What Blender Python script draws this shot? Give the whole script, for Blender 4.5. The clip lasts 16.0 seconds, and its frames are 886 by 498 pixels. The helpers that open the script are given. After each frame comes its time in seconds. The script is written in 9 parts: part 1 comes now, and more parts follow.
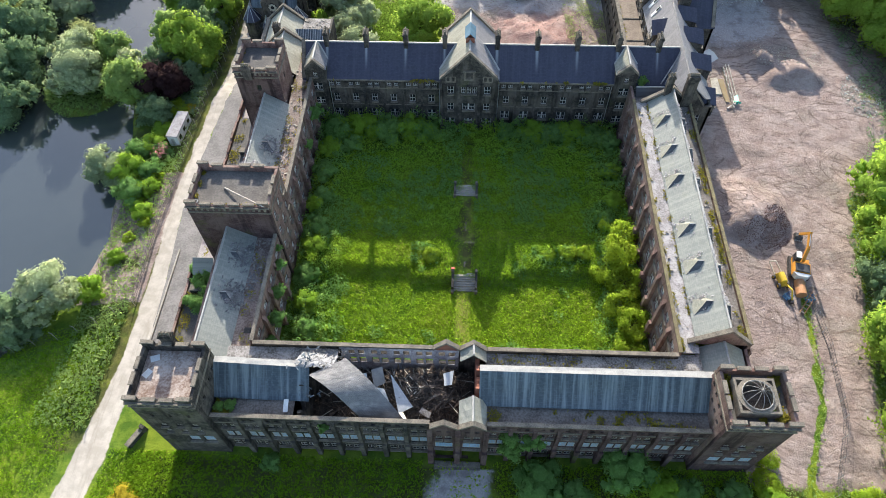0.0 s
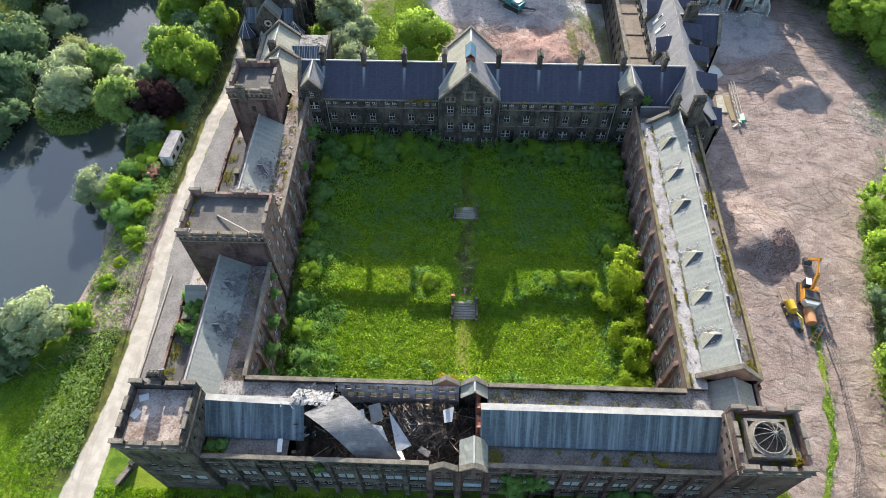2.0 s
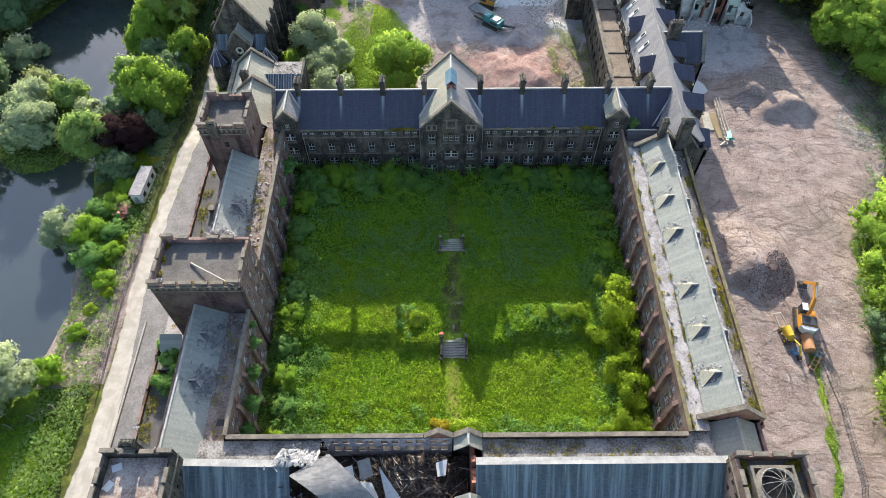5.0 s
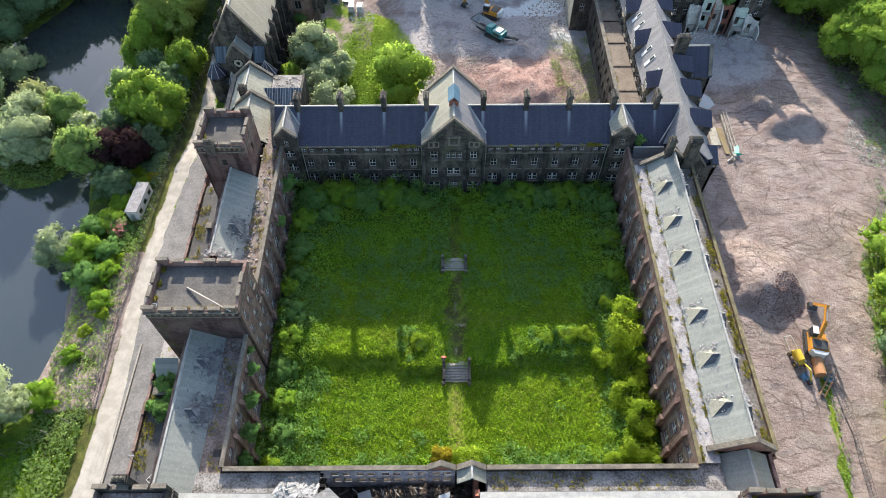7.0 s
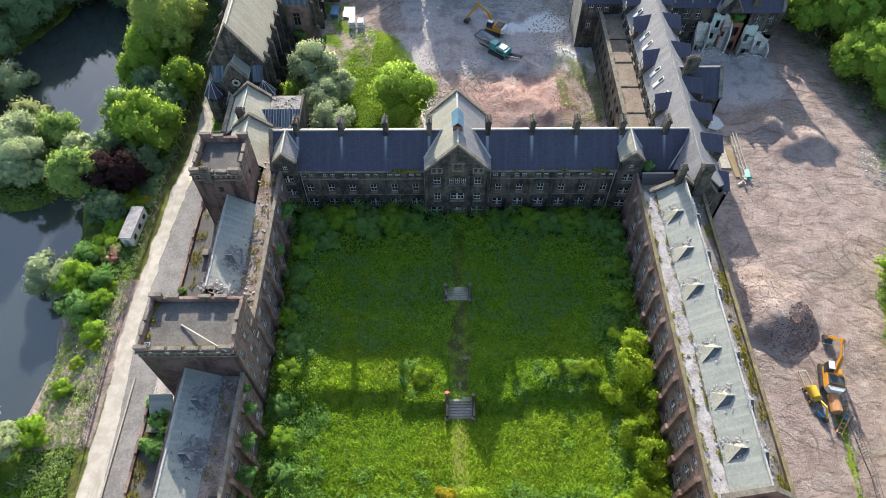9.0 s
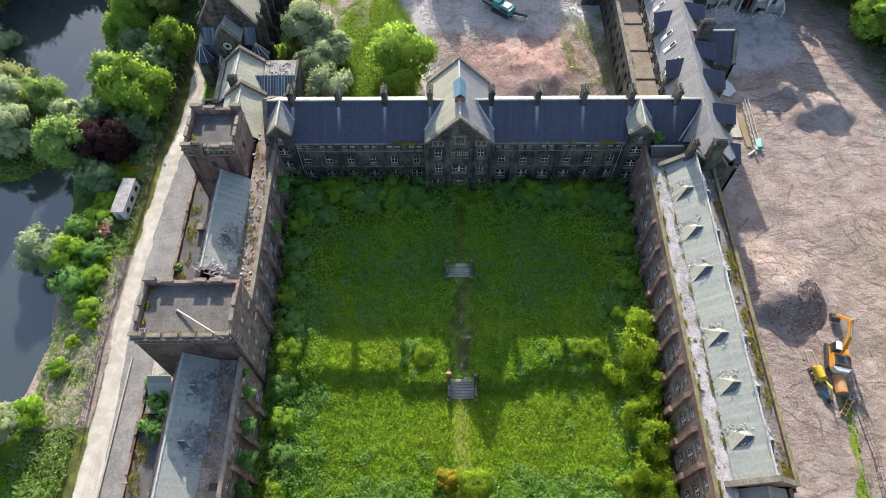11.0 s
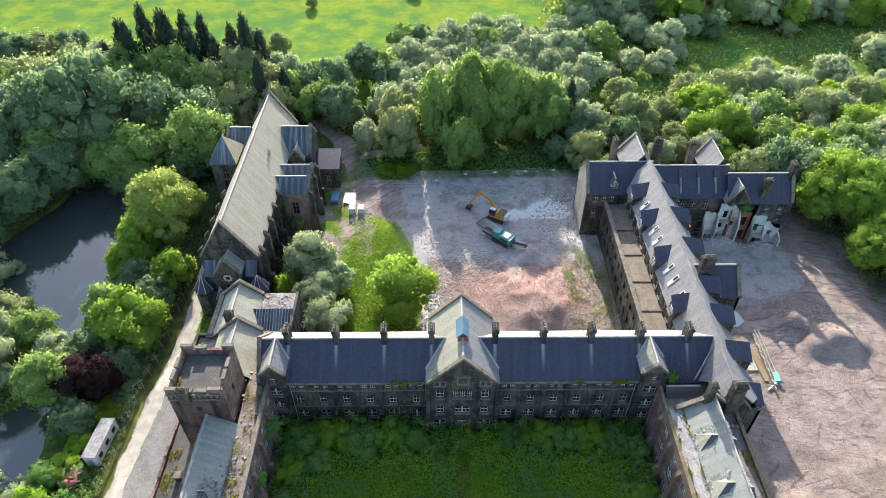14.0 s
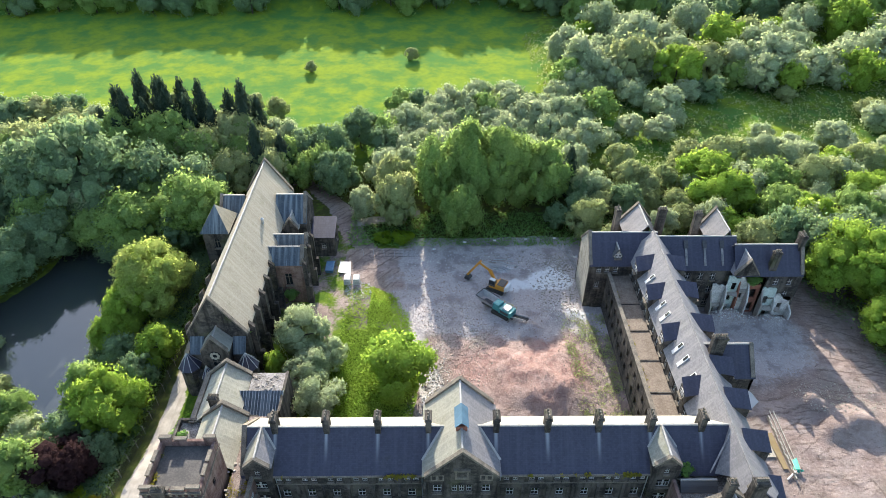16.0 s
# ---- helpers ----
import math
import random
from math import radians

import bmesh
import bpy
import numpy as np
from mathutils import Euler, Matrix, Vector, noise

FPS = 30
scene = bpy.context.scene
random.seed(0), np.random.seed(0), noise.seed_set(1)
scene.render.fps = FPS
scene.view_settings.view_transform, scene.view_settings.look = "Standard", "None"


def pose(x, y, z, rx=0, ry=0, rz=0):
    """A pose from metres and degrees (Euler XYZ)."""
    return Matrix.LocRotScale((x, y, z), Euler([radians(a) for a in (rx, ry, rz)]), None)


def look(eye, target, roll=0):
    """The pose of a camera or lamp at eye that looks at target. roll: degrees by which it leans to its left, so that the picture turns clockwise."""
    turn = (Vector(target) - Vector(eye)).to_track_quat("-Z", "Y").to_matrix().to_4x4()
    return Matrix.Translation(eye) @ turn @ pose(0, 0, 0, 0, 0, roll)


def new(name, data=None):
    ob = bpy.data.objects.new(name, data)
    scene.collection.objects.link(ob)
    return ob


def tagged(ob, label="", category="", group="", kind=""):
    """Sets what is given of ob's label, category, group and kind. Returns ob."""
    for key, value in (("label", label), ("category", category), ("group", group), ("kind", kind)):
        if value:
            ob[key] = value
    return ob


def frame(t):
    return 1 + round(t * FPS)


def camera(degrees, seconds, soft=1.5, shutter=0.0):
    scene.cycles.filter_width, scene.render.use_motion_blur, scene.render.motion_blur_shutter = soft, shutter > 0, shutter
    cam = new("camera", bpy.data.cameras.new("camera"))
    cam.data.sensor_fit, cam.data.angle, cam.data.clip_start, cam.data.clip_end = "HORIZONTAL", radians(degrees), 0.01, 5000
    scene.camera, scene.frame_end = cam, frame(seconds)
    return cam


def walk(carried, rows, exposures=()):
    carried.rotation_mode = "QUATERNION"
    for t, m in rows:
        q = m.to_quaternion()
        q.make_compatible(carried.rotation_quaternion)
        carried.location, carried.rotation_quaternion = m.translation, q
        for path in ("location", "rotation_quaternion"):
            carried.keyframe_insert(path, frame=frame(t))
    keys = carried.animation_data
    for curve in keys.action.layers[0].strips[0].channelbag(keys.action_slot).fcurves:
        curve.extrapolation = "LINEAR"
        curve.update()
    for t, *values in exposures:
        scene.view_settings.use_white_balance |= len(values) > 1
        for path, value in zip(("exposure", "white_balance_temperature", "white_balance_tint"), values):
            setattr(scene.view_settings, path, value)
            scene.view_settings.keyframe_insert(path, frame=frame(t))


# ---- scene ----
cam = camera(68.4, 16.0, soft=0.55)
PATH = [
    (0, (-0.63, -55.93, 90.02), (-1.190, -44.553, 73.580), -0.82),
    (0.5, (-0.68, -54.70, 89.98), (-1.240, -43.330, 73.532), -0.80),
    (1, (-0.75, -53.45, 89.97), (-1.299, -42.068, 73.535), -0.81),
    (1.5, (-0.81, -52.25, 89.96), (-1.360, -40.862, 73.530), -0.81),
    (2, (-0.90, -51.00, 89.95), (-1.433, -39.593, 73.522), -0.73),
    (2.5, (-1.00, -49.82, 89.91), (-1.522, -38.410, 73.492), -0.71),
    (3, (-1.13, -48.60, 89.87), (-1.644, -37.182, 73.457), -0.69),
    (3.5, (-1.21, -47.54, 89.83), (-1.690, -36.109, 73.422), -0.65),
    (4, (-1.25, -46.44, 89.80), (-1.723, -34.998, 73.404), -0.63),
    (4.4, (-1.30, -45.61, 89.79), (-1.673, -34.155, 73.394), -0.61),
    (4.8, (-1.36, -44.82, 89.79), (-1.513, -33.362, 73.400), -0.58),
    (5.2, (-1.42, -44.06, 89.81), (-1.328, -32.602, 73.416), -0.56),
    (5.6, (-1.49, -43.31, 89.83), (-1.201, -31.853, 73.434), -0.55),
    (6, (-1.56, -42.54, 89.84), (-1.217, -31.086, 73.447), -0.54),
    (6.3, (-1.62, -41.95, 89.83), (-1.372, -30.485, 73.448), -0.54),
    (6.5, (-1.65, -41.57, 89.84), (-1.568, -30.099, 73.452), -0.54),
    (7, (-1.75, -40.53, 89.82), (-1.778, -29.073, 73.426), -0.49),
    (7.5, (-1.87, -39.24, 89.80), (-1.898, -27.775, 73.417), -0.47),
    (8, (-2.01, -37.77, 89.82), (-2.041, -26.303, 73.434), -0.46),
    (8.5, (-2.15, -36.30, 89.82), (-2.182, -24.819, 73.439), -0.46),
    (9, (-2.29, -35.08, 89.82), (-2.309, -23.600, 73.440), -0.37),
    (9.4, (-2.39, -34.01, 89.84), (-2.404, -22.712, 73.338), -0.33),
    (9.8, (-2.47, -32.96, 89.89), (-2.479, -22.081, 73.112), -0.30),
    (10.2, (-2.54, -31.91, 89.96), (-2.540, -21.510, 72.883), -0.28),
    (10.6, (-2.59, -30.86, 90.03), (-2.591, -20.787, 72.758), -0.26),
    (11, (-2.64, -29.80, 90.09), (-2.637, -19.696, 72.828), -0.25),
    (11.3, (-2.67, -28.99, 90.11), (-2.671, -18.511, 73.071), -0.24),
    (11.5, (-2.69, -28.44, 90.12), (-2.689, -17.603, 73.316), -0.25),
    (12, (-2.76, -27.07, 90.13), (-2.751, -15.276, 73.976), -0.23),
    (12.5, (-2.87, -25.71, 90.09), (-2.839, -12.990, 74.657), -0.18),
    (13, (-2.95, -24.38, 90.04), (-2.907, -10.803, 75.361), -0.16),
    (13.5, (-3.01, -23.07, 90.02), (-2.955, -8.881, 75.923), -0.14),
    (14, (-3.08, -21.60, 90.00), (-3.012, -6.858, 76.488), -0.12),
    (14.5, (-3.12, -20.10, 89.99), (-3.033, -4.943, 76.953), -0.05),
    (15, (-3.05, -18.43, 89.99), (-2.961, -2.868, 77.432), -0.05),
    (15.5, (-2.97, -16.93, 90.02), (-2.873, -1.203, 77.667), -0.04),
    (16, (-2.88, -15.53, 90.07), (-2.771, 0.238, 77.777), 0.01),
]
walk(cam, [(t, look(eye, target, roll)) for t, eye, target, roll in PATH], ((0, 0.98), (11, 0.96), (13.5, 1.1), (16, 1.14)))

# ---- light ----
SUN_EL, SUN_AZ = radians(23.5), radians(-4.9)
SUN_DIR = Vector((math.sin(SUN_AZ) * math.cos(SUN_EL), math.cos(SUN_AZ) * math.cos(SUN_EL), math.sin(SUN_EL)))
world = bpy.data.worlds.new("sky")
scene.world = world
world.use_nodes = True
wn = world.node_tree.nodes
sky = wn.new("ShaderNodeTexSky")
sky.sky_type, sky.sun_disc, sky.sun_elevation, sky.sun_rotation = "NISHITA", False, SUN_EL, SUN_AZ
sky.air_density, sky.dust_density = 1.0, 1.6
world.node_tree.links.new(sky.outputs[0], wn["Background"].inputs[0])
wn["Background"].inputs[1].default_value = 0.168
sun = new("sun", bpy.data.lights.new("sun", "SUN"))
sun.data.energy, sun.data.angle, sun.data.color = 4.5, radians(0.5), (1.0, 0.93, 0.82)
sun.matrix_world = look(SUN_DIR * 300, (0, 0, 0))


# ---- materials ----
class Nodes:
    """A node material under construction."""

    def __init__(self, name):
        self.mat = bpy.data.materials.new(name)
        self.mat.use_nodes = True
        self.t = self.mat.node_tree
        self.bsdf = self.t.nodes["Principled BSDF"]
        self.out = self.t.nodes["Material Output"]
        self.pos = self.t.nodes.new("ShaderNodeNewGeometry").outputs["Position"]

    def put(self, socket, value):
        if isinstance(value, bpy.types.NodeSocket):
            self.t.links.new(value, socket)
        elif isinstance(value, tuple) and len(value) == 3 and socket.type == "RGBA":
            socket.default_value = (*value, 1)
        else:
            socket.default_value = value

    def node(self, kind, out=0, **sockets):
        n = self.t.nodes.new(kind)
        for key, value in sockets.items():
            self.put(n.inputs[key.replace("_", " ")], value)
        return n.outputs[out]

    def math(self, op, a, b=0.0, c=0.0):
        n = self.t.nodes.new("ShaderNodeMath")
        n.operation = op
        for s, v in zip(n.inputs, (a, b, c)):
            self.put(s, v)
        return n.outputs[0]

    def mix(self, f, a, b, kind="MIX"):
        n = self.t.nodes.new("ShaderNodeMix")
        n.data_type, n.blend_type, n.clamp_factor = "RGBA", kind, True
        self.put(n.inputs[0], f), self.put(n.inputs[6], a), self.put(n.inputs[7], b)
        return n.outputs[2]

    def scaled(self, vec, x, y, z):
        n = self.t.nodes.new("ShaderNodeMapping")
        n.inputs["Scale"].default_value = (x, y, z)
        self.put(n.inputs["Vector"], vec)
        return n.outputs[0]

    def turned(self, vec, degrees, x, y):
        n = self.t.nodes.new("ShaderNodeMapping")
        n.inputs["Rotation"].default_value = (0, 0, radians(degrees))
        n.inputs["Scale"].default_value = (x, y, 1)
        self.put(n.inputs["Vector"], self.scaled(vec, 1, 1, 0))
        return n.outputs[0]

    def noise(self, scale, detail=4.0, vec=None, rough=0.6, out=0):
        return self.node("ShaderNodeTexNoise", out, Vector=vec or self.pos, Scale=scale, Detail=detail, Roughness=rough)

    def step(self, v, lo, hi):
        n = self.t.nodes.new("ShaderNodeMapRange")
        n.interpolation_type = "SMOOTHSTEP"
        for s, x in zip(n.inputs, (v, lo, hi)):
            self.put(s, x)
        return n.outputs[0]

    def xyz(self, vec=None):
        n = self.t.nodes.new("ShaderNodeSeparateXYZ")
        self.put(n.inputs[0], vec or self.pos)
        return n.outputs

    def vec(self, x, y, z=0.0):
        n = self.t.nodes.new("ShaderNodeCombineXYZ")
        for s, v in zip(n.inputs, (x, y, z)):
            self.put(s, v)
        return n.outputs[0]

    def random(self):
        return self.t.nodes.new("ShaderNodeObjectInfo").outputs["Random"]

    def bump(self, height, strength=0.4, distance=0.05):
        self.put(self.bsdf.inputs["Normal"], self.node("ShaderNodeBump", 0, Height=height, Strength=strength, Distance=distance))

    def done(self, colour, rough=0.8, metal=0.0, spec=0.5):
        self.put(self.bsdf.inputs["Base Color"], colour)
        self.put(self.bsdf.inputs["Roughness"], rough)
        self.put(self.bsdf.inputs["Metallic"], metal)
        self.bsdf.inputs["Specular IOR Level"].default_value = spec
        return self.mat


def plain(name, a, b, scale=1.5, rough=0.75, metal=0.0, bump=0.2, spec=0.4):
    """Two tones mottled at two scales, with a fine relief."""
    n = Nodes(name)
    big, fine = n.noise(scale), n.noise(scale * 9, 3)
    f = n.math("MULTIPLY_ADD", fine, 0.5, n.math("MULTIPLY", big, 0.5))
    n.bump(fine, bump, 0.02)
    return n.done(n.mix(n.step(f, 0.35, 0.65), a, b), rough, metal, spec)


def stone(name, a, b, c, stain=0.6, moss=0.25):
    """Coursed stone with soot stains, runs of damp and some moss."""
    n = Nodes(name)
    x, y, z = n.xyz()
    flat = n.vec(n.math("ADD", x, y), z)
    brick = n.t.nodes.new("ShaderNodeTexBrick")
    brick.inputs["Scale"].default_value = 1.0
    brick.inputs["Brick Width"].default_value, brick.inputs["Row Height"].default_value = 0.62, 0.27
    brick.inputs["Mortar Size"].default_value = 0.018
    brick.inputs["Mortar"].default_value = (*[v * 0.6 for v in a], 1)
    n.put(brick.inputs["Vector"], flat), n.put(brick.inputs["Color1"], a), n.put(brick.inputs["Color2"], b)
    col = n.mix(n.step(n.noise(0.35, 5), 0.42, 0.62), brick.outputs[0], n.mix(0.6, brick.outputs[0], c))
    col = n.mix(n.math("MULTIPLY", n.step(n.noise(1.5, 6), 0.52, 0.68), 0.5), col, c)
    runs = n.noise(1.0, 5, n.scaled(n.pos, 1.1, 1.1, 0.12))
    col = n.mix(n.math("MULTIPLY", n.step(runs, 0.45, 0.7), stain), col, tuple(v * 0.28 for v in a))
    col = n.mix(n.math("MULTIPLY", n.step(n.noise(0.22, 6), 0.58, 0.7), moss), col, (0.10, 0.12, 0.03))
    n.bump(n.math("ADD", brick.outputs[1], n.noise(7.0, 4)), 0.5, 0.03)
    return n.done(col, 0.92, 0, 0.2)


def slate(name, a, b, c, axis="x", moss=0.15, streak=0.5, rough=0.55, runs=None):
    """Slates in courses; streaks run down the slope. axis: along the ridge."""
    n = Nodes(name)
    x, y, z = n.xyz()
    along = x if axis == "x" else y
    brick = n.t.nodes.new("ShaderNodeTexBrick")
    brick.inputs["Scale"].default_value = 1.0
    brick.inputs["Brick Width"].default_value, brick.inputs["Row Height"].default_value = 0.34, 0.17
    brick.inputs["Mortar Size"].default_value = 0.008
    brick.inputs["Mortar"].default_value = (*[v * 0.85 for v in a], 1)
    n.put(brick.inputs["Vector"], n.vec(along, z)), n.put(brick.inputs["Color1"], a), n.put(brick.inputs["Color2"], b)
    run = n.noise(1.0, 5, n.scaled(n.vec(along, z), 1.6, 0.1, 1.0))
    col = n.mix(n.math("MULTIPLY", n.step(run, 0.42, 0.7), streak), brick.outputs[0], c)
    col = n.mix(n.math("MULTIPLY", n.step(n.noise(0.3, 6), 0.55, 0.72), moss), col, (0.16, 0.17, 0.05))
    col = n.mix(n.math("MULTIPLY", n.step(n.noise(1.7, 6), 0.55, 0.8), 0.35), col, tuple(v * 0.45 for v in a))
    if runs:
        # pale lime runs washed out of the mortar, one below each stack
        first, pitch = runs
        off = n.math("ABSOLUTE", n.math("SUBTRACT", n.math("FLOORED_MODULO", n.math("SUBTRACT", along, first - pitch / 2), pitch), pitch / 2))
        wash = n.math("MULTIPLY", n.math("SUBTRACT", 1.0, n.step(n.math("ADD", off, n.math("MULTIPLY", run, 0.6)), 0.3, 0.7)), n.step(z, 11.2, 14.6))
        col = n.mix(n.math("MULTIPLY", wash, 0.75), col, (0.36, 0.39, 0.42))
    n.bump(n.math("ADD", n.math("MULTIPLY", brick.outputs[1], 0.4), n.noise(5.0, 4)), 0.3, 0.03)
    return n.done(col, n.math("MULTIPLY_ADD", n.noise(0.8), 0.3, rough - 0.1), 0, 0.4)


def leafy(name, a, b, glow=0.4, vivid=1.0):
    """Leaves: two greens by leaf, by clump and by plant, with light shining through."""
    n = Nodes(name)
    island = n.t.nodes.new("ShaderNodeNewGeometry").outputs["Random Per Island"]
    f = n.math("MULTIPLY_ADD", island, 0.3 * vivid, n.math("MULTIPLY_ADD", n.noise(0.5, 3), 0.73, 0.15 * (1 - vivid)))
    col = n.mix(n.step(f, 0.15, 0.85), a, b)
    drift = n.step(n.noise(0.07, 3), 0.35, 0.65)
    col = n.mix(n.math("MULTIPLY", drift, 0.4), col, tuple(min(1, k) for k in (b[0] * 1.1, b[1] * 0.92, b[2] * 0.9)))
    col = n.mix(n.math("MULTIPLY", n.random(), 0.35), col, tuple(0.5 * (p + q) * 0.75 for p, q in zip(a, b)))
    grain, tuft = n.noise(5.0, 3), n.noise(1.9, 4)
    col = n.mix(n.math("MULTIPLY", n.step(grain, 0.53, 0.4), 0.35 * vivid), col, tuple(v * 0.55 for v in a))
    col = n.mix(n.math("MULTIPLY", n.step(tuft, 0.48, 0.34), 0.4 * vivid), col, tuple(v * 0.55 for v in a))
    col = n.mix(n.math("MULTIPLY", n.step(tuft, 0.5, 0.66), 0.55 * vivid), col, tuple(min(1, v * 1.3) for v in b))
    n.bump(n.math("ADD", grain, tuft), 0.8, 0.3)
    n.done(col, 0.75, 0, 0.04)
    through_leaf = n.node("ShaderNodeBsdfTranslucent", 0, Color=n.mix(0.5, col, (min(1, b[0] * 1.8), min(1, b[1] * 1.7), b[2] * 1.3)))
    m = n.t.nodes.new("ShaderNodeMixShader")
    m.inputs[0].default_value = glow
    n.t.links.new(n.bsdf.outputs[0], m.inputs[1]), n.t.links.new(through_leaf, m.inputs[2])
    n.t.links.new(m.outputs[0], n.out.inputs[0])
    return n.mat


STONE_DARK = stone("sooty_stone", (0.042, 0.04, 0.038), (0.082, 0.075, 0.068), (0.19, 0.168, 0.14), 0.75, 0.3)
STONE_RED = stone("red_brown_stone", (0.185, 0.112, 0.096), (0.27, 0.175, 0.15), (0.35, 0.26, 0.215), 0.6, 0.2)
# STONE_RED darker and mossier, with the shade of south faces in its colour
STONE_RED_SHADED = stone("shaded_red_brown_stone", (0.078, 0.048, 0.047), (0.124, 0.08, 0.075), (0.17, 0.125, 0.112), 0.75, 0.5)
n = Nodes("weathered_fallen_slate")
x, y, z = n.xyz()
brick = n.t.nodes.new("ShaderNodeTexBrick")
brick.inputs["Scale"].default_value, brick.inputs["Brick Width"].default_value, brick.inputs["Row Height"].default_value, brick.inputs["Mortar Size"].default_value = 1.0, 0.3, 0.15, 0.012
n.put(brick.inputs["Vector"], n.vec(n.math("ADD", n.math("MULTIPLY", x, 0.55), n.math("MULTIPLY", y, 0.83)), n.math("SUBTRACT", n.math("MULTIPLY", x, 0.83), n.math("MULTIPLY", y, 0.55))))
n.put(brick.inputs["Color1"], (0.19, 0.188, 0.19)), n.put(brick.inputs["Color2"], (0.23, 0.226, 0.222)), n.put(brick.inputs["Mortar"], (0.13, 0.128, 0.13))
col = n.mix(n.math("MULTIPLY", n.step(n.noise(0.6, 6), 0.45, 0.65), 0.6), brick.outputs[0], (0.36, 0.35, 0.335))
col = n.mix(n.math("MULTIPLY", n.step(n.noise(1.0, 6, n.turned(n.pos, 33, 0.5, 2.6)), 0.5, 0.68), 0.65), col, (0.11, 0.108, 0.11))
n.bump(n.math("ADD", brick.outputs[1], n.noise(3.0, 5)), 0.5, 0.05)
FALLEN_SLATE = n.done(col, 0.7, 0, 0.4)
STONE_PALE = stone("pale_stone", (0.42, 0.38, 0.31), (0.52, 0.47, 0.38), (0.60, 0.56, 0.46), 0.4, 0.2)
COPING_MOSS = plain("mossy_parapet_stone", (0.10, 0.082, 0.055), (0.27, 0.23, 0.12), 0.8, 0.95, 0, 0.5)
COPING = plain("coping_stone", (0.11, 0.098, 0.082), (0.27, 0.235, 0.185), 0.9, 0.9, 0, 0.4)
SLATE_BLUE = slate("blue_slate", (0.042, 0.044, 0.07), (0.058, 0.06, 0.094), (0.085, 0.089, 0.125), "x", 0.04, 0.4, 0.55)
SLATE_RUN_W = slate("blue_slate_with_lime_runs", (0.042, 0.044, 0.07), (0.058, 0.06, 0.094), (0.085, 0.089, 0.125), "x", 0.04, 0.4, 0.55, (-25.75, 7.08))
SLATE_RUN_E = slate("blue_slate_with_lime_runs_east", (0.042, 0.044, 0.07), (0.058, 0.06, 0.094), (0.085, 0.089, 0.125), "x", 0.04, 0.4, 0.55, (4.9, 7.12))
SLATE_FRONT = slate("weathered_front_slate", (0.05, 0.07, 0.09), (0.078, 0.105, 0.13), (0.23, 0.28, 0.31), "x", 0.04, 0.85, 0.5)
# for north slopes only: their sunlight is part of this pale colour
SLATE_SUNLIT_X = slate("sunlit_pale_green_slate", (0.30, 0.29, 0.25), (0.36, 0.35, 0.29), (0.46, 0.44, 0.37), "x", 0.3, 0.5, 0.7)
SLATE_GREEN = slate("grey_green_slate", (0.225, 0.24, 0.22), (0.285, 0.295, 0.265), (0.39, 0.39, 0.345), "y", 0.12, 0.5, 0.55)
SLATE_PALE_Y = slate("pale_mossy_slate", (0.29, 0.285, 0.23), (0.365, 0.355, 0.285), (0.47, 0.445, 0.36), "y", 0.25, 0.55, 0.7)
SLATE_BROWN = slate("lilac_grey_slate", (0.20, 0.195, 0.205), (0.27, 0.26, 0.27), (0.38, 0.365, 0.355), "y", 0.1, 0.45, 0.6)
SLATE_DARK_Y = slate("dark_slate", (0.07, 0.075, 0.085), (0.10, 0.105, 0.115), (0.16, 0.165, 0.17), "y", 0.08, 0.5, 0.5)
LEAD_FLAT = plain("stained_lead_flat", (0.085, 0.075, 0.062), (0.40, 0.375, 0.36), 0.5, 0.85, 0, 0.5)
LEAD_PALE = plain("leached_pale_lead", (0.21, 0.19, 0.185), (0.46, 0.44, 0.44), 0.55, 0.85, 0, 0.5)
FLAT_RED = plain("reddish_silted_flat", (0.13, 0.092, 0.075), (0.34, 0.275, 0.24), 0.5, 0.9, 0, 0.5)
FLAT_BROWN = plain("grimy_brown_flat", (0.10, 0.085, 0.075), (0.24, 0.215, 0.195), 0.45, 0.9, 0, 0.5)
SILT = plain("silted_corridor_roof", (0.17, 0.13, 0.10), (0.30, 0.25, 0.20), 0.5, 0.9, 0, 0.5)
ASPHALT = plain("worn_asphalt", (0.17, 0.16, 0.15), (0.29, 0.27, 0.255), 0.35, 0.9, 0, 0.4)
LEAD_RIDGE = plain("pale_lead_ridge", (0.30, 0.295, 0.28), (0.46, 0.45, 0.42), 1.2, 0.6)
FELT_DARK = plain("dark_roofing_felt", (0.075, 0.072, 0.07), (0.14, 0.13, 0.12), 0.4, 0.85, 0, 0.3)
SLATE_CHAPEL = slate("warm_lichened_slate", (0.37, 0.325, 0.245), (0.44, 0.395, 0.305), (0.53, 0.485, 0.385), "y", 0.2, 0.6, 0.75)
FELT = plain("grey_roofing_felt", (0.098, 0.09, 0.082), (0.168, 0.154, 0.14), 0.35, 0.9, 0, 0.3)
MUD_ROOF = plain("silted_roof", (0.20, 0.13, 0.10), (0.50, 0.43, 0.38), 0.4, 0.85, 0, 0.4)
CONCRETE = plain("old_concrete", (0.28, 0.25, 0.21), (0.42, 0.39, 0.34), 0.5, 0.9, 0, 0.4)
PLASTER = plain("peeling_plaster", (0.40, 0.38, 0.35), (0.76, 0.75, 0.70), 0.6, 0.85, 0, 0.5)
PLASTER_GREEN = plain("pale_green_plaster", (0.34, 0.42, 0.37), (0.63, 0.72, 0.66), 0.6, 0.85, 0, 0.5)
PLASTER_LILAC = plain("sooty_lilac_plaster", (0.2, 0.18, 0.21), (0.70, 0.68, 0.70), 1.0, 0.9, 0, 0.6)
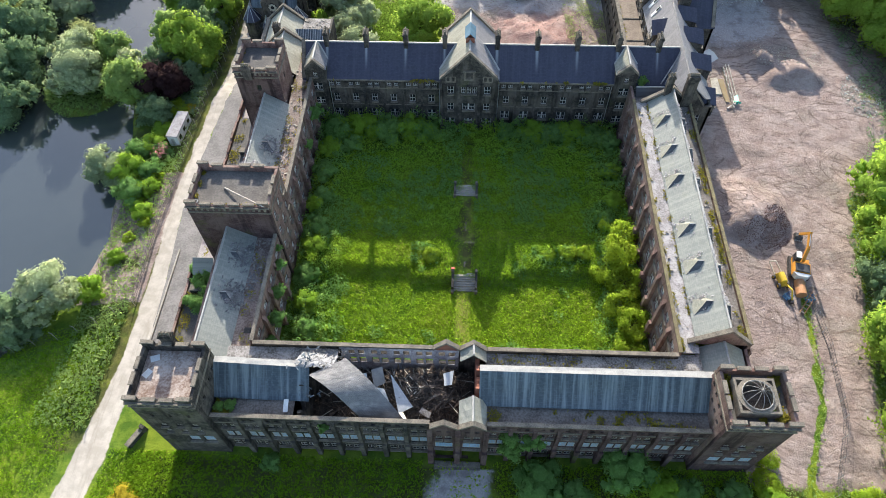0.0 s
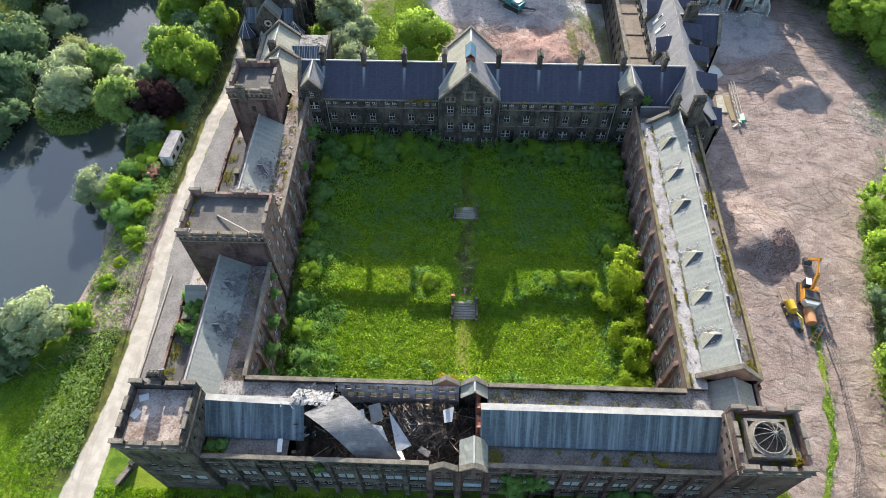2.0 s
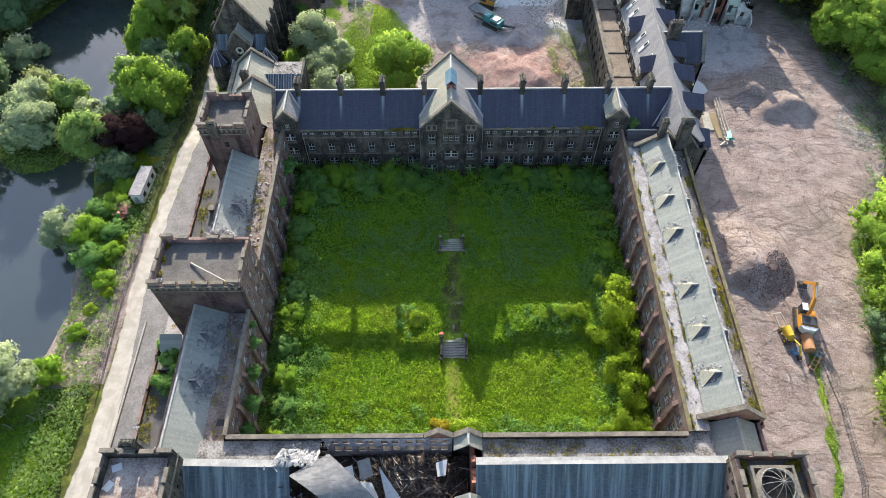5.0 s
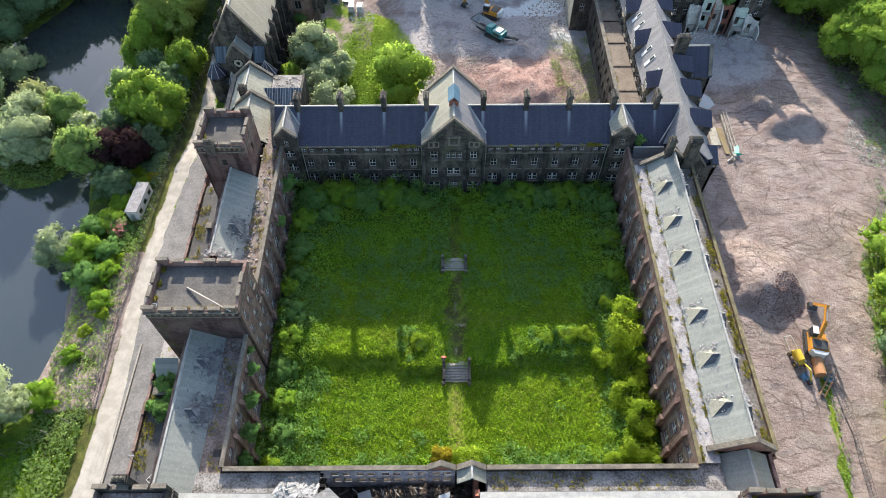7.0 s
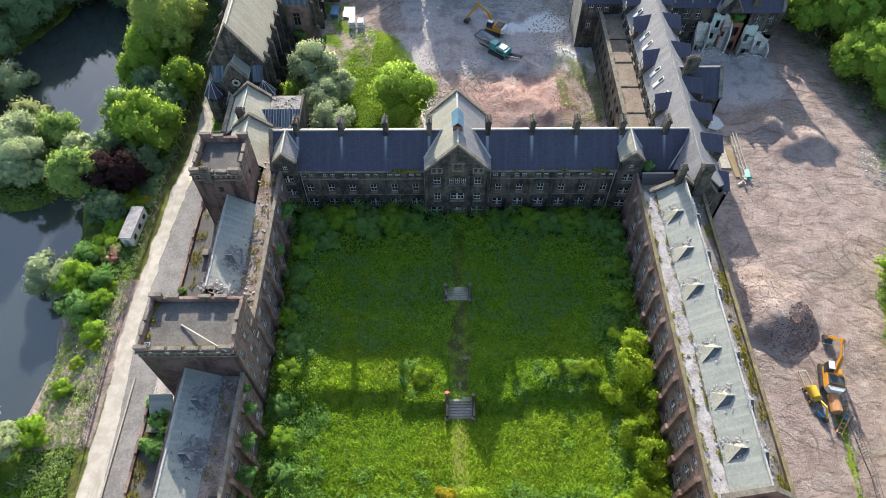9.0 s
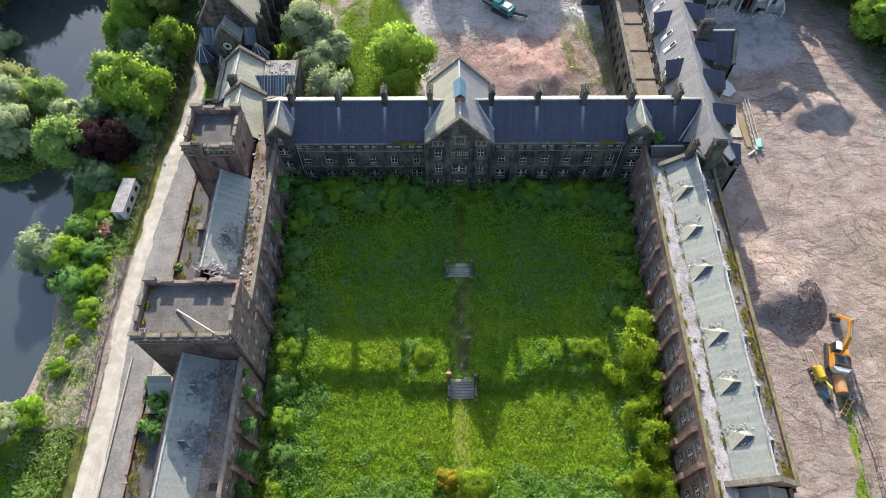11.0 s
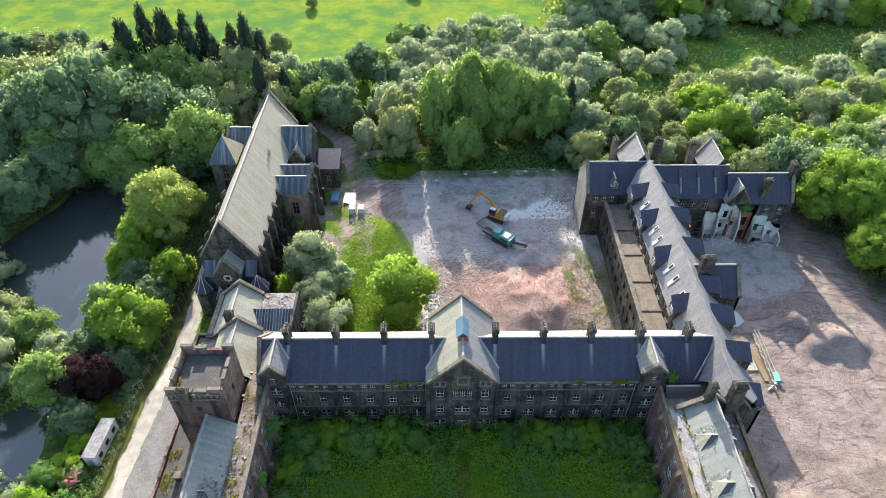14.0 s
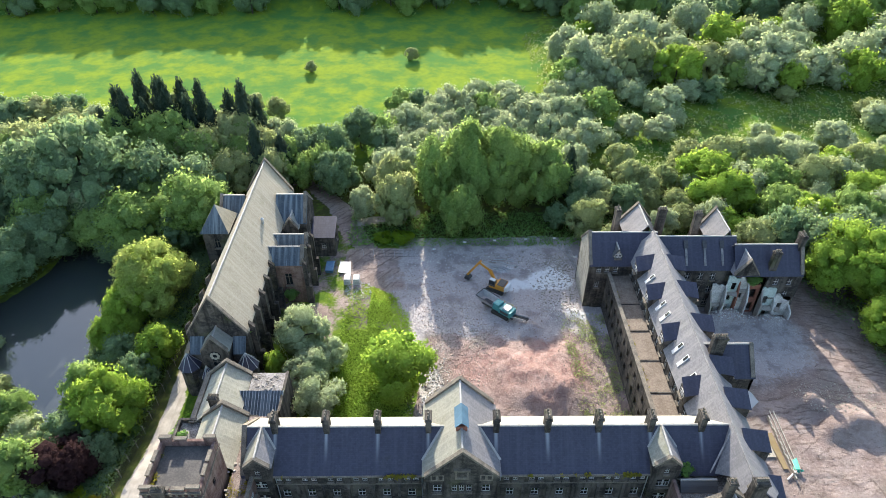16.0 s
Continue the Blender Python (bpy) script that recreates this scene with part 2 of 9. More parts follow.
SASH = plain("flaking_white_paint", (0.40, 0.39, 0.37), (0.66, 0.65, 0.62), 3.0, 0.6)
BOARD = plain("pale_blue_boarding", (0.18, 0.31, 0.46), (0.36, 0.53, 0.70), 0.8, 0.6)
CHAR = plain("charred_timber", (0.035, 0.029, 0.026), (0.15, 0.12, 0.095), 1.2, 0.9, 0, 0.6)
RUST = plain("rusty_brown_timber", (0.11, 0.08, 0.062), (0.28, 0.21, 0.165), 1.2, 0.85, 0, 0.6)
TIMBER = plain("bleached_timber", (0.40, 0.36, 0.30), (0.56, 0.52, 0.45), 1.2, 0.8)
WHITE = plain("weathered_white_paint", (0.66, 0.67, 0.66), (0.80, 0.80, 0.78), 1.0, 0.5)
METAL = plain("dull_grey_steel", (0.42, 0.44, 0.45), (0.58, 0.59, 0.60), 2.0, 0.45, 0.6)
DARK_METAL = plain("dark_steel", (0.05, 0.05, 0.055), (0.10, 0.10, 0.10), 2.0, 0.5, 0.4)
DOME_METAL = plain("tarnished_dome_metal", (0.12, 0.115, 0.105), (0.34, 0.33, 0.31), 3.0, 0.6, 0.2)
RUBBER = plain("dusty_rubber", (0.03, 0.03, 0.03), (0.08, 0.075, 0.07), 3.0, 0.85)
YELLOW = plain("digger_yellow", (0.58, 0.25, 0.03), (0.68, 0.32, 0.045), 1.4, 0.4, 0, 0.08, 0.5)
BRIGHT_YELLOW = plain("bright_yellow_paint", (0.70, 0.46, 0.03), (0.78, 0.55, 0.06), 1.4, 0.4, 0, 0.08, 0.5)
TEAL = plain("teal_paint", (0.03, 0.23, 0.24), (0.10, 0.36, 0.35), 1.4, 0.45, 0, 0.08, 0.5)
ORANGE_RUST = plain("rusty_orange_paint", (0.42, 0.20, 0.09), (0.55, 0.29, 0.14), 1.4, 0.6)
BLUE = plain("blue_paint", (0.07, 0.17, 0.30), (0.12, 0.25, 0.38), 1.4, 0.5)
GREEN_PAINT = plain("bright_green_paint", (0.02, 0.42, 0.28), (0.05, 0.55, 0.38), 1.4, 0.5)
RED_PAINT = plain("red_paint", (0.50, 0.06, 0.05), (0.62, 0.12, 0.09), 1.4, 0.5)
RED_BRICK = plain("red_brick", (0.24, 0.09, 0.06), (0.34, 0.15, 0.10), 1.5, 0.9)
EARTH_STONE = plain("pinkish_stone", (0.30, 0.23, 0.19), (0.46, 0.37, 0.32), 1.5, 0.9)
TORN = plain("torn_white_lining", (0.13, 0.13, 0.13), (0.46, 0.455, 0.45), 0.7, 0.8, 0, 0.6)
BARK = plain("bark", (0.07, 0.055, 0.04), (0.14, 0.115, 0.085), 2.0, 0.95, 0, 0.7)


def glass(name, tint, rough=0.12):
    n = Nodes(name)
    n.bump(n.noise(1.3, 2), 0.08, 0.02)
    return n.done(n.mix(n.noise(0.7), tint, tuple(v * 0.4 for v in tint)), rough, 0, 0.6)


PANE = glass("dusty_dark_glass", (0.035, 0.04, 0.045))
PANE_BLUE = glass("sky_blue_glazing", (0.16, 0.30, 0.42), 0.2)

LEAF_DARK = leafy("dark_leaves", (0.135, 0.23, 0.115), (0.265, 0.385, 0.205), 0.42)
LEAF_MID = leafy("green_leaves", (0.185, 0.325, 0.09), (0.36, 0.50, 0.17), 0.48)
LEAF_LIME = leafy("lime_leaves", (0.195, 0.35, 0.05), (0.38, 0.54, 0.10), 0.48)
LEAF_SHRUB = leafy("young_shrub_leaves", (0.215, 0.365, 0.035), (0.395, 0.53, 0.07), 0.6)
LEAF_WILLOW = leafy("willow_leaves", (0.285, 0.38, 0.205), (0.50, 0.59, 0.375), 0.45)
LEAF_COPPER = leafy("copper_leaves", (0.03, 0.017, 0.019), (0.062, 0.034, 0.034), 0.3)
LEAF_FIR = leafy("fir_needles", (0.04, 0.07, 0.052), (0.085, 0.13, 0.09), 0.25)
LEAF_OLIVE = leafy("olive_leaves", (0.27, 0.34, 0.145), (0.445, 0.51, 0.25), 0.45)
LEAF_PALE = leafy("pale_fresh_leaves", (0.30, 0.42, 0.105), (0.50, 0.61, 0.19), 0.5)
LEAF_YELLOW = leafy("golden_leaves", (0.30, 0.27, 0.02), (0.50, 0.43, 0.05), 0.4)
LEAF_BRAMBLE = leafy("bramble_leaves", (0.145, 0.305, 0.085), (0.275, 0.465, 0.15), 0.5, 0.8)
LEAF_NETTLE = leafy("nettle_leaves", (0.22, 0.40, 0.05), (0.36, 0.54, 0.08), 0.55, 0.8)
GRASS_BLADE = leafy("grass_blades", (0.185, 0.375, 0.028), (0.315, 0.49, 0.036), 0.6, 0.45)
MOSS = leafy("ochre_moss", (0.17, 0.165, 0.025), (0.32, 0.29, 0.045), 0.2)
GRASS_SEED = leafy("seeding_grass", (0.25, 0.335, 0.07), (0.37, 0.42, 0.11), 0.5, 0.5)
BLOSSOM = plain("pink_blossom", (0.58, 0.19, 0.17), (0.78, 0.36, 0.32), 2.0, 0.7)


# ---- mesh helpers ----
class Mesh:
    """Vertices and faces of one part."""

    def __init__(self):
        self.v, self.f = [], []

    def face(self, *pts):
        i = len(self.v)
        self.v += [tuple(p) for p in pts]
        self.f.append(tuple(range(i, i + len(pts))))
        return self

    def loft(self, a, b, caps=True):
        """Walls between two rings of as many points."""
        i, n = len(self.v), len(a)
        self.v += [tuple(p) for p in (*a, *b)]
        self.f += [(i + k, i + (k + 1) % n, i + n + (k + 1) % n, i + n + k) for k in range(n)]
        if caps:
            self.f += [tuple(range(i + n - 1, i - 1, -1)), tuple(range(i + n, i + 2 * n))]
        return self

    def box(self, x0, x1, y0, y1, z0, z1, taper=0.0):
        t = taper
        return self.loft([(x0, y0, z0), (x1, y0, z0), (x1, y1, z0), (x0, y1, z0)],
                         [(x0 + t, y0 + t, z1), (x1 - t, y0 + t, z1), (x1 - t, y1 - t, z1), (x0 + t, y1 - t, z1)])

    def bar(self, a, b, w, h=None):
        """A straight bar of w by h from a to b."""
        a, b = Vector(a), Vector(b)
        d = (b - a).normalized()
        side = d.cross((0, 0, 1))
        side = side.normalized() if side.length > 1e-4 else Vector((1, 0, 0))
        up = side.cross(d)
        s, u = side * w / 2, up * (h or w) / 2
        return self.loft([a - s - u, a + s - u, a + s + u, a - s + u], [b - s - u, b + s - u, b + s + u, b - s + u])

    def tube(self, a, b, r0, r1=None, n=8, caps=True):
        a, b = Vector(a), Vector(b)
        d = (b - a).normalized()
        s = d.orthogonal().normalized()
        u = d.cross(s)
        ring = [(math.cos(k * math.tau / n), math.sin(k * math.tau / n)) for k in range(n)]
        r1 = r0 if r1 is None else r1
        return self.loft([a + (s * c + u * q) * r0 for c, q in ring], [b + (s * c + u * q) * r1 for c, q in ring], caps)

    def slab(self, pts, thick):
        """A plate: the polygon pts with its thickness below."""
        p = [Vector(q) for q in pts]
        nrm = (p[1] - p[0]).cross(p[-1] - p[0]).normalized()
        nrm = nrm if nrm.z > 0 else -nrm
        return self.loft([q - nrm * thick for q in p], p)

    def add(self, other, m):
        i = len(self.v)
        self.v += [tuple(m @ Vector(p)) for p in other.v]
        self.f += [tuple(i + k for k in f) for f in other.f]
        return self

    def data(self, name, material):
        me = bpy.data.meshes.new(name)
        me.from_pydata(self.v, [], self.f)
        me.validate()
        me.materials.append(material)
        return me


def part(name, mesh, material, parent, label=""):
    ob = new(name, mesh.data(name, material) if isinstance(mesh, Mesh) else mesh)
    ob.parent = parent
    return tagged(ob, label)


def thing(name, label, category, group="", kind="", at=(0, 0, 0)):
    """An Empty at the base of a thing."""
    ob = new(name)
    ob.location = at
    return tagged(ob, label, category, group, kind)


def solo(name, mesh, material, label, category, group="", kind=""):
    ob = new(name, mesh.data(name, material) if isinstance(mesh, Mesh) else mesh)
    return tagged(ob, label, category, group, kind)


def smooth(a, b, v):
    t = min(1, max(0, (v - a) / (b - a)))
    return t * t * (3 - 2 * t)


# ---- ground ----
def shore(y):
    """The east bank of the pond: x by y."""
    ys = (-60, -30, -8, 0, 8, 20, 34, 48, 62, 76, 90, 99, 110)
    xs = (-78, -74, -68, -62.5, -61.5, -63.5, -65, -68.5, -69.5, -70.5, -72, -76, -84)
    return float(np.interp(y, ys, xs))


def pond_depth(x, y):
    """0 on land to 1 in the pond."""
    d = shore(y) - x + 0.8 * noise.noise((x * 0.15, y * 0.15, 0))
    west = float(np.interp(y, (-40, 20, 34, 50, 64, 80, 96, 120), (-150, -140, -130, -118, -106, -98, -90, -88)))
    d = min(d, x - west)
    d = min(d, 110 - y, y + 22)
    isle = 1 - math.hypot((x + 80) / 7.5, (y - 48) / 8)
    return smooth(0, 2.5, min(d, -isle * 9))


def bank_line(x):
    return 3.0 - 1.8 * (1 - smooth(8.2, 9.2, abs(x)))


def height(x, y):
    if -28 < x < 28.5 and -17.2 < y < 36:
        top = bank_line(x)
        z = -0.85 + 1.25 * smooth(top - 1.7, top, y) + 0.6 * smooth(17.8, 19.4, y) - 1.0 * smooth(26, 34, y)
        return z + 0.1 * noise.noise((x * 0.2, y * 0.2, 1))
    z = -0.4 + 0.15 * noise.noise((x * 0.08, y * 0.08, 2)) 
    z += -1.3 * smooth(42, 52, y) * (1 - smooth(30, 42, x)) + 0.35 * smooth(38, 44, x)
    z += -1.2 * smooth(60, 90, y) * smooth(42, 60, x)
    if x < -53:
        z += -1.2 * smooth(-54, -60, x) * (1 - smooth(106, 118, y)) * smooth(-26, -12, y)
        z += -2.6 * pond_depth(x, y)
    if y > 110:
        z += 0.6 * noise.noise((x * 0.03, y * 0.03, 4)) * smooth(110, 140, y)
    z += 36 * smooth(258, 345, y) + 16 * smooth(110, 300, x) * smooth(150, 300, y)
    if 39 < x < 80 and -32 < y < 84 or -8 < x < 30 and 48 < y < 102:
        calm = 0.15 if 47 < x < 53.6 and 41 < y < 61 else 1.0
        z += calm * 0.22 * noise.noise((x * 0.33, y * 0.33, 41)) + calm * 0.16 * noise.noise((x * 0.8, y * 0.8, 42))
    for (px, py, rx, rn, rs, h) in PILES:
        d = math.hypot((x - px) / rx, (y - py) / (rn if y > py else rs)) + 0.14 * noise.noise((x * 0.3, y * 0.3, px))
        if d < 1:
            z += h * min(0.92, 1 - d) * (1 + 0.16 * noise.noise((x * 0.5, y * 0.5, py))) + 0.2 * noise.noise((x * 0.9, y * 0.9, 5)) * min(1, 3 * (1 - d))
    return z


# heaps: middle, half-width, run to the north, run to the south, height
PILES = ((48.6, 13.6, 6.6, 11.5, 4.6, 3.6), (53.4, 16.5, 3.6, 6.0, 5.0, 1.8), (60.4, 56.0, 4.2, 6.5, 3.4, 2.6), (66.6, 51.4, 6.6, 8.0, 3.6, 2.7), (62.2, 50.2, 2.6, 3.0, 2.4, 1.2),
         (13.0, 63.5, 7.0, 9.5, 10.0, 2.4), (19.0, 61.0, 6.5, 9.0, 8.0, 2.3), (20.0, 69.0, 4.5, 4.0, 6.0, 1.4), (9.0, 69.0, 3.6, 2.6, 5.0, 0.9), (14.6, 76.0, 3.4, 3.0, 2.8, 1.7), (22.5, 81.0, 3.6, 4.0, 4.0, 1.2), (54.2, 78.6, 4.6, 1.8, 1.8, 2.2), (62.4, 77.6, 4.4, 1.6, 1.6, 1.5))


def track_x(y):
    """Centre and half-width of the pale track west of the college."""
    c = float(np.interp(y, (-60, -35, -29, -24, -18, -12, -5, 3, 12, 27, 35, 46, 58, 75, 120), (-60, -52.5, -51.5, -50.9, -50.2, -49.9, -50.1, -50.4, -51.0, -50.8, -50.3, -49.5, -49.4, -50.2, -52)))
    h = float(np.interp(y, (-60, -30, -18, -5, 12, 30, 46, 62, 120), (2.2, 2.2, 1.8, 1.5, 1.25, 1.25, 1.5, 1.5, 1.4)))
    return c, h


def zone(x, y):
    """How much of the ground is pink rubble earth, pale track, grey hardcore, and how yellow its grass is."""
    c, h = track_x(y)
    wob = 1.2 * noise.noise((x * 0.25, y * 0.25, 7))
    track = (1 - smooth(h - 0.5, h + 0.5, abs(x - c) + 0.4 * wob)) * (1 - smooth(104, 112, y))
    lane = smooth(c + h - 0.6, c + h + 0.2, x) * smooth(-26, -20, y) * (1 - smooth(52, 58, y)) if -52 < x < -38 else 0
    pink = grey = 0
    if x > 36 and -34 < y < 90:
        east = float(np.interp(y, (-36, -30, -20, -10, 4, 18, 32, 50, 62, 74, 84), (57, 58, 59.5, 61, 64, 66.5, 75, 79, 78.5, 78, 74)))
        pink = smooth(38.5, 39.5, x) * (1 - smooth(east - 1, east + 1, x + wob)) * smooth(-33, -29, y)
        strip = abs(x - float(np.interp(y, (-30, -20, -10, 2), (47, 51.5, 53.2, 54.5)))) + 0.3 * wob
        pink *= 1 - (1 - smooth(0.3, 0.9, strip)) * (1 - smooth(0, 5, y))
        grey = (1 - smooth(5, 11, math.hypot(x - 55, y - 73) * 0.55 + wob)) * 0.7
    if x > 52 and -36 < y < 108 and x < 120:
        pink = max(pink, 0.36 + 0.25 * wob + (0.2 if x > 62 and y > 20 else 0))
    if -24 < x < 31 and 46 < y < 106:
        edge = float(np.interp(y, (46, 60, 73, 80, 87, 91, 95, 104), (-8.5, -7, -5.5, -9, -13, -20, -26, -24)))
        pink = max(pink, smooth(edge - 1, edge + 1, x + wob) * (1 - smooth(101, 103.5, y + 0.7 * wob)))
        green = smooth(20.5, 24, x + 2 * wob) * (1 - smooth(76, 80, y))
        pink *= 1 - 0.35 * green * (0.5 + wob)
        grey = smooth(70, 78, y + 3 * wob + 0.35 * max(0.0, -x)) * smooth(-18, -8, x + 4 * wob) * (1 - smooth(18, 40, abs(x - 12)) * 0.5)
        grey = max(grey, 1 - smooth(2, 4, math.hypot((x + 4.5) * 1.2, (y - 54) * 0.45) + wob * 0.5))
    road = float(np.interp(y, (92, 95, 98, 106, 118, 126, 136), (-7, -11, -16, -22, -27, -33, -44)))
    if 88 < y < 136 and x < 0:
        pink = max(pink, (1 - smooth(2.2, 3.4, abs(x - road) + 0.5 * wob)) * smooth(88, 93, y))
    if 110 < y < 120 and -23 < x < -8:
        track = max(track, 1 - smooth(1.3, 1.9, abs(y - 114.5 - 0.25 * (x + 15))))
    gold = 0
    if -28 < x < 28.5 and -17.2 < y < 36:
        gold = 0.3 * (1 - smooth(0.7, 1.3, abs(y - 9.0 - 0.3 * wob))) + (0.9 if y < -1 else 0.0) * (1 - smooth(0.5, 1.3, abs(x) + 0.5 * wob))
        for mx, my, ma, mb in ((0.1, 3.0, 0.6, 1.1), (0.9, 7.7, 1.3, 0.7), (0.2, 10.8, 0.5, 1.6), (0.4, 13.4, 0.4, 0.8)):
            pink = max(pink, 0.55 * (1 - smooth(0.5, 1.3, math.hypot((x - mx) / ma, (y - my) / mb) + 0.5 * wob)))
    elif y > 140:
        gold = 0.0
    elif x < -52 and -6 < y < 22:
        gold = 0.75 * smooth(-60.5, -58, x) * (1 - smooth(-55.5, -54, x))
        pink = 0.62 + 0.3 * wob
    if -8 < x < 8 and -44 < y < -29.8:
        grey = 0.75 - 0.75 * smooth(3, 6, abs(x) + 2 * wob)
    if -53.4 < x < c and -30 < y < 100:
        gold = 0.9
    if -40 < x < -24 and 58 < y < 110:
        pink = max(pink, 0.45 + 0.3 * wob)
    if -30 < x < -17 and 76 < y < 101:
        pink = max(pink, 0.5 + 0.4 * wob)
    return pink, track, max(grey, 0.75 * lane), gold


def trodden(x, y):
    """The worn earth path between the two flights of garden steps and on to the rear range."""
    if not 2.0 < y < 30.0:
        return 0.0
    wide = 1.1 + 1.3 * math.exp(-((y - 9.5) / 1.5) ** 2) + 0.5 * noise.noise((0.3, y * 0.5, 21))
    return (1 - smooth(wide - 0.4, wide + 0.5, abs(x - 0.2))) * (1.0 if y < 17.5 else 0.7)


def tone(x, y):
    """How brick-red and how dusty white the ground is, and how dark with rotted leaves and painted shade."""
    def blob(px, py, rx, ry):
        return max(0.0, 1 - math.hypot((x - px) / rx, (y - py) / ry) + 0.5 * noise.noise((x * 0.2, y * 0.2, 9)))

    red = min(1, 1.6 * max(blob(15, 65, 12, 11), blob(4, 66, 8, 8)))
    white = min(1, 1.3 * max(1.6 * blob(20, 90.5, 8.5, 5.5), 1.6 * blob(-4, 62, 3.0, 7), 0.8 * blob(24, 80, 4, 3), 0.7 * blob(10, 95, 6, 3)))
    if x > 40 and -32 < y < 70:
        lane = abs(x - float(np.interp(y, (-32, -20, 0, 20, 40, 60, 70), (56, 58, 59.5, 62, 66, 63, 60))) + 0.8 * noise.noise((x * 0.1, y * 0.1, 43)))
        white = max(white, 0.33 * (1 - smooth(0.9, 2.8, lane)) * (1 - smooth(18, 34, y)))
    mould_shade = smooth(101, 108, y) * (1 - smooth(128, 150, y)) * (1 if -110 < x < 140 else 0)
    # front lawn darkened: the range's shadow is painted into the grass
    if -30 > y > -52 and -42 < x < 46:
        mould_shade = 0.9 * (1 - smooth(-46, -52, y))
    # eastern belt darkened too, tree shade as ground colour
    if x > 76 and 10 < y < 110:
        mould_shade = max(mould_shade, smooth(76, 84, x))
    if x > 26 and y > 120:
        mould_shade = max(mould_shade, 0.35 * smooth(26, 40, x) + 0.6 * noise.noise((x * 0.05, y * 0.05, 3)))
    if -59 < x < track_x(y)[0] and -30 < y < 104:
        mould_shade = max(mould_shade, 0.85)
    if x < -53 and y > 24:
        mould_shade = max(mould_shade, 0.8 * (1 - smooth(120, 140, y)))
    mould_shade = max(0.0, min(1.0, mould_shade))
    return red, white, max(mould_shade, 1.5 * trodden(x, y) * (0.75 + 0.9 * noise.noise((x * 0.6, y * 0.6, 61)))), smooth(128, 150, y)


def build_ground():
    def lines(lo, hi, step, far):
        core = list(np.arange(lo, hi + 1e-6, step))
        out, d = [], step
        while (lo if not out else out[-1]) > -far:
            d *= 1.28
            out.append((lo if not out else out[-1]) - d)
        up, d = [], step
        while (hi if not up else up[-1]) < far:
            d *= 1.28
            up.append((hi if not up else up[-1]) + d)
        return out[::-1] + core + up

    xs, ys = lines(-92, 92, 0.8, 2600), lines(-46, 122, 0.8, 2600)
    nx, ny = len(xs), len(ys)
    verts, zones, tones = [], [], []
    for y in ys:
        for x in xs:
            verts.append((x, y, height(x, y)))
            zones.append(zone(x, y))
            tones.append(tone(x, y))
    faces = [(j * nx + i, j * nx + i + 1, (j + 1) * nx + i + 1, (j + 1) * nx + i) for j in range(ny - 1) for i in range(nx - 1)]
    me = bpy.data.meshes.new("ground")
    me.from_pydata(verts, [], faces)
    layer = me.attributes.new("zone", "FLOAT_COLOR", "POINT")
    layer.data.foreach_set("color", np.array(zones, np.float32).ravel())
    layer = me.attributes.new("tone", "FLOAT_COLOR", "POINT")
    layer.data.foreach_set("color", np.array(tones, np.float32).ravel())
    me.polygons.foreach_set("use_smooth", [True] * len(faces))
    me.materials.append(ground_material())
    tagged(new("ground", me), "overgrown grass, pinkish crushed rubble and a pale gravel track", "ground", kind="structure")


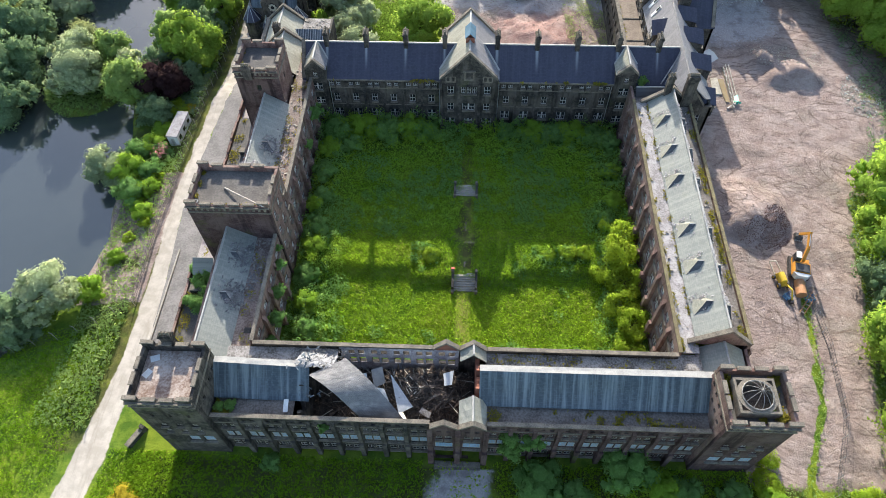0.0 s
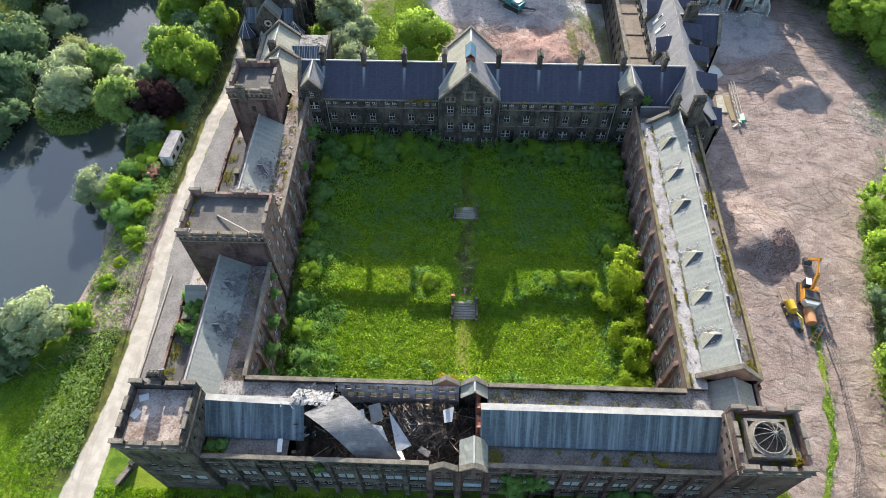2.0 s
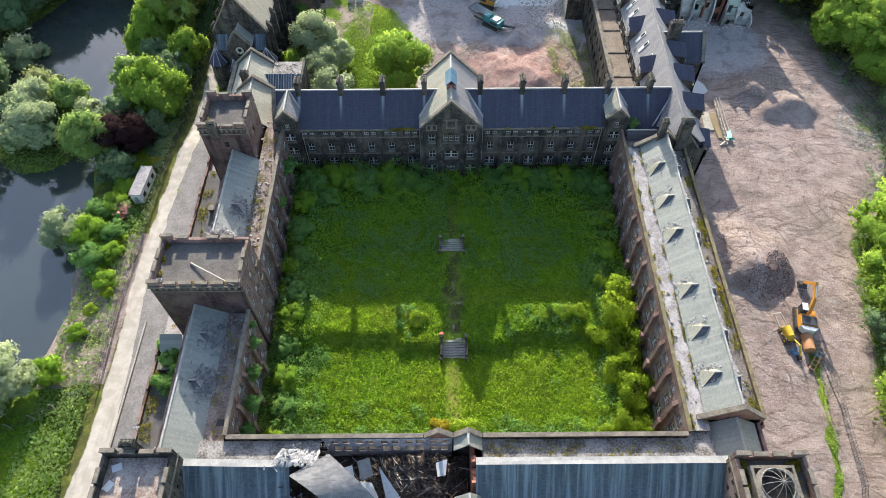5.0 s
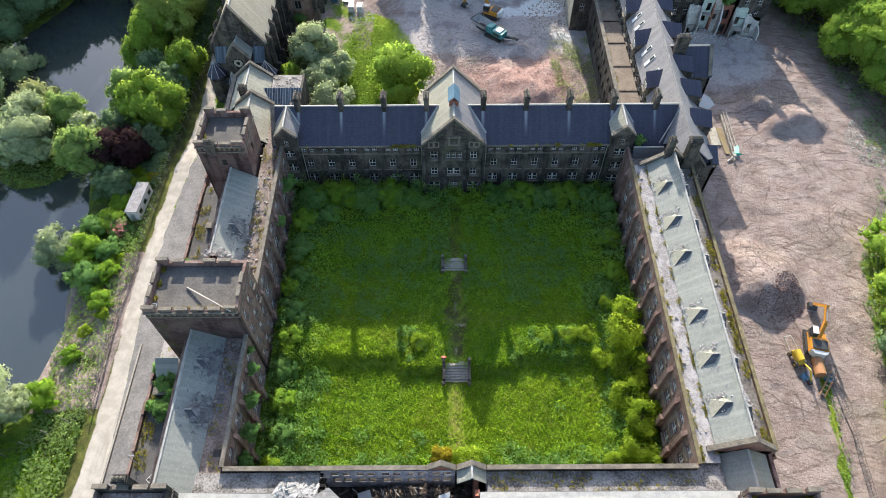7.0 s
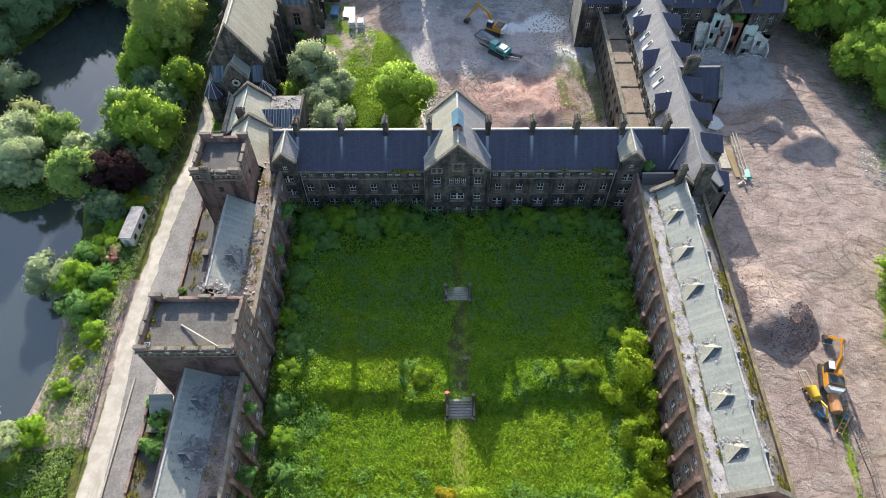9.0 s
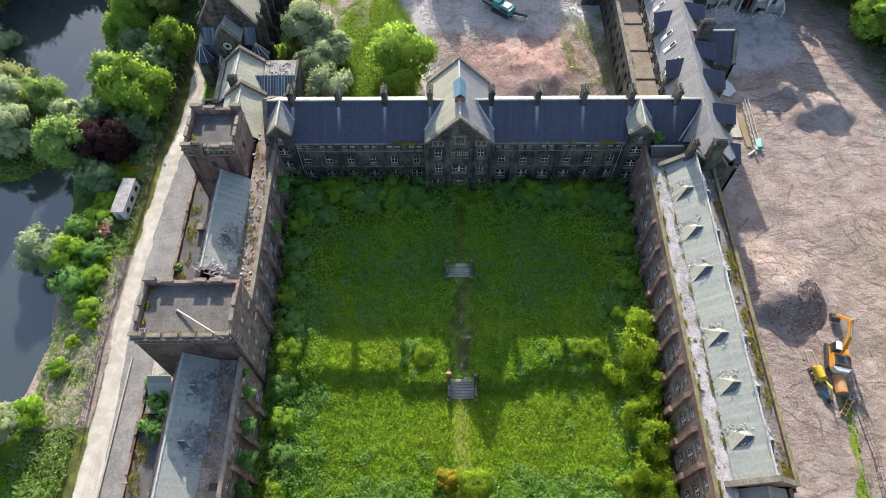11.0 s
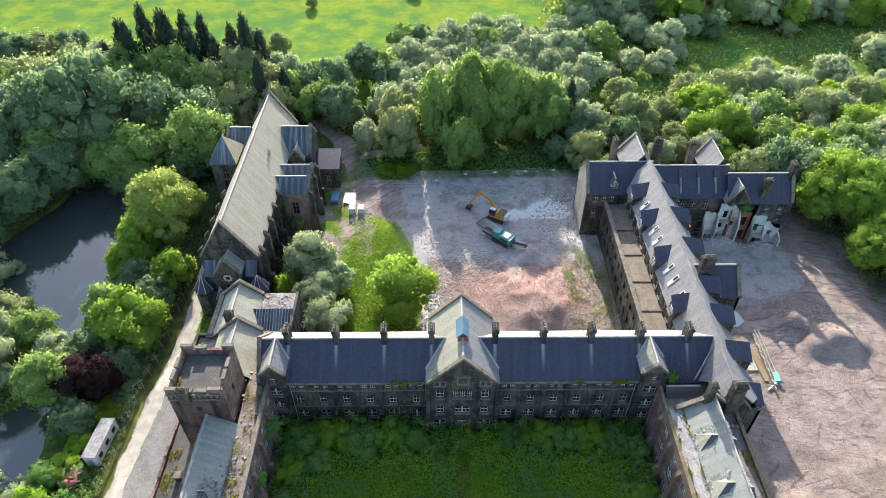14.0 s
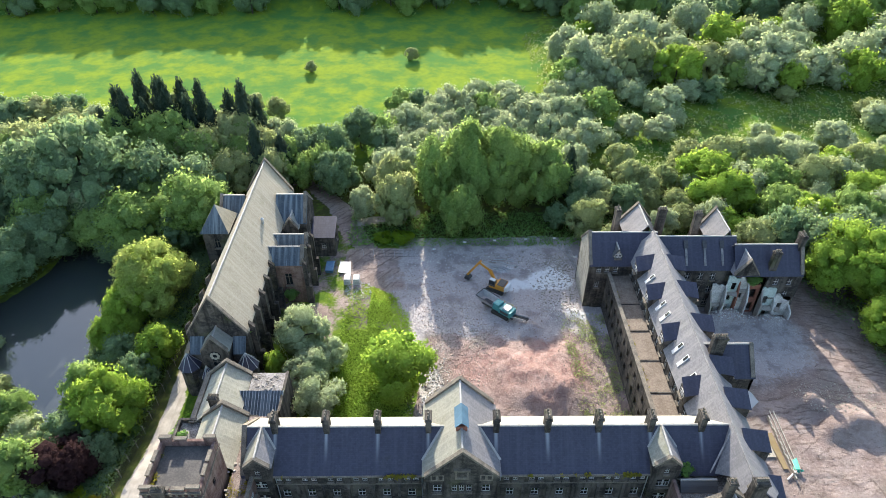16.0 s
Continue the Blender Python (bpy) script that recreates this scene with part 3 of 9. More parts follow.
def ground_material():
    n = Nodes("ground_surfaces")
    z = n.t.nodes.new("ShaderNodeAttribute")
    z.attribute_name = "zone"
    split = n.t.nodes.new("ShaderNodeSeparateColor")
    n.put(split.inputs[0], z.outputs["Color"])
    pink, track, grey = split.outputs[0], split.outputs[1], split.outputs[2]
    gold = z.outputs["Alpha"]
    tn = n.t.nodes.new("ShaderNodeAttribute")
    tn.attribute_name = "tone"
    parts = n.t.nodes.new("ShaderNodeSeparateColor")
    n.put(parts.inputs[0], tn.outputs["Color"])
    red, white, mould_shade = parts.outputs[0], parts.outputs[1], parts.outputs[2]
    big, mid, fine = n.noise(0.06, 4), n.noise(0.6, 5), n.noise(4.5, 4)
    grass = n.mix(n.step(mid, 0.35, 0.65), (0.085, 0.155, 0.022), (0.175, 0.25, 0.034))
    grass = n.mix(n.math("MULTIPLY", n.step(big, 0.45, 0.62), 0.6), grass, (0.255, 0.31, 0.03))
    grass = n.mix(n.math("MULTIPLY", n.step(fine, 0.5, 0.75), 0.45), grass, (0.06, 0.11, 0.022))
    dry = n.mix(mid, (0.20, 0.165, 0.08), (0.25, 0.26, 0.045))
    grass = n.mix(n.math("MULTIPLY", gold, n.step(n.noise(0.9, 4), 0.3, 0.6)), grass, dry)
    meadow = n.mix(n.step(n.noise(0.11, 7), 0.38, 0.62), (0.09, 0.215, 0.05), (0.235, 0.32, 0.032))
    meadow = n.mix(n.math("MULTIPLY", n.step(n.noise(0.5, 6), 0.42, 0.66), 0.5), meadow, (0.13, 0.225, 0.035))
    grass = n.mix(tn.outputs["Alpha"], grass, meadow)
    grass = n.mix(n.math("MULTIPLY", mould_shade, n.step(n.noise(0.5, 4), 0.25, 0.6)), grass, n.mix(mid, (0.045, 0.06, 0.02), (0.10, 0.095, 0.04)))
    speck = n.node("ShaderNodeTexVoronoi", 1, Vector=n.pos, Scale=5.5)
    grit = n.node("ShaderNodeTexVoronoi", 1, Vector=n.pos, Scale=6.5)
    earth = n.mix(n.step(n.noise(0.3, 6), 0.38, 0.62), (0.305, 0.232, 0.205), (0.425, 0.342, 0.305))
    earth = n.mix(n.math("MULTIPLY", n.step(n.noise(0.11, 4), 0.5, 0.66), 0.65), earth, (0.27, 0.235, 0.20))
    warp = n.node("ShaderNodeVectorMath", 0)
    warp.node.operation = "MULTIPLY_ADD"
    n.put(warp.node.inputs[0], n.noise(0.05, 2, None, 0.5, 1)), n.put(warp.node.inputs[1], (22.0, 22.0, 0.0)), n.put(warp.node.inputs[2], n.pos)
    rut = n.noise(1.0, 4, n.turned(warp, 68, 0.16, 1.5))
    rut2 = n.noise(1.0, 4, n.turned(warp, 12, 0.2, 1.3))
    scrape = n.noise(1.0, 3, n.turned(warp, -35, 0.35, 2.2))
    lump = n.noise(0.9, 6)
    earth = n.mix(n.math("MULTIPLY", n.step(lump, 0.48, 0.3), 0.5), earth, (0.25, 0.195, 0.17))
    earth = n.mix(n.math("MULTIPLY", n.math("MULTIPLY", n.step(rut, 0.54, 0.66), n.step(n.noise(0.12, 3), 0.4, 0.6)), 0.5), earth, (0.20, 0.155, 0.135))
    earth = n.mix(n.math("MULTIPLY", n.math("MULTIPLY", n.step(rut2, 0.54, 0.7), n.step(n.noise(0.1, 3), 0.42, 0.6)), 0.5), earth, (0.50, 0.41, 0.36))
    earth = n.mix(n.math("MULTIPLY", n.math("MULTIPLY", n.step(scrape, 0.57, 0.63), n.step(n.noise(0.16, 3), 0.4, 0.55)), 0.8), earth, (0.19, 0.145, 0.125))
    damp = n.step(n.noise(0.09, 5), 0.54, 0.64)
    earth = n.mix(n.math("MULTIPLY", damp, 0.6), earth, (0.20, 0.16, 0.14))
    for cx, cy, gap, seed in ((57, 37, 2.6, 0.11), (71, 27, 2.1, 0.13), (45, -6, 2.3, 0.12), (62, 8, 3.1, 0.1)):
        far = n.node("ShaderNodeVectorMath", 1)
        far.node.operation = "DISTANCE"
        n.put(far.node.inputs[0], n.scaled(n.pos, 1, 1, 0)), n.put(far.node.inputs[1], (cx, cy, 0.0))
        turn = n.math("FRACT", n.math("DIVIDE", n.math("MULTIPLY_ADD", n.noise(0.2, 3), 2.4, far), gap))
        line = n.step(n.math("ABSOLUTE", n.math("SUBTRACT", turn, 0.5)), 0.11, 0.03)
        earth = n.mix(n.math("MULTIPLY", n.math("MULTIPLY", line, n.step(n.noise(seed, 4), 0.5, 0.6)), n.math("MULTIPLY", n.noise(1.8, 5), 1.5)), earth, (0.185, 0.14, 0.12))
    crumb = n.noise(2.0, 9, None, 0.72)
    earth = n.mix(n.math("MULTIPLY", n.step(crumb, 0.5, 0.64), 0.26), earth, (0.215, 0.165, 0.145))
    earth = n.mix(n.math("MULTIPLY", n.step(crumb, 0.46, 0.34), 0.3), earth, (0.50, 0.42, 0.375))
    bits = n.node("ShaderNodeRGBToBW", 0, Color=grit)
    earth = n.mix(n.math("MULTIPLY", n.step(bits, 0.7, 0.95), 0.35), earth, (0.52, 0.44, 0.39))
    earth = n.mix(n.math("MULTIPLY", red, 0.8), earth, n.mix(n.step(n.noise(0.9, 6), 0.35, 0.65), (0.33, 0.19, 0.16), (0.46, 0.30, 0.255)))
    stony = n.mix(n.math("MULTIPLY", n.step(n.node("ShaderNodeRGBToBW", 0, Color=speck), 0.3, 0.8), 0.6), (0.41, 0.365, 0.35), (0.64, 0.60, 0.58))
    stony = n.mix(n.step(mid, 0.35, 0.7), stony, (0.47, 0.425, 0.41))
    stony = n.mix(n.math("MULTIPLY", n.step(n.noise(0.22, 6), 0.5, 0.64), 0.6), stony, (0.22, 0.185, 0.18))
    pale = n.mix(n.step(mid, 0.35, 0.7), (0.43, 0.385, 0.325), (0.57, 0.52, 0.45))
    pale = n.mix(n.math("MULTIPLY", n.step(n.noise(1.0, 5, n.scaled(n.pos, 1.2, 0.12, 1.0)), 0.52, 0.7), 0.5), pale, (0.33, 0.29, 0.24))
    stony = n.mix(n.step(n.math("MULTIPLY", white, n.noise(0.7, 5)), 0.15, 0.4), stony, (0.74, 0.74, 0.73))
    earth = n.mix(n.step(n.math("MULTIPLY", white, n.noise(0.7, 5)), 0.15, 0.4), earth, (0.58, 0.54, 0.50))
    ragged = n.math("MULTIPLY_ADD", n.noise(1.4, 5), 0.6, -0.3)
    col = n.mix(n.step(n.math("ADD", pink, ragged), 0.35, 0.6), grass, earth)
    col = n.mix(n.step(n.math("ADD", grey, ragged), 0.4, 0.75), col, stony)
    col = n.mix(n.step(n.math("ADD", track, ragged), 0.4, 0.65), col, pale)
    rough = n.math("ADD", n.math("MULTIPLY", n.noise(1.2, 6), 0.6), n.math("MULTIPLY", n.noise(8.0, 4), 0.25))
    rough = n.math("ADD", rough, n.math("MULTIPLY", n.math("MULTIPLY_ADD", crumb, 1.2, n.noise(0.7, 6)), n.math("MULTIPLY", pink, 0.7)))
    rough = n.math("MULTIPLY", rough, n.math("MULTIPLY_ADD", track, -0.8, 1.0))
    n.bump(rough, 0.75, 0.32)
    return n.done(col, 0.95, 0, 0.03)


build_ground()
m, rows = Mesh(), 0
for y in np.arange(-21.0, 50.0, 0.8):
    c, h = track_x(y)
    left = c + h - 0.1 + 0.35 * noise.noise((0, y * 0.4, 8))
    for k in range(7):
        x = left + (-44.9 - left) * k / 6
        m.v.append((x, y, height(x, y) + 0.04))
    rows += 1
m.f = [(7 * j + i, 7 * j + i + 1, 7 * j + i + 8, 7 * j + i + 7) for j in range(rows - 1) for i in range(6)]
solo("pavement", m, ASPHALT, "worn grey asphalt strip between track and low wall", "pavement", kind="structure")

n = Nodes("pond_water")
n.bump(n.noise(0.9, 3), 0.05, 0.05)
POND = n.done(n.mix(n.noise(0.05), (0.036, 0.046, 0.048), (0.06, 0.07, 0.068)), 0.05, 0, 0.8)
POND.node_tree.nodes["Principled BSDF"].inputs["IOR"].default_value = 1.68
m = Mesh().face((-170, -24, -3.1), (-58, -24, -3.1), (-58, 112, -3.1), (-170, 112, -3.1))
solo("water", m, POND, "still murky green-grey pond water", "water", kind="structure")


# ---- building kit ----
TURN_OF = {"s": 0, "n": 180, "e": 90, "w": -90}
WINDOWS = {}
WINDOW_LABEL = {"sash": "white-painted timber sash window, glass dusty and dark", "pair": "paired white sash window with a stone mullion",
                "board": "window closed with pale blue boarding", "small": "small white-framed attic window", "stone": "small deep window in a pale stone surround",
                "slit": "narrow dark slit window", "arch": "stone traceried window, dark inside"}


def lattice(us, zs, bars, y0, y1):
    """A frame with bars across its opening, in one piece. bars: (u0, u1, z0, z1)."""
    edge = (us[1], us[2], zs[1], zs[2])
    us = sorted({round(v, 4) for v in (*us, *[q for bar in bars for q in bar[:2]])})
    zs = sorted({round(v, 4) for v in (*zs, *[q for bar in bars for q in bar[2:]])})
    m, known = Mesh(), {}

    def full(i, j):
        if not (0 <= i < len(us) - 1 and 0 <= j < len(zs) - 1):
            return False
        u, z = (us[i] + us[i + 1]) / 2, (zs[j] + zs[j + 1]) / 2
        return not (edge[0] < u < edge[1] and edge[2] < z < edge[3]) or any(p < u < q and r < z < t for p, q, r, t in bars)

    def corner(i, j, y):
        if (i, j, y) not in known:
            known[i, j, y] = len(m.v)
            m.v.append((us[i], y, zs[j]))
        return known[i, j, y]

    for i in range(len(us) - 1):
        for j in range(len(zs) - 1):
            if full(i, j):
                m.f += [tuple(corner(p, q, y) for p, q in ((i, j), (i + 1, j), (i + 1, j + 1), (i, j + 1))) for y in (y0, y1)]
                for ni, nj, p, q in ((i - 1, j, (i, j), (i, j + 1)), (i + 1, j, (i + 1, j), (i + 1, j + 1)), (i, j - 1, (i, j), (i + 1, j)), (i, j + 1, (i, j + 1), (i + 1, j + 1))):
                    if not full(ni, nj):
                        m.f.append((corner(*p, y0), corner(*q, y0), corner(*q, y1), corner(*p, y1)))
    return m


def window_meshes(w, h, style):
    """Frame, pane and sill of a window about its own middle; outside is -y."""
    key = (round(w, 2), round(h, 2), style)
    if key in WINDOWS:
        return WINDOWS[key]
    a, b, f = w / 2, h / 2, 0.075
    us, zs, bars = [-a, -a + f, a - f, a], [-b, -b + f, b - f, b], []
    if style in ("sash", "small", "stone"):
        bars = [(-0.035, 0.035, -b, b), (-a, a, -0.05, 0.05)]
    if style == "pair":
        bars = [(-0.14, 0.14, -b, b), (-a, a, -0.05, 0.05)] + [(s * a / 2 - 0.03, s * a / 2 + 0.03, -b, -0.05) for s in (-1, 1)]
    if style == "board":
        bars = [(-a + k * w / 5 - 0.02, -a + k * w / 5 + 0.02, -b, b) for k in range(1, 5)]
    if style == "arch":
        bars = [(-0.06, 0.06, -b, b), (-a, a, b * 0.3, b * 0.3 + 0.12)]
    fr = lattice(us, zs, bars, -0.05, 0.05)
    pane = Mesh().box(-a + 0.02, a - 0.02, 0.0, 0.03, -b + 0.02, b - 0.02)
    sill = Mesh().box(-a - 0.12, a + 0.12, -0.3, 0.04, -b - 0.2, -b - 0.003)
    frame_mat = {"slit": STONE_DARK, "arch": COPING, "board": TIMBER, "stone": CONCRETE}.get(style, SASH)
    WINDOWS[key] = (fr.data("window", frame_mat), pane.data("pane", BOARD if style == "board" else PANE), sill.data("sill", COPING))
    return WINDOWS[key]


def window(parent, face, at, u, z, w, h, style):
    x, y = (u, at) if face in "sn" else (at, u)
    fr, pane, sill = window_meshes(w, h, style)
    ob = new("window", fr)
    ob.parent = parent
    depth = pose(x, y, z, 0, 0, TURN_OF[face]) @ Matrix.Translation((0, 0.2, 0))
    ob.matrix_local = Matrix.Translation(-Vector(parent.location)) @ depth
    tagged(ob, WINDOW_LABEL[style])
    for name, me in (("pane", pane), ("sill", sill)):
        o = new(name, me)
        o.parent = ob
        if name == "sill":
            o.location = (0, -0.2, 0)
            if style == "slit":
                bpy.data.objects.remove(o)


def wall(parent, face, at, u0, u1, z0, z1, openings=(), material=None, thick=0.42, name="wall", label="", ragged=0.0):
    """A wall with openings right through. openings: (u, z, w, h, style) by their middles; style '' leaves a hole."""
    holes = [(u - w / 2, u + w / 2, z - h / 2, z + h / 2) for u, z, w, h, _ in openings]
    us = sorted({u0, u1, *[round(v, 4) for o in holes for v in o[:2] if u0 < v < u1]})
    zs = sorted({z0, z1, *[round(v, 4) for o in holes for v in o[2:] if z0 < v < z1]})
    out = -1 if face in "sw" else 1

    def place(u, z, d):
        w = at - out * d
        return (u, w, z) if face in "sn" else (w, u, z)

    def solid(i, j):
        if not (0 <= i < len(us) - 1 and 0 <= j < len(zs) - 1):
            return False
        mu, mz = (us[i] + us[i + 1]) / 2, (zs[j] + zs[j + 1]) / 2
        return not any(a < mu < b and c < mz < d for a, b, c, d in holes)

    m = Mesh()
    for i in range(len(us) - 1):
        for j in range(len(zs) - 1):
            if not solid(i, j):
                continue
            a, b, c, d = us[i], us[i + 1], zs[j], zs[j + 1]
            for t in (0, thick):
                m.face(place(a, c, t), place(b, c, t), place(b, d, t), place(a, d, t))
            for ni, nj, p, q in ((i - 1, j, (a, c), (a, d)), (i + 1, j, (b, c), (b, d)), (i, j - 1, (a, c), (b, c)), (i, j + 1, (a, d), (b, d))):
                if not solid(ni, nj):
                    m.face(place(*p, 0), place(*q, 0), place(*q, thick), place(*p, thick))
    part(name, m, material or STONE_DARK, parent, label)
    for u, z, w, h, style in openings:
        if style:
            window(parent, face, at, u, z, w, h, style)


def ledge(parent, face, at, u0, u1, z, h=0.2, out=0.08, thick=0.46, material=None, name="coping"):
    """A course of stone along a wall, proud of both its faces."""
    s = -1 if face in "sw" else 1
    a, b = sorted((at + s * out, at - s * thick))
    m = Mesh().box(u0, u1, a, b, z, z + h) if face in "sn" else Mesh().box(a, b, u0, u1, z, z + h)
    part(name, m, material or COPING, parent)


def slope(parent, pts, material, thick=0.16, name="roof_slope", label=""):
    part(name, Mesh().slab(pts, thick), material, parent, label)


def sagged(parent, a, b, c, d, material, drop=0.25, rows=5, cols=14, thick=0.14, seed=0, name="roof_slope", label=""):
    """A roof slope a-b (eaves) to d-c (ridge) with a slightly uneven, sagging surface."""
    a, b, c, d = map(Vector, (a, b, c, d))
    nrm = (b - a).cross(d - a).normalized()
    nrm = nrm if nrm.z > 0 else -nrm
    m, grid = Mesh(), {}
    for j in range(rows + 1):
        for i in range(cols + 1):
            s, t = i / cols, j / rows
            p = a.lerp(b, s).lerp(d.lerp(c, s), t)
            dip = drop * (noise.noise((s * 3.1 + seed, t * 1.7, seed)) - 0.2) * math.sin(math.pi * min(1, t + 0.1)) * math.sin(math.pi * (0.06 + 0.88 * s))
            grid[i, j] = len(m.v)
            m.v += [tuple(p + nrm * dip), tuple(p + nrm * (dip - thick))]
    for j in range(rows):
        for i in range(cols):
            q = [grid[i, j], grid[i + 1, j], grid[i + 1, j + 1], grid[i, j + 1]]
            m.f += [tuple(q), tuple(k + 1 for k in q[::-1])]
    rim = [(i, 0) for i in range(cols)] + [(cols, j) for j in range(rows)] + [(i, rows) for i in range(cols, 0, -1)] + [(0, j) for j in range(rows, 0, -1)]
    for k, p in enumerate(rim):
        q = rim[(k + 1) % len(rim)]
        m.f.append((grid[p], grid[p] + 1, grid[q] + 1, grid[q]))
    part(name, m, material, parent, label)


def roof_x(parent, x0, x1, y0, ym, y1, ze, zr, south, north, ridge=True, ze1=None, seed=0):
    """Two slopes with the ridge along x; callers put shade into the south slate, sun into the north."""
    ze1 = ze if ze1 is None else ze1
    cols = max(4, int((x1 - x0) / 2))
    sagged(parent, (x0, y0, ze), (x1, y0, ze), (x1, ym, zr), (x0, ym, zr), south, 0.18, 4, cols, seed=seed)
    sagged(parent, (x1, y1, ze1), (x0, y1, ze1), (x0, ym, zr), (x1, ym, zr), north, 0.18, 4, cols, seed=seed + 5)
    if ridge:
        part("ridge_cap", Mesh().box(x0, x1, ym - 0.16, ym + 0.16, zr - 0.05, zr + 0.14, 0.05), LEAD_RIDGE, parent)


def roof_y(parent, y0, y1, x0, xm, x1, ze, zr, west, east, ridge=True, ze1=None, seed=0, cap=None):
    ze1 = ze if ze1 is None else ze1
    cols = max(4, int((y1 - y0) / 2))
    sagged(parent, (x0, y1, ze), (x0, y0, ze), (xm, y0, zr), (xm, y1, zr), west, 0.2, 4, cols, seed=seed)
    sagged(parent, (x1, y0, ze1), (x1, y1, ze1), (xm, y1, zr), (xm, y0, zr), east, 0.2, 4, cols, seed=seed + 5)
    if ridge:
        part("ridge_cap", Mesh().box(xm - 0.16, xm + 0.16, y0, y1, zr - 0.05, zr + 0.14, 0.05), cap or LEAD_RIDGE, parent)


def gable(parent, face, at, u0, um, u1, ze, zr, material, coping=True, thick=0.45, z1=None):
    """The triangle of wall under a roof's end, with a raised coping."""
    out = -1 if face in "sw" else 1

    def place(u, z, d):
        w = at - out * d
        return (u, w, z) if face in "sn" else (w, u, z)

    z1 = ze if z1 is None else z1
    tri = ((u0, ze), (u1, z1), (um, zr))
    part("gable_wall", Mesh().loft([place(u, z, 0) for u, z in tri], [place(u, z, thick) for u, z in tri]), material, parent)
    if coping:
        for (ua, za) in ((u0, ze), (u1, z1)):
            m = Mesh().loft([place(ua, za, -0.1), place(ua, za + 0.45, -0.1), place(ua, za + 0.45, thick + 0.1), place(ua, za, thick + 0.1)],
                            [place(um, zr, -0.1), place(um, zr + 0.45, -0.1), place(um, zr + 0.45, thick + 0.1), place(um, zr, thick + 0.1)])
            part("coping", m, COPING, parent)


BUTTRESS = {}


def buttress(parent, face, at, u, z0, z1, w=0.7, d=0.7, material=None):
    """A stepped pier against a wall."""
    key = (w, d, round(z1 - z0, 1), material.name if material else "")
    if key not in BUTTRESS:
        h = z1 - z0
        m = Mesh().box(-w / 2, w / 2, -d, 0, 0, h * 0.45).box(-w / 2 + 0.04, w / 2 - 0.04, -d * 0.6, 0, h * 0.45, h * 0.92)
        m.loft([(-w / 2 + 0.04, -d * 0.6, h * 0.92), (w / 2 - 0.04, -d * 0.6, h * 0.92), (w / 2 - 0.04, 0, h * 0.92), (-w / 2 + 0.04, 0, h * 0.92)],
               [(-w / 2 + 0.04, -0.05, h), (w / 2 - 0.04, -0.05, h), (w / 2 - 0.04, 0, h), (-w / 2 + 0.04, 0, h)])
        BUTTRESS[key] = m.data("buttress", material or STONE_DARK)
    ob = new("buttress", BUTTRESS[key])
    ob.parent = parent
    x, y = (u, at) if face in "sn" else (at, u)
    ob.matrix_local = pose(x, y, z0, 0, 0, TURN_OF[face])


CHIMNEYS = {}


def chimney(parent, x, y, z0, z1, wx, wy, pots=2, material=None):
    """A stack with a projecting cap and clay pots."""
    key = (wx, wy, round(z1 - z0, 2), pots)
    if key not in CHIMNEYS:
        h = z1 - z0
        m = Mesh().box(-wx / 2, wx / 2, -wy / 2, wy / 2, 0, h - 0.45).box(-wx / 2 - 0.12, wx / 2 + 0.12, -wy / 2 - 0.12, wy / 2 + 0.12, h - 0.45, h - 0.2)
        m.box(-wx / 2, wx / 2, -wy / 2, wy / 2, h - 0.2, h)
        pot = Mesh()
        pot.tube((0, 0, 0), (0, 0, 0.55), 0.17, 0.13, 8)
        CHIMNEYS[key] = (m.data("chimney", material or STONE_DARK), pot.data("chimney_pot", COPING))
    body, pot = CHIMNEYS[key]
    ob = new("chimney", body)
    ob.parent = parent
    ob.location = (x, y, z0)
    for k in range(pots):
        o = new("chimney_pot", pot)
        o.parent = ob
        s = (k + 0.5) / pots - 0.5
        o.location = (s * wx * 0.9, 0, z1 - z0 - 0.01) if wx > wy else (0, s * wy * 0.9, z1 - z0 - 0.01)


MERLON = {}


def battlement(parent, x0, x1, y0, y1, z, merlon=1.55, gap=0.5, h=0.3, thick=0.4, material=None, missing=()):
    """Merlons round the top of a tower, with a coping stone on each."""
    count = 0
    for face, at, a, b in (("s", y0, x0, x1), ("n", y1, x0, x1), ("w", x0, y0, y1), ("e", x1, y0, y1)):
        n_m = max(2, round((b - a + gap) / (merlon + gap)))
        pitch = (b - a - merlon) / (n_m - 1)
        for k in range(n_m):
            if face in "we" and k in (0, n_m - 1):
                continue
            count += 1
            if count in missing:
                continue
            hh = h + (0.4 if k in (0, n_m - 1) else 0)
            key = (merlon, round(hh, 2), thick, material.name)
            if key not in MERLON:
                MERLON[key] = (Mesh().box(-merlon / 2, merlon / 2, 0, thick, 0, hh).data("merlon", material),
                               Mesh().box(-merlon / 2 - 0.08, merlon / 2 + 0.08, -0.08, thick + 0.08, hh, hh + 0.16, 0.03).data("merlon_cap", COPING))
            u = a + merlon / 2 + k * pitch
            ob = new("merlon", MERLON[key][0])
            ob.parent = parent
            ob.matrix_local = pose(*((u, at) if face in "sn" else (at, u)), z, 0, 0, TURN_OF[face])
            cap = new("merlon_cap", MERLON[key][1])
            cap.parent = ob


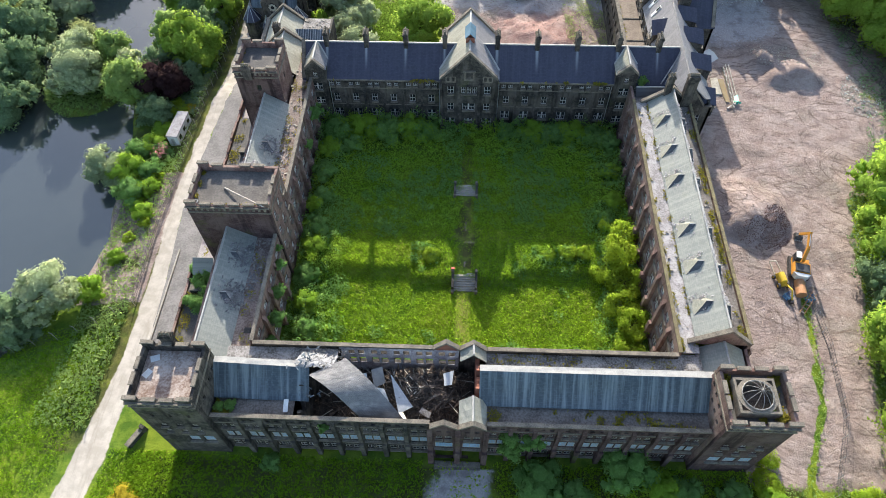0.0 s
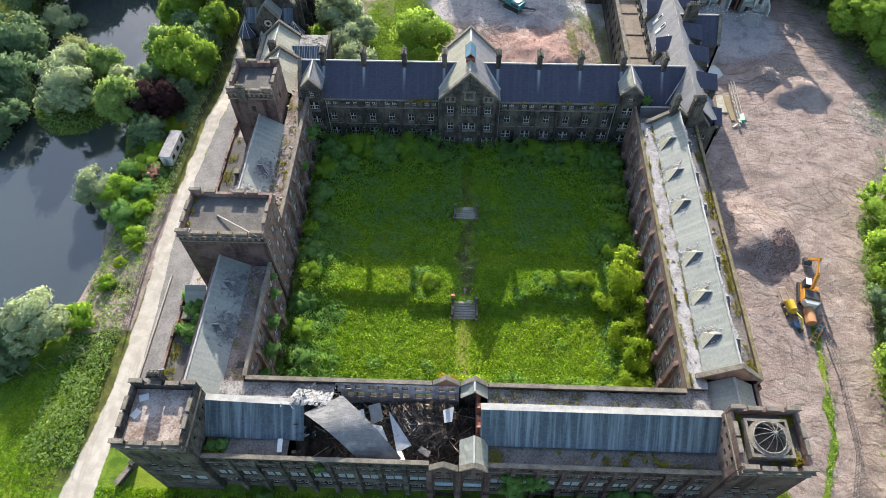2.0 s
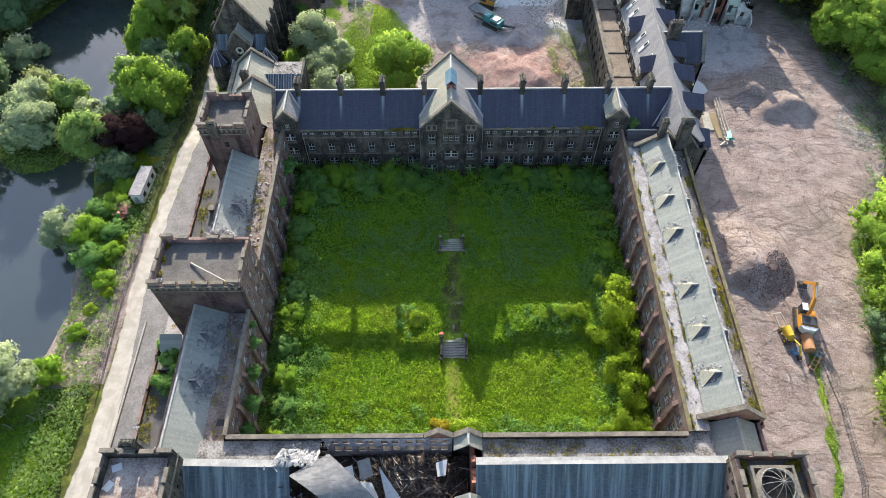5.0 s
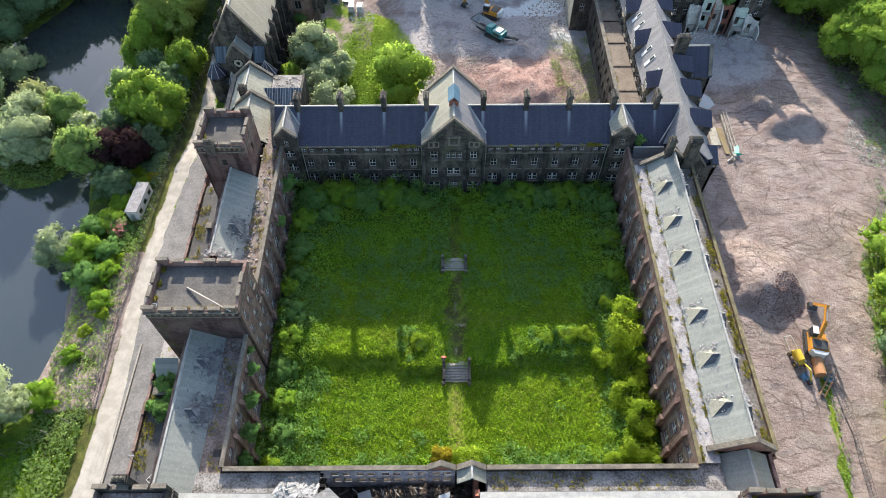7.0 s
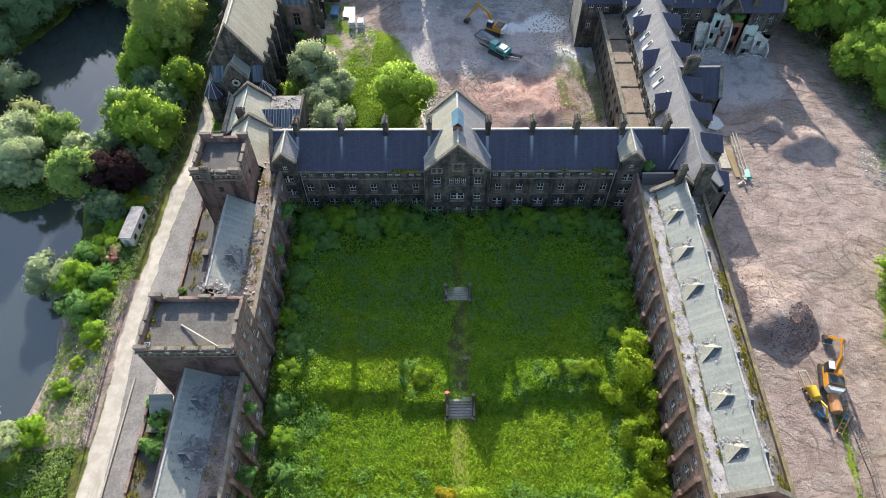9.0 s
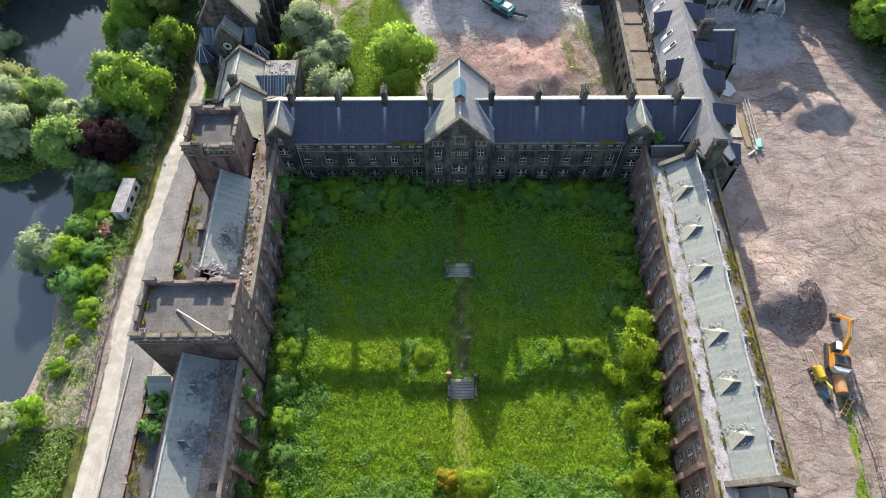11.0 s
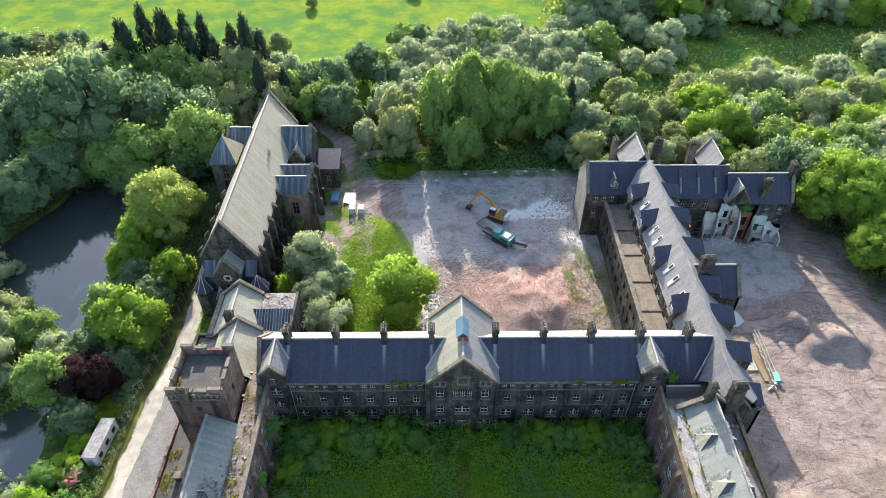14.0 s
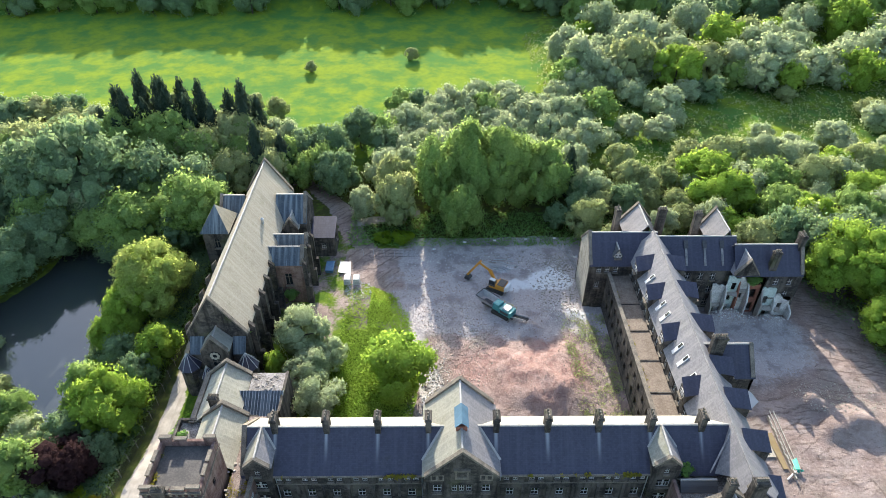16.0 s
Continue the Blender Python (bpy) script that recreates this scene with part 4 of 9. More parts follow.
def tower(name, label, x0, x1, y0, y1, zt, roof_z, windows, material, deck, missing=(), z0=-1.2, south=None):
    """A square battlemented tower. windows: by face, lists of openings."""
    t = thing(name, label, "tower", "college towers")
    for face, at, a, b in (("s", y0, x0, x1), ("n", y1, x0, x1), ("w", x0, y0 + 0.5, y1 - 0.5), ("e", x1, y0 + 0.5, y1 - 0.5)):
        # the south wall can take a stone that carries its shade as colour
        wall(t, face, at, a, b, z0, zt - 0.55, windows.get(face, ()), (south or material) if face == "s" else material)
        ledge(t, face, at, a - 0.1, b + 0.1, zt - 2.0, 0.22, 0.14, 0.3, name="string_course")
    battlement(t, x0, x1, y0, y1, zt - 0.55, material=material, missing=missing)
    for k in range(14 if x1 - x0 > 10 else 9):
        u = x0 + 0.6 + k * (x1 - x0 - 1.2) / (13 if x1 - x0 > 10 else 8)
        part("corbel", Mesh().box(u - 0.16, u + 0.16, y0 - 0.22, y0 + 0.1, zt - 1.35, zt - 0.85), COPING, t)
    ledge(t, "s", y0, x0 - 0.1, x1 + 0.1, zt - 0.8, 0.2, 0.28, 0.1, name="corbel_course")
    part("roof_deck", Mesh().box(x0 + 0.5, x1 - 0.5, y0 + 0.5, y1 - 0.5, roof_z - 0.3, roof_z), deck, t)
    return t


# ---- front range ----
ZB = -1.2
front = thing("front_range", "long fire-gutted stone college range with a partly collapsed slate roof", "building", "college ranges")


def front_bays(x0, x1, count):
    out, piers = [], []
    pitch = (x1 - x0) / count
    for k in range(count):
        c = x0 + (k + 0.5) * pitch
        piers.append(x0 + k * pitch)
        for s in (-0.55, 0.55):
            out += [(c + s, 10.15, 0.55, 0.6, "slit"), (c + s, 8.1, 0.75, 1.0, "stone")]
            out += [(c + s, 5.0, 1.0, 2.0, "board")]
            out += [(c + s, 1.6, 0.9, 1.7, "stone")]
    return out, piers + [x1]


for x0, x1 in ((-31.6, -4.0), (3.1, 30.7)):
    holes, piers = front_bays(x0, x1, 9)
    wall(front, "s", -27.8, x0, x1, ZB, 11.2, holes, STONE_RED_SHADED if x0 > 0 else STONE_DARK)
    for p in piers[1:-1]:
        buttress(front, "s", -27.8, p, ZB, 10.6, 0.62, 0.75, STONE_RED_SHADED if x0 > 0 else STONE_DARK)
    ledge(front, "s", -27.8, x0, x1, 11.2, 0.18, 0.08, 0.46)
    ledge(front, "s", -27.8, x0, x1, 9.25, 0.18, 0.1, 0.1, name="string_course")
holes = []
for c in (-2.25, 1.35):
    holes += [(c - 0.6, 10.2, 0.6, 0.6, "slit"), (c + 0.6, 10.2, 0.6, 0.6, "slit"), (c - 0.6, 8.0, 0.8, 1.1, "stone"), (c + 0.6, 8.0, 0.8, 1.1, "stone"),
              (c, 5.0, 2.3, 2.0, "board"), (c, 1.2, 2.4, 3.2, "")]
wall(front, "s", -28.4, -4.0, 3.1, ZB, 11.0, holes, STONE_RED_SHADED)
for u in (-4.0, -0.45, 3.1):
    buttress(front, "s", -28.4, u, ZB, 10.8, 0.75, 0.9, STONE_RED_SHADED)
for c in (-2.25, 1.35):
    gable(front, "s", -28.4, c - 1.75, c, c + 1.75, 11.0, 12.6, STONE_RED_SHADED)
    gable(front, "n", -17.2, c - 1.75, c, c + 1.75, 11.0, 12.9, STONE_RED if c > 0 else RED_BRICK)
part("entrance_steps", Mesh().box(-3.6, 2.7, -29.6, -28.9, ZB, -0.1).box(-3.6, 2.7, -30.0, -29.6, ZB, -0.3).box(-3.6, 2.7, -30.4, -30.0, ZB, -0.45), COPING, front)

north_holes = []
for k in range(9):
    c = -26.6 + k * 3.05
    for s in (-0.65, 0.65):
        style = "" if -17 < c < 0 else "small"
        north_holes += [(c + s, 10.0, 0.85, 1.1, style), (c + s, 7.6, 0.95, 1.5, "" if style == "" else "sash"), (c + s, 3.6, 1.0, 1.9, "sash")]
for k in range(8):
    c = 5.6 + k * 3.05
    for s in (-0.65, 0.65):
        north_holes += [(c + s, 10.0, 0.85, 1.1, "small"), (c + s, 7.6, 0.95, 1.5, "sash"), (c + s, 3.6, 1.0, 1.9, "sash")]
wall(front, "n", -17.2, -28.3, 28.4, ZB, 11.2, north_holes, STONE_DARK)
inner = [(u, z, w, h, "") for u, z, w, h, s in north_holes if -17 < u < -0.9 and z > 6]
wall(front, "s", -17.74, -16.6, -0.6, 4.5, 11.1, inner, PLASTER_LILAC, 0.04, "plaster_lining", "sooty lilac-white plaster round empty window openings")
ledge(front, "n", -17.2, -28.3, -4.1, 11.2, 0.2, 0.08, 0.48)
ledge(front, "n", -17.2, 3.2, 28.4, 11.2, 0.2, 0.08, 0.48)

# intact roofs either side of the burnt part
for x0, x1, ym, zr, dip, sd in ((2.1, 31.5, -21.9, 14.3, 0.0, 1), (-32.0, -19.6, -21.75, 14.2, 0.9, 2)):
    sagged(front, (x0, -25.2, 11.0), (x1, -25.2, 11.0 - dip * 0.5), (x1, ym, zr - dip), (x0, ym, zr), SLATE_FRONT, 0.25, 5, 16, seed=sd)
    sagged(front, (x1, -20.0, 10.6), (x0, -20.0, 10.6), (x0, ym + 0.75, zr - 0.06), (x1, ym + 0.75, zr - dip - 0.06), SLATE_DARK_Y, 0.1, 3, 10, seed=sd + 2)
    sagged(front, (x0, ym, zr + 0.04), (x1, ym, zr - dip + 0.04), (x1, ym + 0.85, zr - dip), (x0, ym + 0.85, zr), LEAD_RIDGE, 0.12, 2, 16, 0.1, seed=sd + 4, name="ridge_flat")
for x0, x1 in ((3.1, 31.0), (-31.6, -21.4)):
    part("gutter_flat", Mesh().box(x0, x1, -27.3, -25.0, 10.3, 10.55), FLAT_BROWN, front)
for x0, x1 in ((3.1, 31.4), (-31.6, -16.8)):
    part("gutter_flat", Mesh().box(x0, x1, -20.2, -17.7, 10.3, 10.6), LEAD_FLAT, front)
for c, x0, x1 in ((1.35, -0.4, 3.1),):
    roof_y(front, -28.0, -24.6, x0, c, x1, 11.0, 12.9, SLATE_GREEN, SLATE_PALE_Y, True, seed=3)
    roof_y(front, -19.2, -17.5, x0, c, x1, 11.0, 13.1, SLATE_GREEN, SLATE_PALE_Y, True, seed=4)
# broken cross walls at the ends of the burnt part
for x, mat in ((1.9, RED_BRICK), (-20.6, STONE_DARK)):
    rng = random.Random(int(x * 10))
    line = [(-17.7, ZB), (-27.2, ZB)]
    for k in range(25):
        y = -27.2 + k * 0.395
        line.append((y, 10.8 - abs(rng.gauss(0, 1.1)) + (1.5 if -24 < y < -20 else 0)))
    m = Mesh().loft([(x - 0.25, v, z) for v, z in line], [(x + 0.3, v, z) for v, z in line])
    part("broken_cross_wall", m, mat, front)
part("cellar_floor", Mesh().box(-31.0, 2.0, -27.3, -17.7, 3.6, 4.0), CHAR, front, "charred floor under the lost roof")
part("upper_floor", Mesh().box(3.0, 30.9, -27.3, -17.7, 9.4, 9.7), CHAR, front)
# the fallen length of roof
m = Mesh()
for k in range(13):
    s = k / 12
    a = Vector((-19.6, -22.6, 13.0)).lerp(Vector((-12.8, -27.0, 9.8)), s)
    b = Vector((-15.2, -20.0, 12.7)).lerp(Vector((-7.4, -26.7, 9.2)), s)
    lift = Vector((0.0, 0.0, 1.5 * math.sin(math.pi * min(1, s * 0.95))))
    m.v += [tuple(p) for p in (a + lift, b + lift, b + lift - Vector((0, 0, 0.16)), a + lift - Vector((0, 0, 0.16)))]
m.f = [(4 * k + i, 4 * k + (i + 1) % 4, 4 * k + 4 + (i + 1) % 4, 4 * k + 4 + i) for k in range(12) for i in range(4)] + [(3, 2, 1, 0), (48, 49, 50, 51)]
part("fallen_roof", m, FALLEN_SLATE, front, "long bowed sheet of slate roof fallen across the void")

# white underside of the torn roof, bent up where it broke
m, cols = Mesh(), 30
rt = random.Random(5)
for j in range(11):
    for i in range(cols + 1):
        u, v = i / cols, j / 10
        m.v.append((-21.6 + 4.6 * u + 0.8 * v, -21.6 + 2.2 * v + 0.1 * rt.uniform(-1, 1), 13.75 - 0.9 * u - 0.8 * v * v + 0.13 * noise.noise((u * 9, v * 5, 3)) + 0.035 * rt.uniform(-1, 1) * (0.3 + u)))
m.f = [(j * (cols + 1) + i, j * (cols + 1) + i + 1, (j + 1) * (cols + 1) + i + 1, (j + 1) * (cols + 1) + i) for j in range(10) for i in range(cols) if rt.random() > 0.7 * (i / cols) ** 2 * abs(j - 4) / 5]
part("torn_sarking", m, TORN, front, "crumpled pale torn roof lining at the break")

# ---- corner and flank towers ----
SMALL_ROW = [(c, 10.6, 0.5, 0.8, "slit") for c in (-37.6, -35.6, -33.6)]
tower("corner_tower", "square battlemented stone tower with a silted flat roof", -39.6, -31.7, -28.6, -21.0, 18.0, 16.5,
      {"s": [(c, 13.2, 0.35, 1.0, "slit") for c in (-37.9, -35.7, -33.4)] + [(c, 9.9, 0.8, 0.9, "stone") for c in (-37.6, -35.6, -33.6)]
       + [(c, 7.8, 0.8, 0.9, "stone") for c in (-37.6, -35.6, -33.6)] + [(c, 5.0, 1.5, 1.8, "board") for c in (-35.2, -33.2)],
       "e": [(u, 14.0, 0.5, 0.9, "slit") for u in (-26.4, -24.0, -22.6)], "w": [(u, z, 0.8, 1.1, "stone") for u in (-26, -23.4) for z in (6, 10)]},
      STONE_DARK, MUD_ROOF)
fr_tower = tower("corner_tower", "square battlemented red-brown stone tower carrying a bare dome frame", 30.8, 38.7, -28.9, -21.6, 17.4, 15.9,
      {"s": [(c, 9.9, 0.8, 0.9, "stone") for c in (32.6, 34.7, 36.8)] + [(c, 7.6, 0.8, 0.9, "stone") for c in (32.6, 34.7, 36.8)]
       + [(c, 4.6, 1.6, 1.8, "board") for c in (32.8, 34.8, 36.8)], "w": [(u, z, 0.6, 0.6, "slit") for u in (-27, -25.6, -24.2, -22.8) for z in (13, 14.6)],
       "e": [(u, z, 0.8, 1.1, "stone") for u in (-26.6, -23.8) for z in (5, 9)]}, STONE_RED, FELT_DARK, south=STONE_RED_SHADED)
tower("flank_tower", "broad battlemented stone tower with a grey felt roof", -40.0, -28.1, 0.5, 8.3, 18.2, 16.9,
      {"e": [(u, z, 0.9, 1.5, "pair" if u == 4.4 else "sash") for u in (2.0, 4.4, 6.8) for z in (3.0, 7.0, 10.6, 14.2)],
       "w": [(u, z, 0.9, 1.3, "sash") for u in (2.4, 6.2) for z in (4, 8, 12)]}, STONE_RED, FELT, missing=(9, 12, 17), south=STONE_RED_SHADED)
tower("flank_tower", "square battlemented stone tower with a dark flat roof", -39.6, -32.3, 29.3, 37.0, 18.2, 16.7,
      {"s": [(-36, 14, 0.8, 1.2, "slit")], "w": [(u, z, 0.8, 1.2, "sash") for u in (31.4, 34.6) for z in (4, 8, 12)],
       "e": [(33, 14, 0.8, 1.2, "slit")]}, STONE_RED, FELT_DARK, missing=(7,), south=STONE_RED_SHADED)


# ---- wings either side of the courtyard ----
def wing_windows(y0, y1, pitch):
    out, piers, n = [], [], max(1, round((y1 - y0) / pitch))
    p = (y1 - y0) / n
    for k in range(n):
        c = y0 + (k + 0.5) * p
        piers.append(y0 + k * p)
        out += [(c, 9.2, 1.5, 1.4, "pair"), (c, 5.8, 1.7, 1.9, "pair"), (c, 2.0, 1.7, 2.0, "pair")]
    return out, piers + [y1]


DORMER = {}


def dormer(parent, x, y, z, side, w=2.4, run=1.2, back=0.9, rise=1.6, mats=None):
    """A small hipped dormer: x, z are the foot of its hip, which faces side (-1 west, +1 east); mats: sunlit slate,
    shaded slate.
    """
    # two copies of the slate: the south slope has its shade in the colour
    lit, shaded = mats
    d = new("dormer")
    d.parent = parent
    d.location = (x, y, z)
    s = side
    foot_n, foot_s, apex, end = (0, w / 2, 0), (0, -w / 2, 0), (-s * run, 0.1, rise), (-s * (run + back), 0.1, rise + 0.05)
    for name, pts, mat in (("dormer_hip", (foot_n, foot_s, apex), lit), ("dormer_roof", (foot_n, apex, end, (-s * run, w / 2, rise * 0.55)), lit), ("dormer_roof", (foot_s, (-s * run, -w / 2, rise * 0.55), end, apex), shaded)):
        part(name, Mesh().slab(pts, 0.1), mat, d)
    part("dormer_ridge", Mesh().bar(apex, end, 0.16, 0.1), LEAD_RIDGE, d)
    splinter = Mesh()
    q = random.Random(int(x * 31 + y * 17))
    for k in range(60):
        c = Vector((-s * q.uniform(-0.4, 2.2), q.gauss(w * 0.5, 0.4) if k < 34 else q.uniform(-0.7, 0.7) * w, 0))
        c.z = 0.06 + max(0.0, -s * c.x) * rise / (run + back) + (0.05 if k < 34 else 0.0)
        splinter.bar(c, c + Vector((q.uniform(-1, 1), q.uniform(-1, 1), q.uniform(-0.2, 0.25))) * 0.3, q.uniform(0.08, 0.2), 0.03)
    tagged(part("slate_debris", splinter, LEAD_PALE, d), kind="stuff")
    return d


rw = thing("right_wing", "long roofless-looking stone wing with grey-green slates and ruined dormers", "building", "college ranges")
holes, piers = wing_windows(-17.2, 30.4, 4.3)
wall(rw, "w", 28.4, -17.2, 34.5, ZB, 11.5, holes, STONE_RED)
for p in piers:
    buttress(rw, "w", 28.4, p, ZB, 10.2, 0.7, 0.9, STONE_RED)
ledge(rw, "w", 28.4, -17.2, 31.0, 11.5, 0.16, 0.06, 0.44, COPING_MOSS)
ledge(rw, "w", 28.4, -17.2, 31.0, 8.1, 0.2, 0.12, 0.1, name="string_course")
holes, piers = wing_windows(-15.6, 31.0, 4.3)
wall(rw, "e", 38.4, -15.6, 31.0, ZB, 11.3, holes, STONE_RED)
for p in piers:
    buttress(rw, "e", 38.4, p, ZB, 10.2, 0.7, 0.9, STONE_RED)
ledge(rw, "e", 38.4, -15.6, 31.0, 11.3, 0.14, 0.05, 0.43, COPING_MOSS)
roof_y(rw, -15.2, 30.6, 30.9, 34.6, 36.4, 11.4, 14.4, SLATE_GREEN, SLATE_GREEN, True, ze1=11.1, seed=11)
part("gutter_flat", Mesh().box(28.9, 31.2, -17.0, 30.6, 10.9, 11.2), LEAD_PALE, rw)
part("gutter_flat", Mesh().box(36.1, 37.9, -15.2, 30.6, 10.6, 11.0), FLAT_BROWN, rw)
gable(rw, "n", 31.0, 29.8, 34.6, 38.2, 11.0, 14.5, STONE_DARK)
gable(rw, "s", -15.6, 29.8, 34.6, 38.2, 11.0, 14.5, STONE_RED)
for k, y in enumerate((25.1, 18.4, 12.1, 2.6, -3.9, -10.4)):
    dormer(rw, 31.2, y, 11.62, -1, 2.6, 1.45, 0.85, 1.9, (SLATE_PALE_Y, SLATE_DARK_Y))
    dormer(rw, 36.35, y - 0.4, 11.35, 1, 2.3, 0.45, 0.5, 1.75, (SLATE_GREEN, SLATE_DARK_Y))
part("flat_roof", Mesh().box(28.9, 38.4, 31.3, 36.2, 9.4, 9.8), LEAD_FLAT, rw)
wall(rw, "e", 38.6, 31.0, 35.0, ZB, 10.4, (), STONE_DARK)
roof_x(rw, 29.6, 34.6, 33.4, 34.6, 35.8, 9.9, 11.2, SLATE_DARK_Y, SLATE_GREEN, True, seed=14)
# lower link to the front range
roof_y(rw, -21.6, -15.7, 31.0, 34.3, 37.4, 10.0, 12.3, SLATE_GREEN, SLATE_PALE_Y, True, seed=13)
wall(rw, "e", 38.0, -21.6, -15.7, ZB, 10.2, [(-18.6, z, 1.2, 1.6, "sash") for z in (3, 7)], STONE_RED)
part("gutter_flat", Mesh().box(28.4, 31.2, -19.0, -17.0, 10.2, 10.61), LEAD_FLAT, rw)

lw = thing("left_wing", "crumbling stone wing with slipped grey slates and weeds on its walls", "building", "college ranges")
for y0, y1, s in ((-17.2, 0.5, 21), (8.3, 36.0, 23)):
    holes, piers = wing_windows(y0, y1, 4.3)
    wall(lw, "e", -28.3, y0, y1, ZB, 11.2, holes, STONE_RED)
    for p in piers[:-1]:
        buttress(lw, "e", -28.3, p, ZB, 10.0, 0.7, 0.9, STONE_RED)
    ledge(lw, "e", -28.3, y0, y1, 11.2, 0.18, 0.08, 0.48)
    ledge(lw, "e", -28.3, y0, y1, 8.0, 0.2, 0.12, 0.1, name="string_course")
    ya, yb = (-21.0, 0.45) if y0 < 0 else (8.4, 29.2)
    roof_y(lw, ya if y0 < 0 else 12.6, yb, -37.0, -35.3, -31.4, 9.7, 13.0, SLATE_PALE_Y, SLATE_GREEN, True, ze1=10.4, seed=s)
    wall(lw, "w", -37.3, ya, yb, ZB, 9.7, [(c, z, 1.1, 1.7, "sash") for c in np.arange(ya + 2.5, yb - 1, 4.2) for z in (5.8, 8.5)], STONE_RED)
    part("gutter_flat", Mesh().box(-31.7, -28.8, ya, yb if y0 < 0 else 36.0, 9.9, 10.3), FLAT_RED, lw)
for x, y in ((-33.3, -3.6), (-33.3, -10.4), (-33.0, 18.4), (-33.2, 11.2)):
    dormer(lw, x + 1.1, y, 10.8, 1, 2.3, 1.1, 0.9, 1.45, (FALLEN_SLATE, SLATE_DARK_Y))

rl = random.Random(91)
m = Mesh()
for cx, cy, count in ((-32.3, -3.6, 190), (-32.3, -10.4, 190), (-31.2, 11.4, 60), (-32.2, 18.2, 110), (-30.9, -7.0, 40), (-30.6, 17.0, 30), (-30.8, 22.0, 30)):
    for k in range(count):
        x, y = min(-29.0, rl.gauss(cx, 0.75)), rl.gauss(cy, 1.1)
        a, w = rl.uniform(0, math.pi), rl.uniform(0.15, 0.55)
        z = 10.36 + max(0.0, -31.5 - x) * 0.7 + rl.uniform(0, 0.25)
        m.bar((x, y, z), (x + w * math.cos(a), y + w * math.sin(a), z + rl.uniform(-0.1, 0.2)), rl.uniform(0.06, 0.3), 0.04)
tagged(part("slate_debris", m, FALLEN_SLATE, lw, "heaps of fallen slate on the inner gutter"), "heaps of fallen slate on the inner gutter", kind="stuff")
part("attic_floor", Mesh().box(-36.9, -31.5, 8.4, 13.4, 7.6, 8.0), CHAR, lw, "dark attic floor open to the sky")
for k in range(9):
    y = 8.9 + k * 0.5
    for side_x, eave in ((-37.0, 9.7), (-31.4, 10.4)):
        if rl.random() < 0.72:
            f = rl.uniform(0.55, 1.0)
            top = (side_x + (-35.3 - side_x) * f, y + rl.uniform(-0.25, 0.25), eave + (13.0 - eave) * f - rl.uniform(0.0, 0.5))
            part("rafter", Mesh().bar((side_x, y, eave), top, 0.09, 0.14), rl.choice((RUST, TIMBER, CHAR)), lw)
m = Mesh()
for k in range(230):
    x, y = rl.uniform(-36.6, -31.6), rl.uniform(8.5, 13.6) if k < 170 else rl.gauss(13.0, 0.7)
    z = 8.1 + rl.uniform(0, 0.5) if y < 12.2 else 9.9 + 3.1 * (1 - abs(x + 35.0) / 3.8) + rl.uniform(0.02, 0.2)
    a, w = rl.uniform(0, math.pi), rl.uniform(0.2, 0.7)
    m.bar((x, y, z), (x + w * math.cos(a), y + w * math.sin(a), z + rl.uniform(-0.2, 0.3)), rl.uniform(0.05, 0.28), 0.03)
tagged(part("slate_debris", m, LEAD_PALE, lw, "broken pale slates at the torn roof end"), "broken pale slates at the torn roof end", kind="stuff")
# black plates on the unbroken roof imitate the darkness inside holes
for x, y, w, d in ((-30.6, 9.4, 1.3, 1.0), (-30.2, 12.2, 0.9, 1.4), (-29.6, -15.2, 1.1, 0.9)):
    part("roof_hole", Mesh().box(x - w / 2, x + w / 2, y - d / 2, y + d / 2, 10.3, 10.312), RUBBER, lw, "thin black plate standing for the dark of a hole in the flat roof")

# overgrown area behind a low wall along the track
area = thing("area_wall", "low broken stone wall beside an overgrown sunken area", "wall")
rw2 = random.Random(8)
for y0, y1 in ((-20.8, 0.4), (8.4, 44.0)):
    y = y0
    while y < y1 - 0.5:
        d = min(rw2.uniform(1.6, 3.4), y1 - y)
        part("wall_length", Mesh().box(-44.85, -44.45, y, y + d - 0.02, -1.0, rw2.uniform(0.5, 1.1)), STONE_RED, area)
        y += d
for y0, y1 in ((-20.8, 0.4), (8.4, 36.0)):
    part("area_floor", Mesh().box(-44.45, -37.3, y0, y1, -1.0, 0.25), FELT_DARK, area, "dark silted paving strewn with rubbish")
part("kerb", Mesh().box(-48.3, -48.05, -21, 5.0, -0.9, -0.12), CONCRETE, area)
lean = thing("lean_to", "small lean-to with a pale blue-grey slate roof", "outbuilding")
part("wall", Mesh().box(-43.0, -40.2, -1.4, 0.4, -1.0, 2.6), STONE_RED, lean)
part("roof", Mesh().slab([(-43.3, -1.7, 2.65), (-40.0, -1.7, 2.65), (-40.0, 0.45, 4.4), (-43.3, 0.45, 4.4)], 0.12), SLATE_GREEN, lean)
for x, y, w in ((-42.2, -3.3, 3.0), (-41.4, 26.6, 1.6), (-40.6, -2.9, 1.5)):
    v = thing("vent_box", "low dark stone vent box with black plates for its openings", "vent", "area vents", at=(x, y, 0.25))
    part("box", Mesh().box(-w / 2, w / 2, -0.5, 0.5, 0, 1.0), STONE_DARK, v)
    part("rim", Mesh().box(-w / 2 - 0.08, w / 2 + 0.08, -0.58, 0.58, 1.0, 1.15), COPING, v)
    for k in range(int(w / 0.55)):
        u = -w / 2 + 0.35 + k * 0.55
        # solid black plate on the face, coloured like the dark inside a vent
        part("opening", Mesh().box(u - 0.17, u + 0.17, -0.53, -0.49, 0.25, 0.8), RUBBER, v)

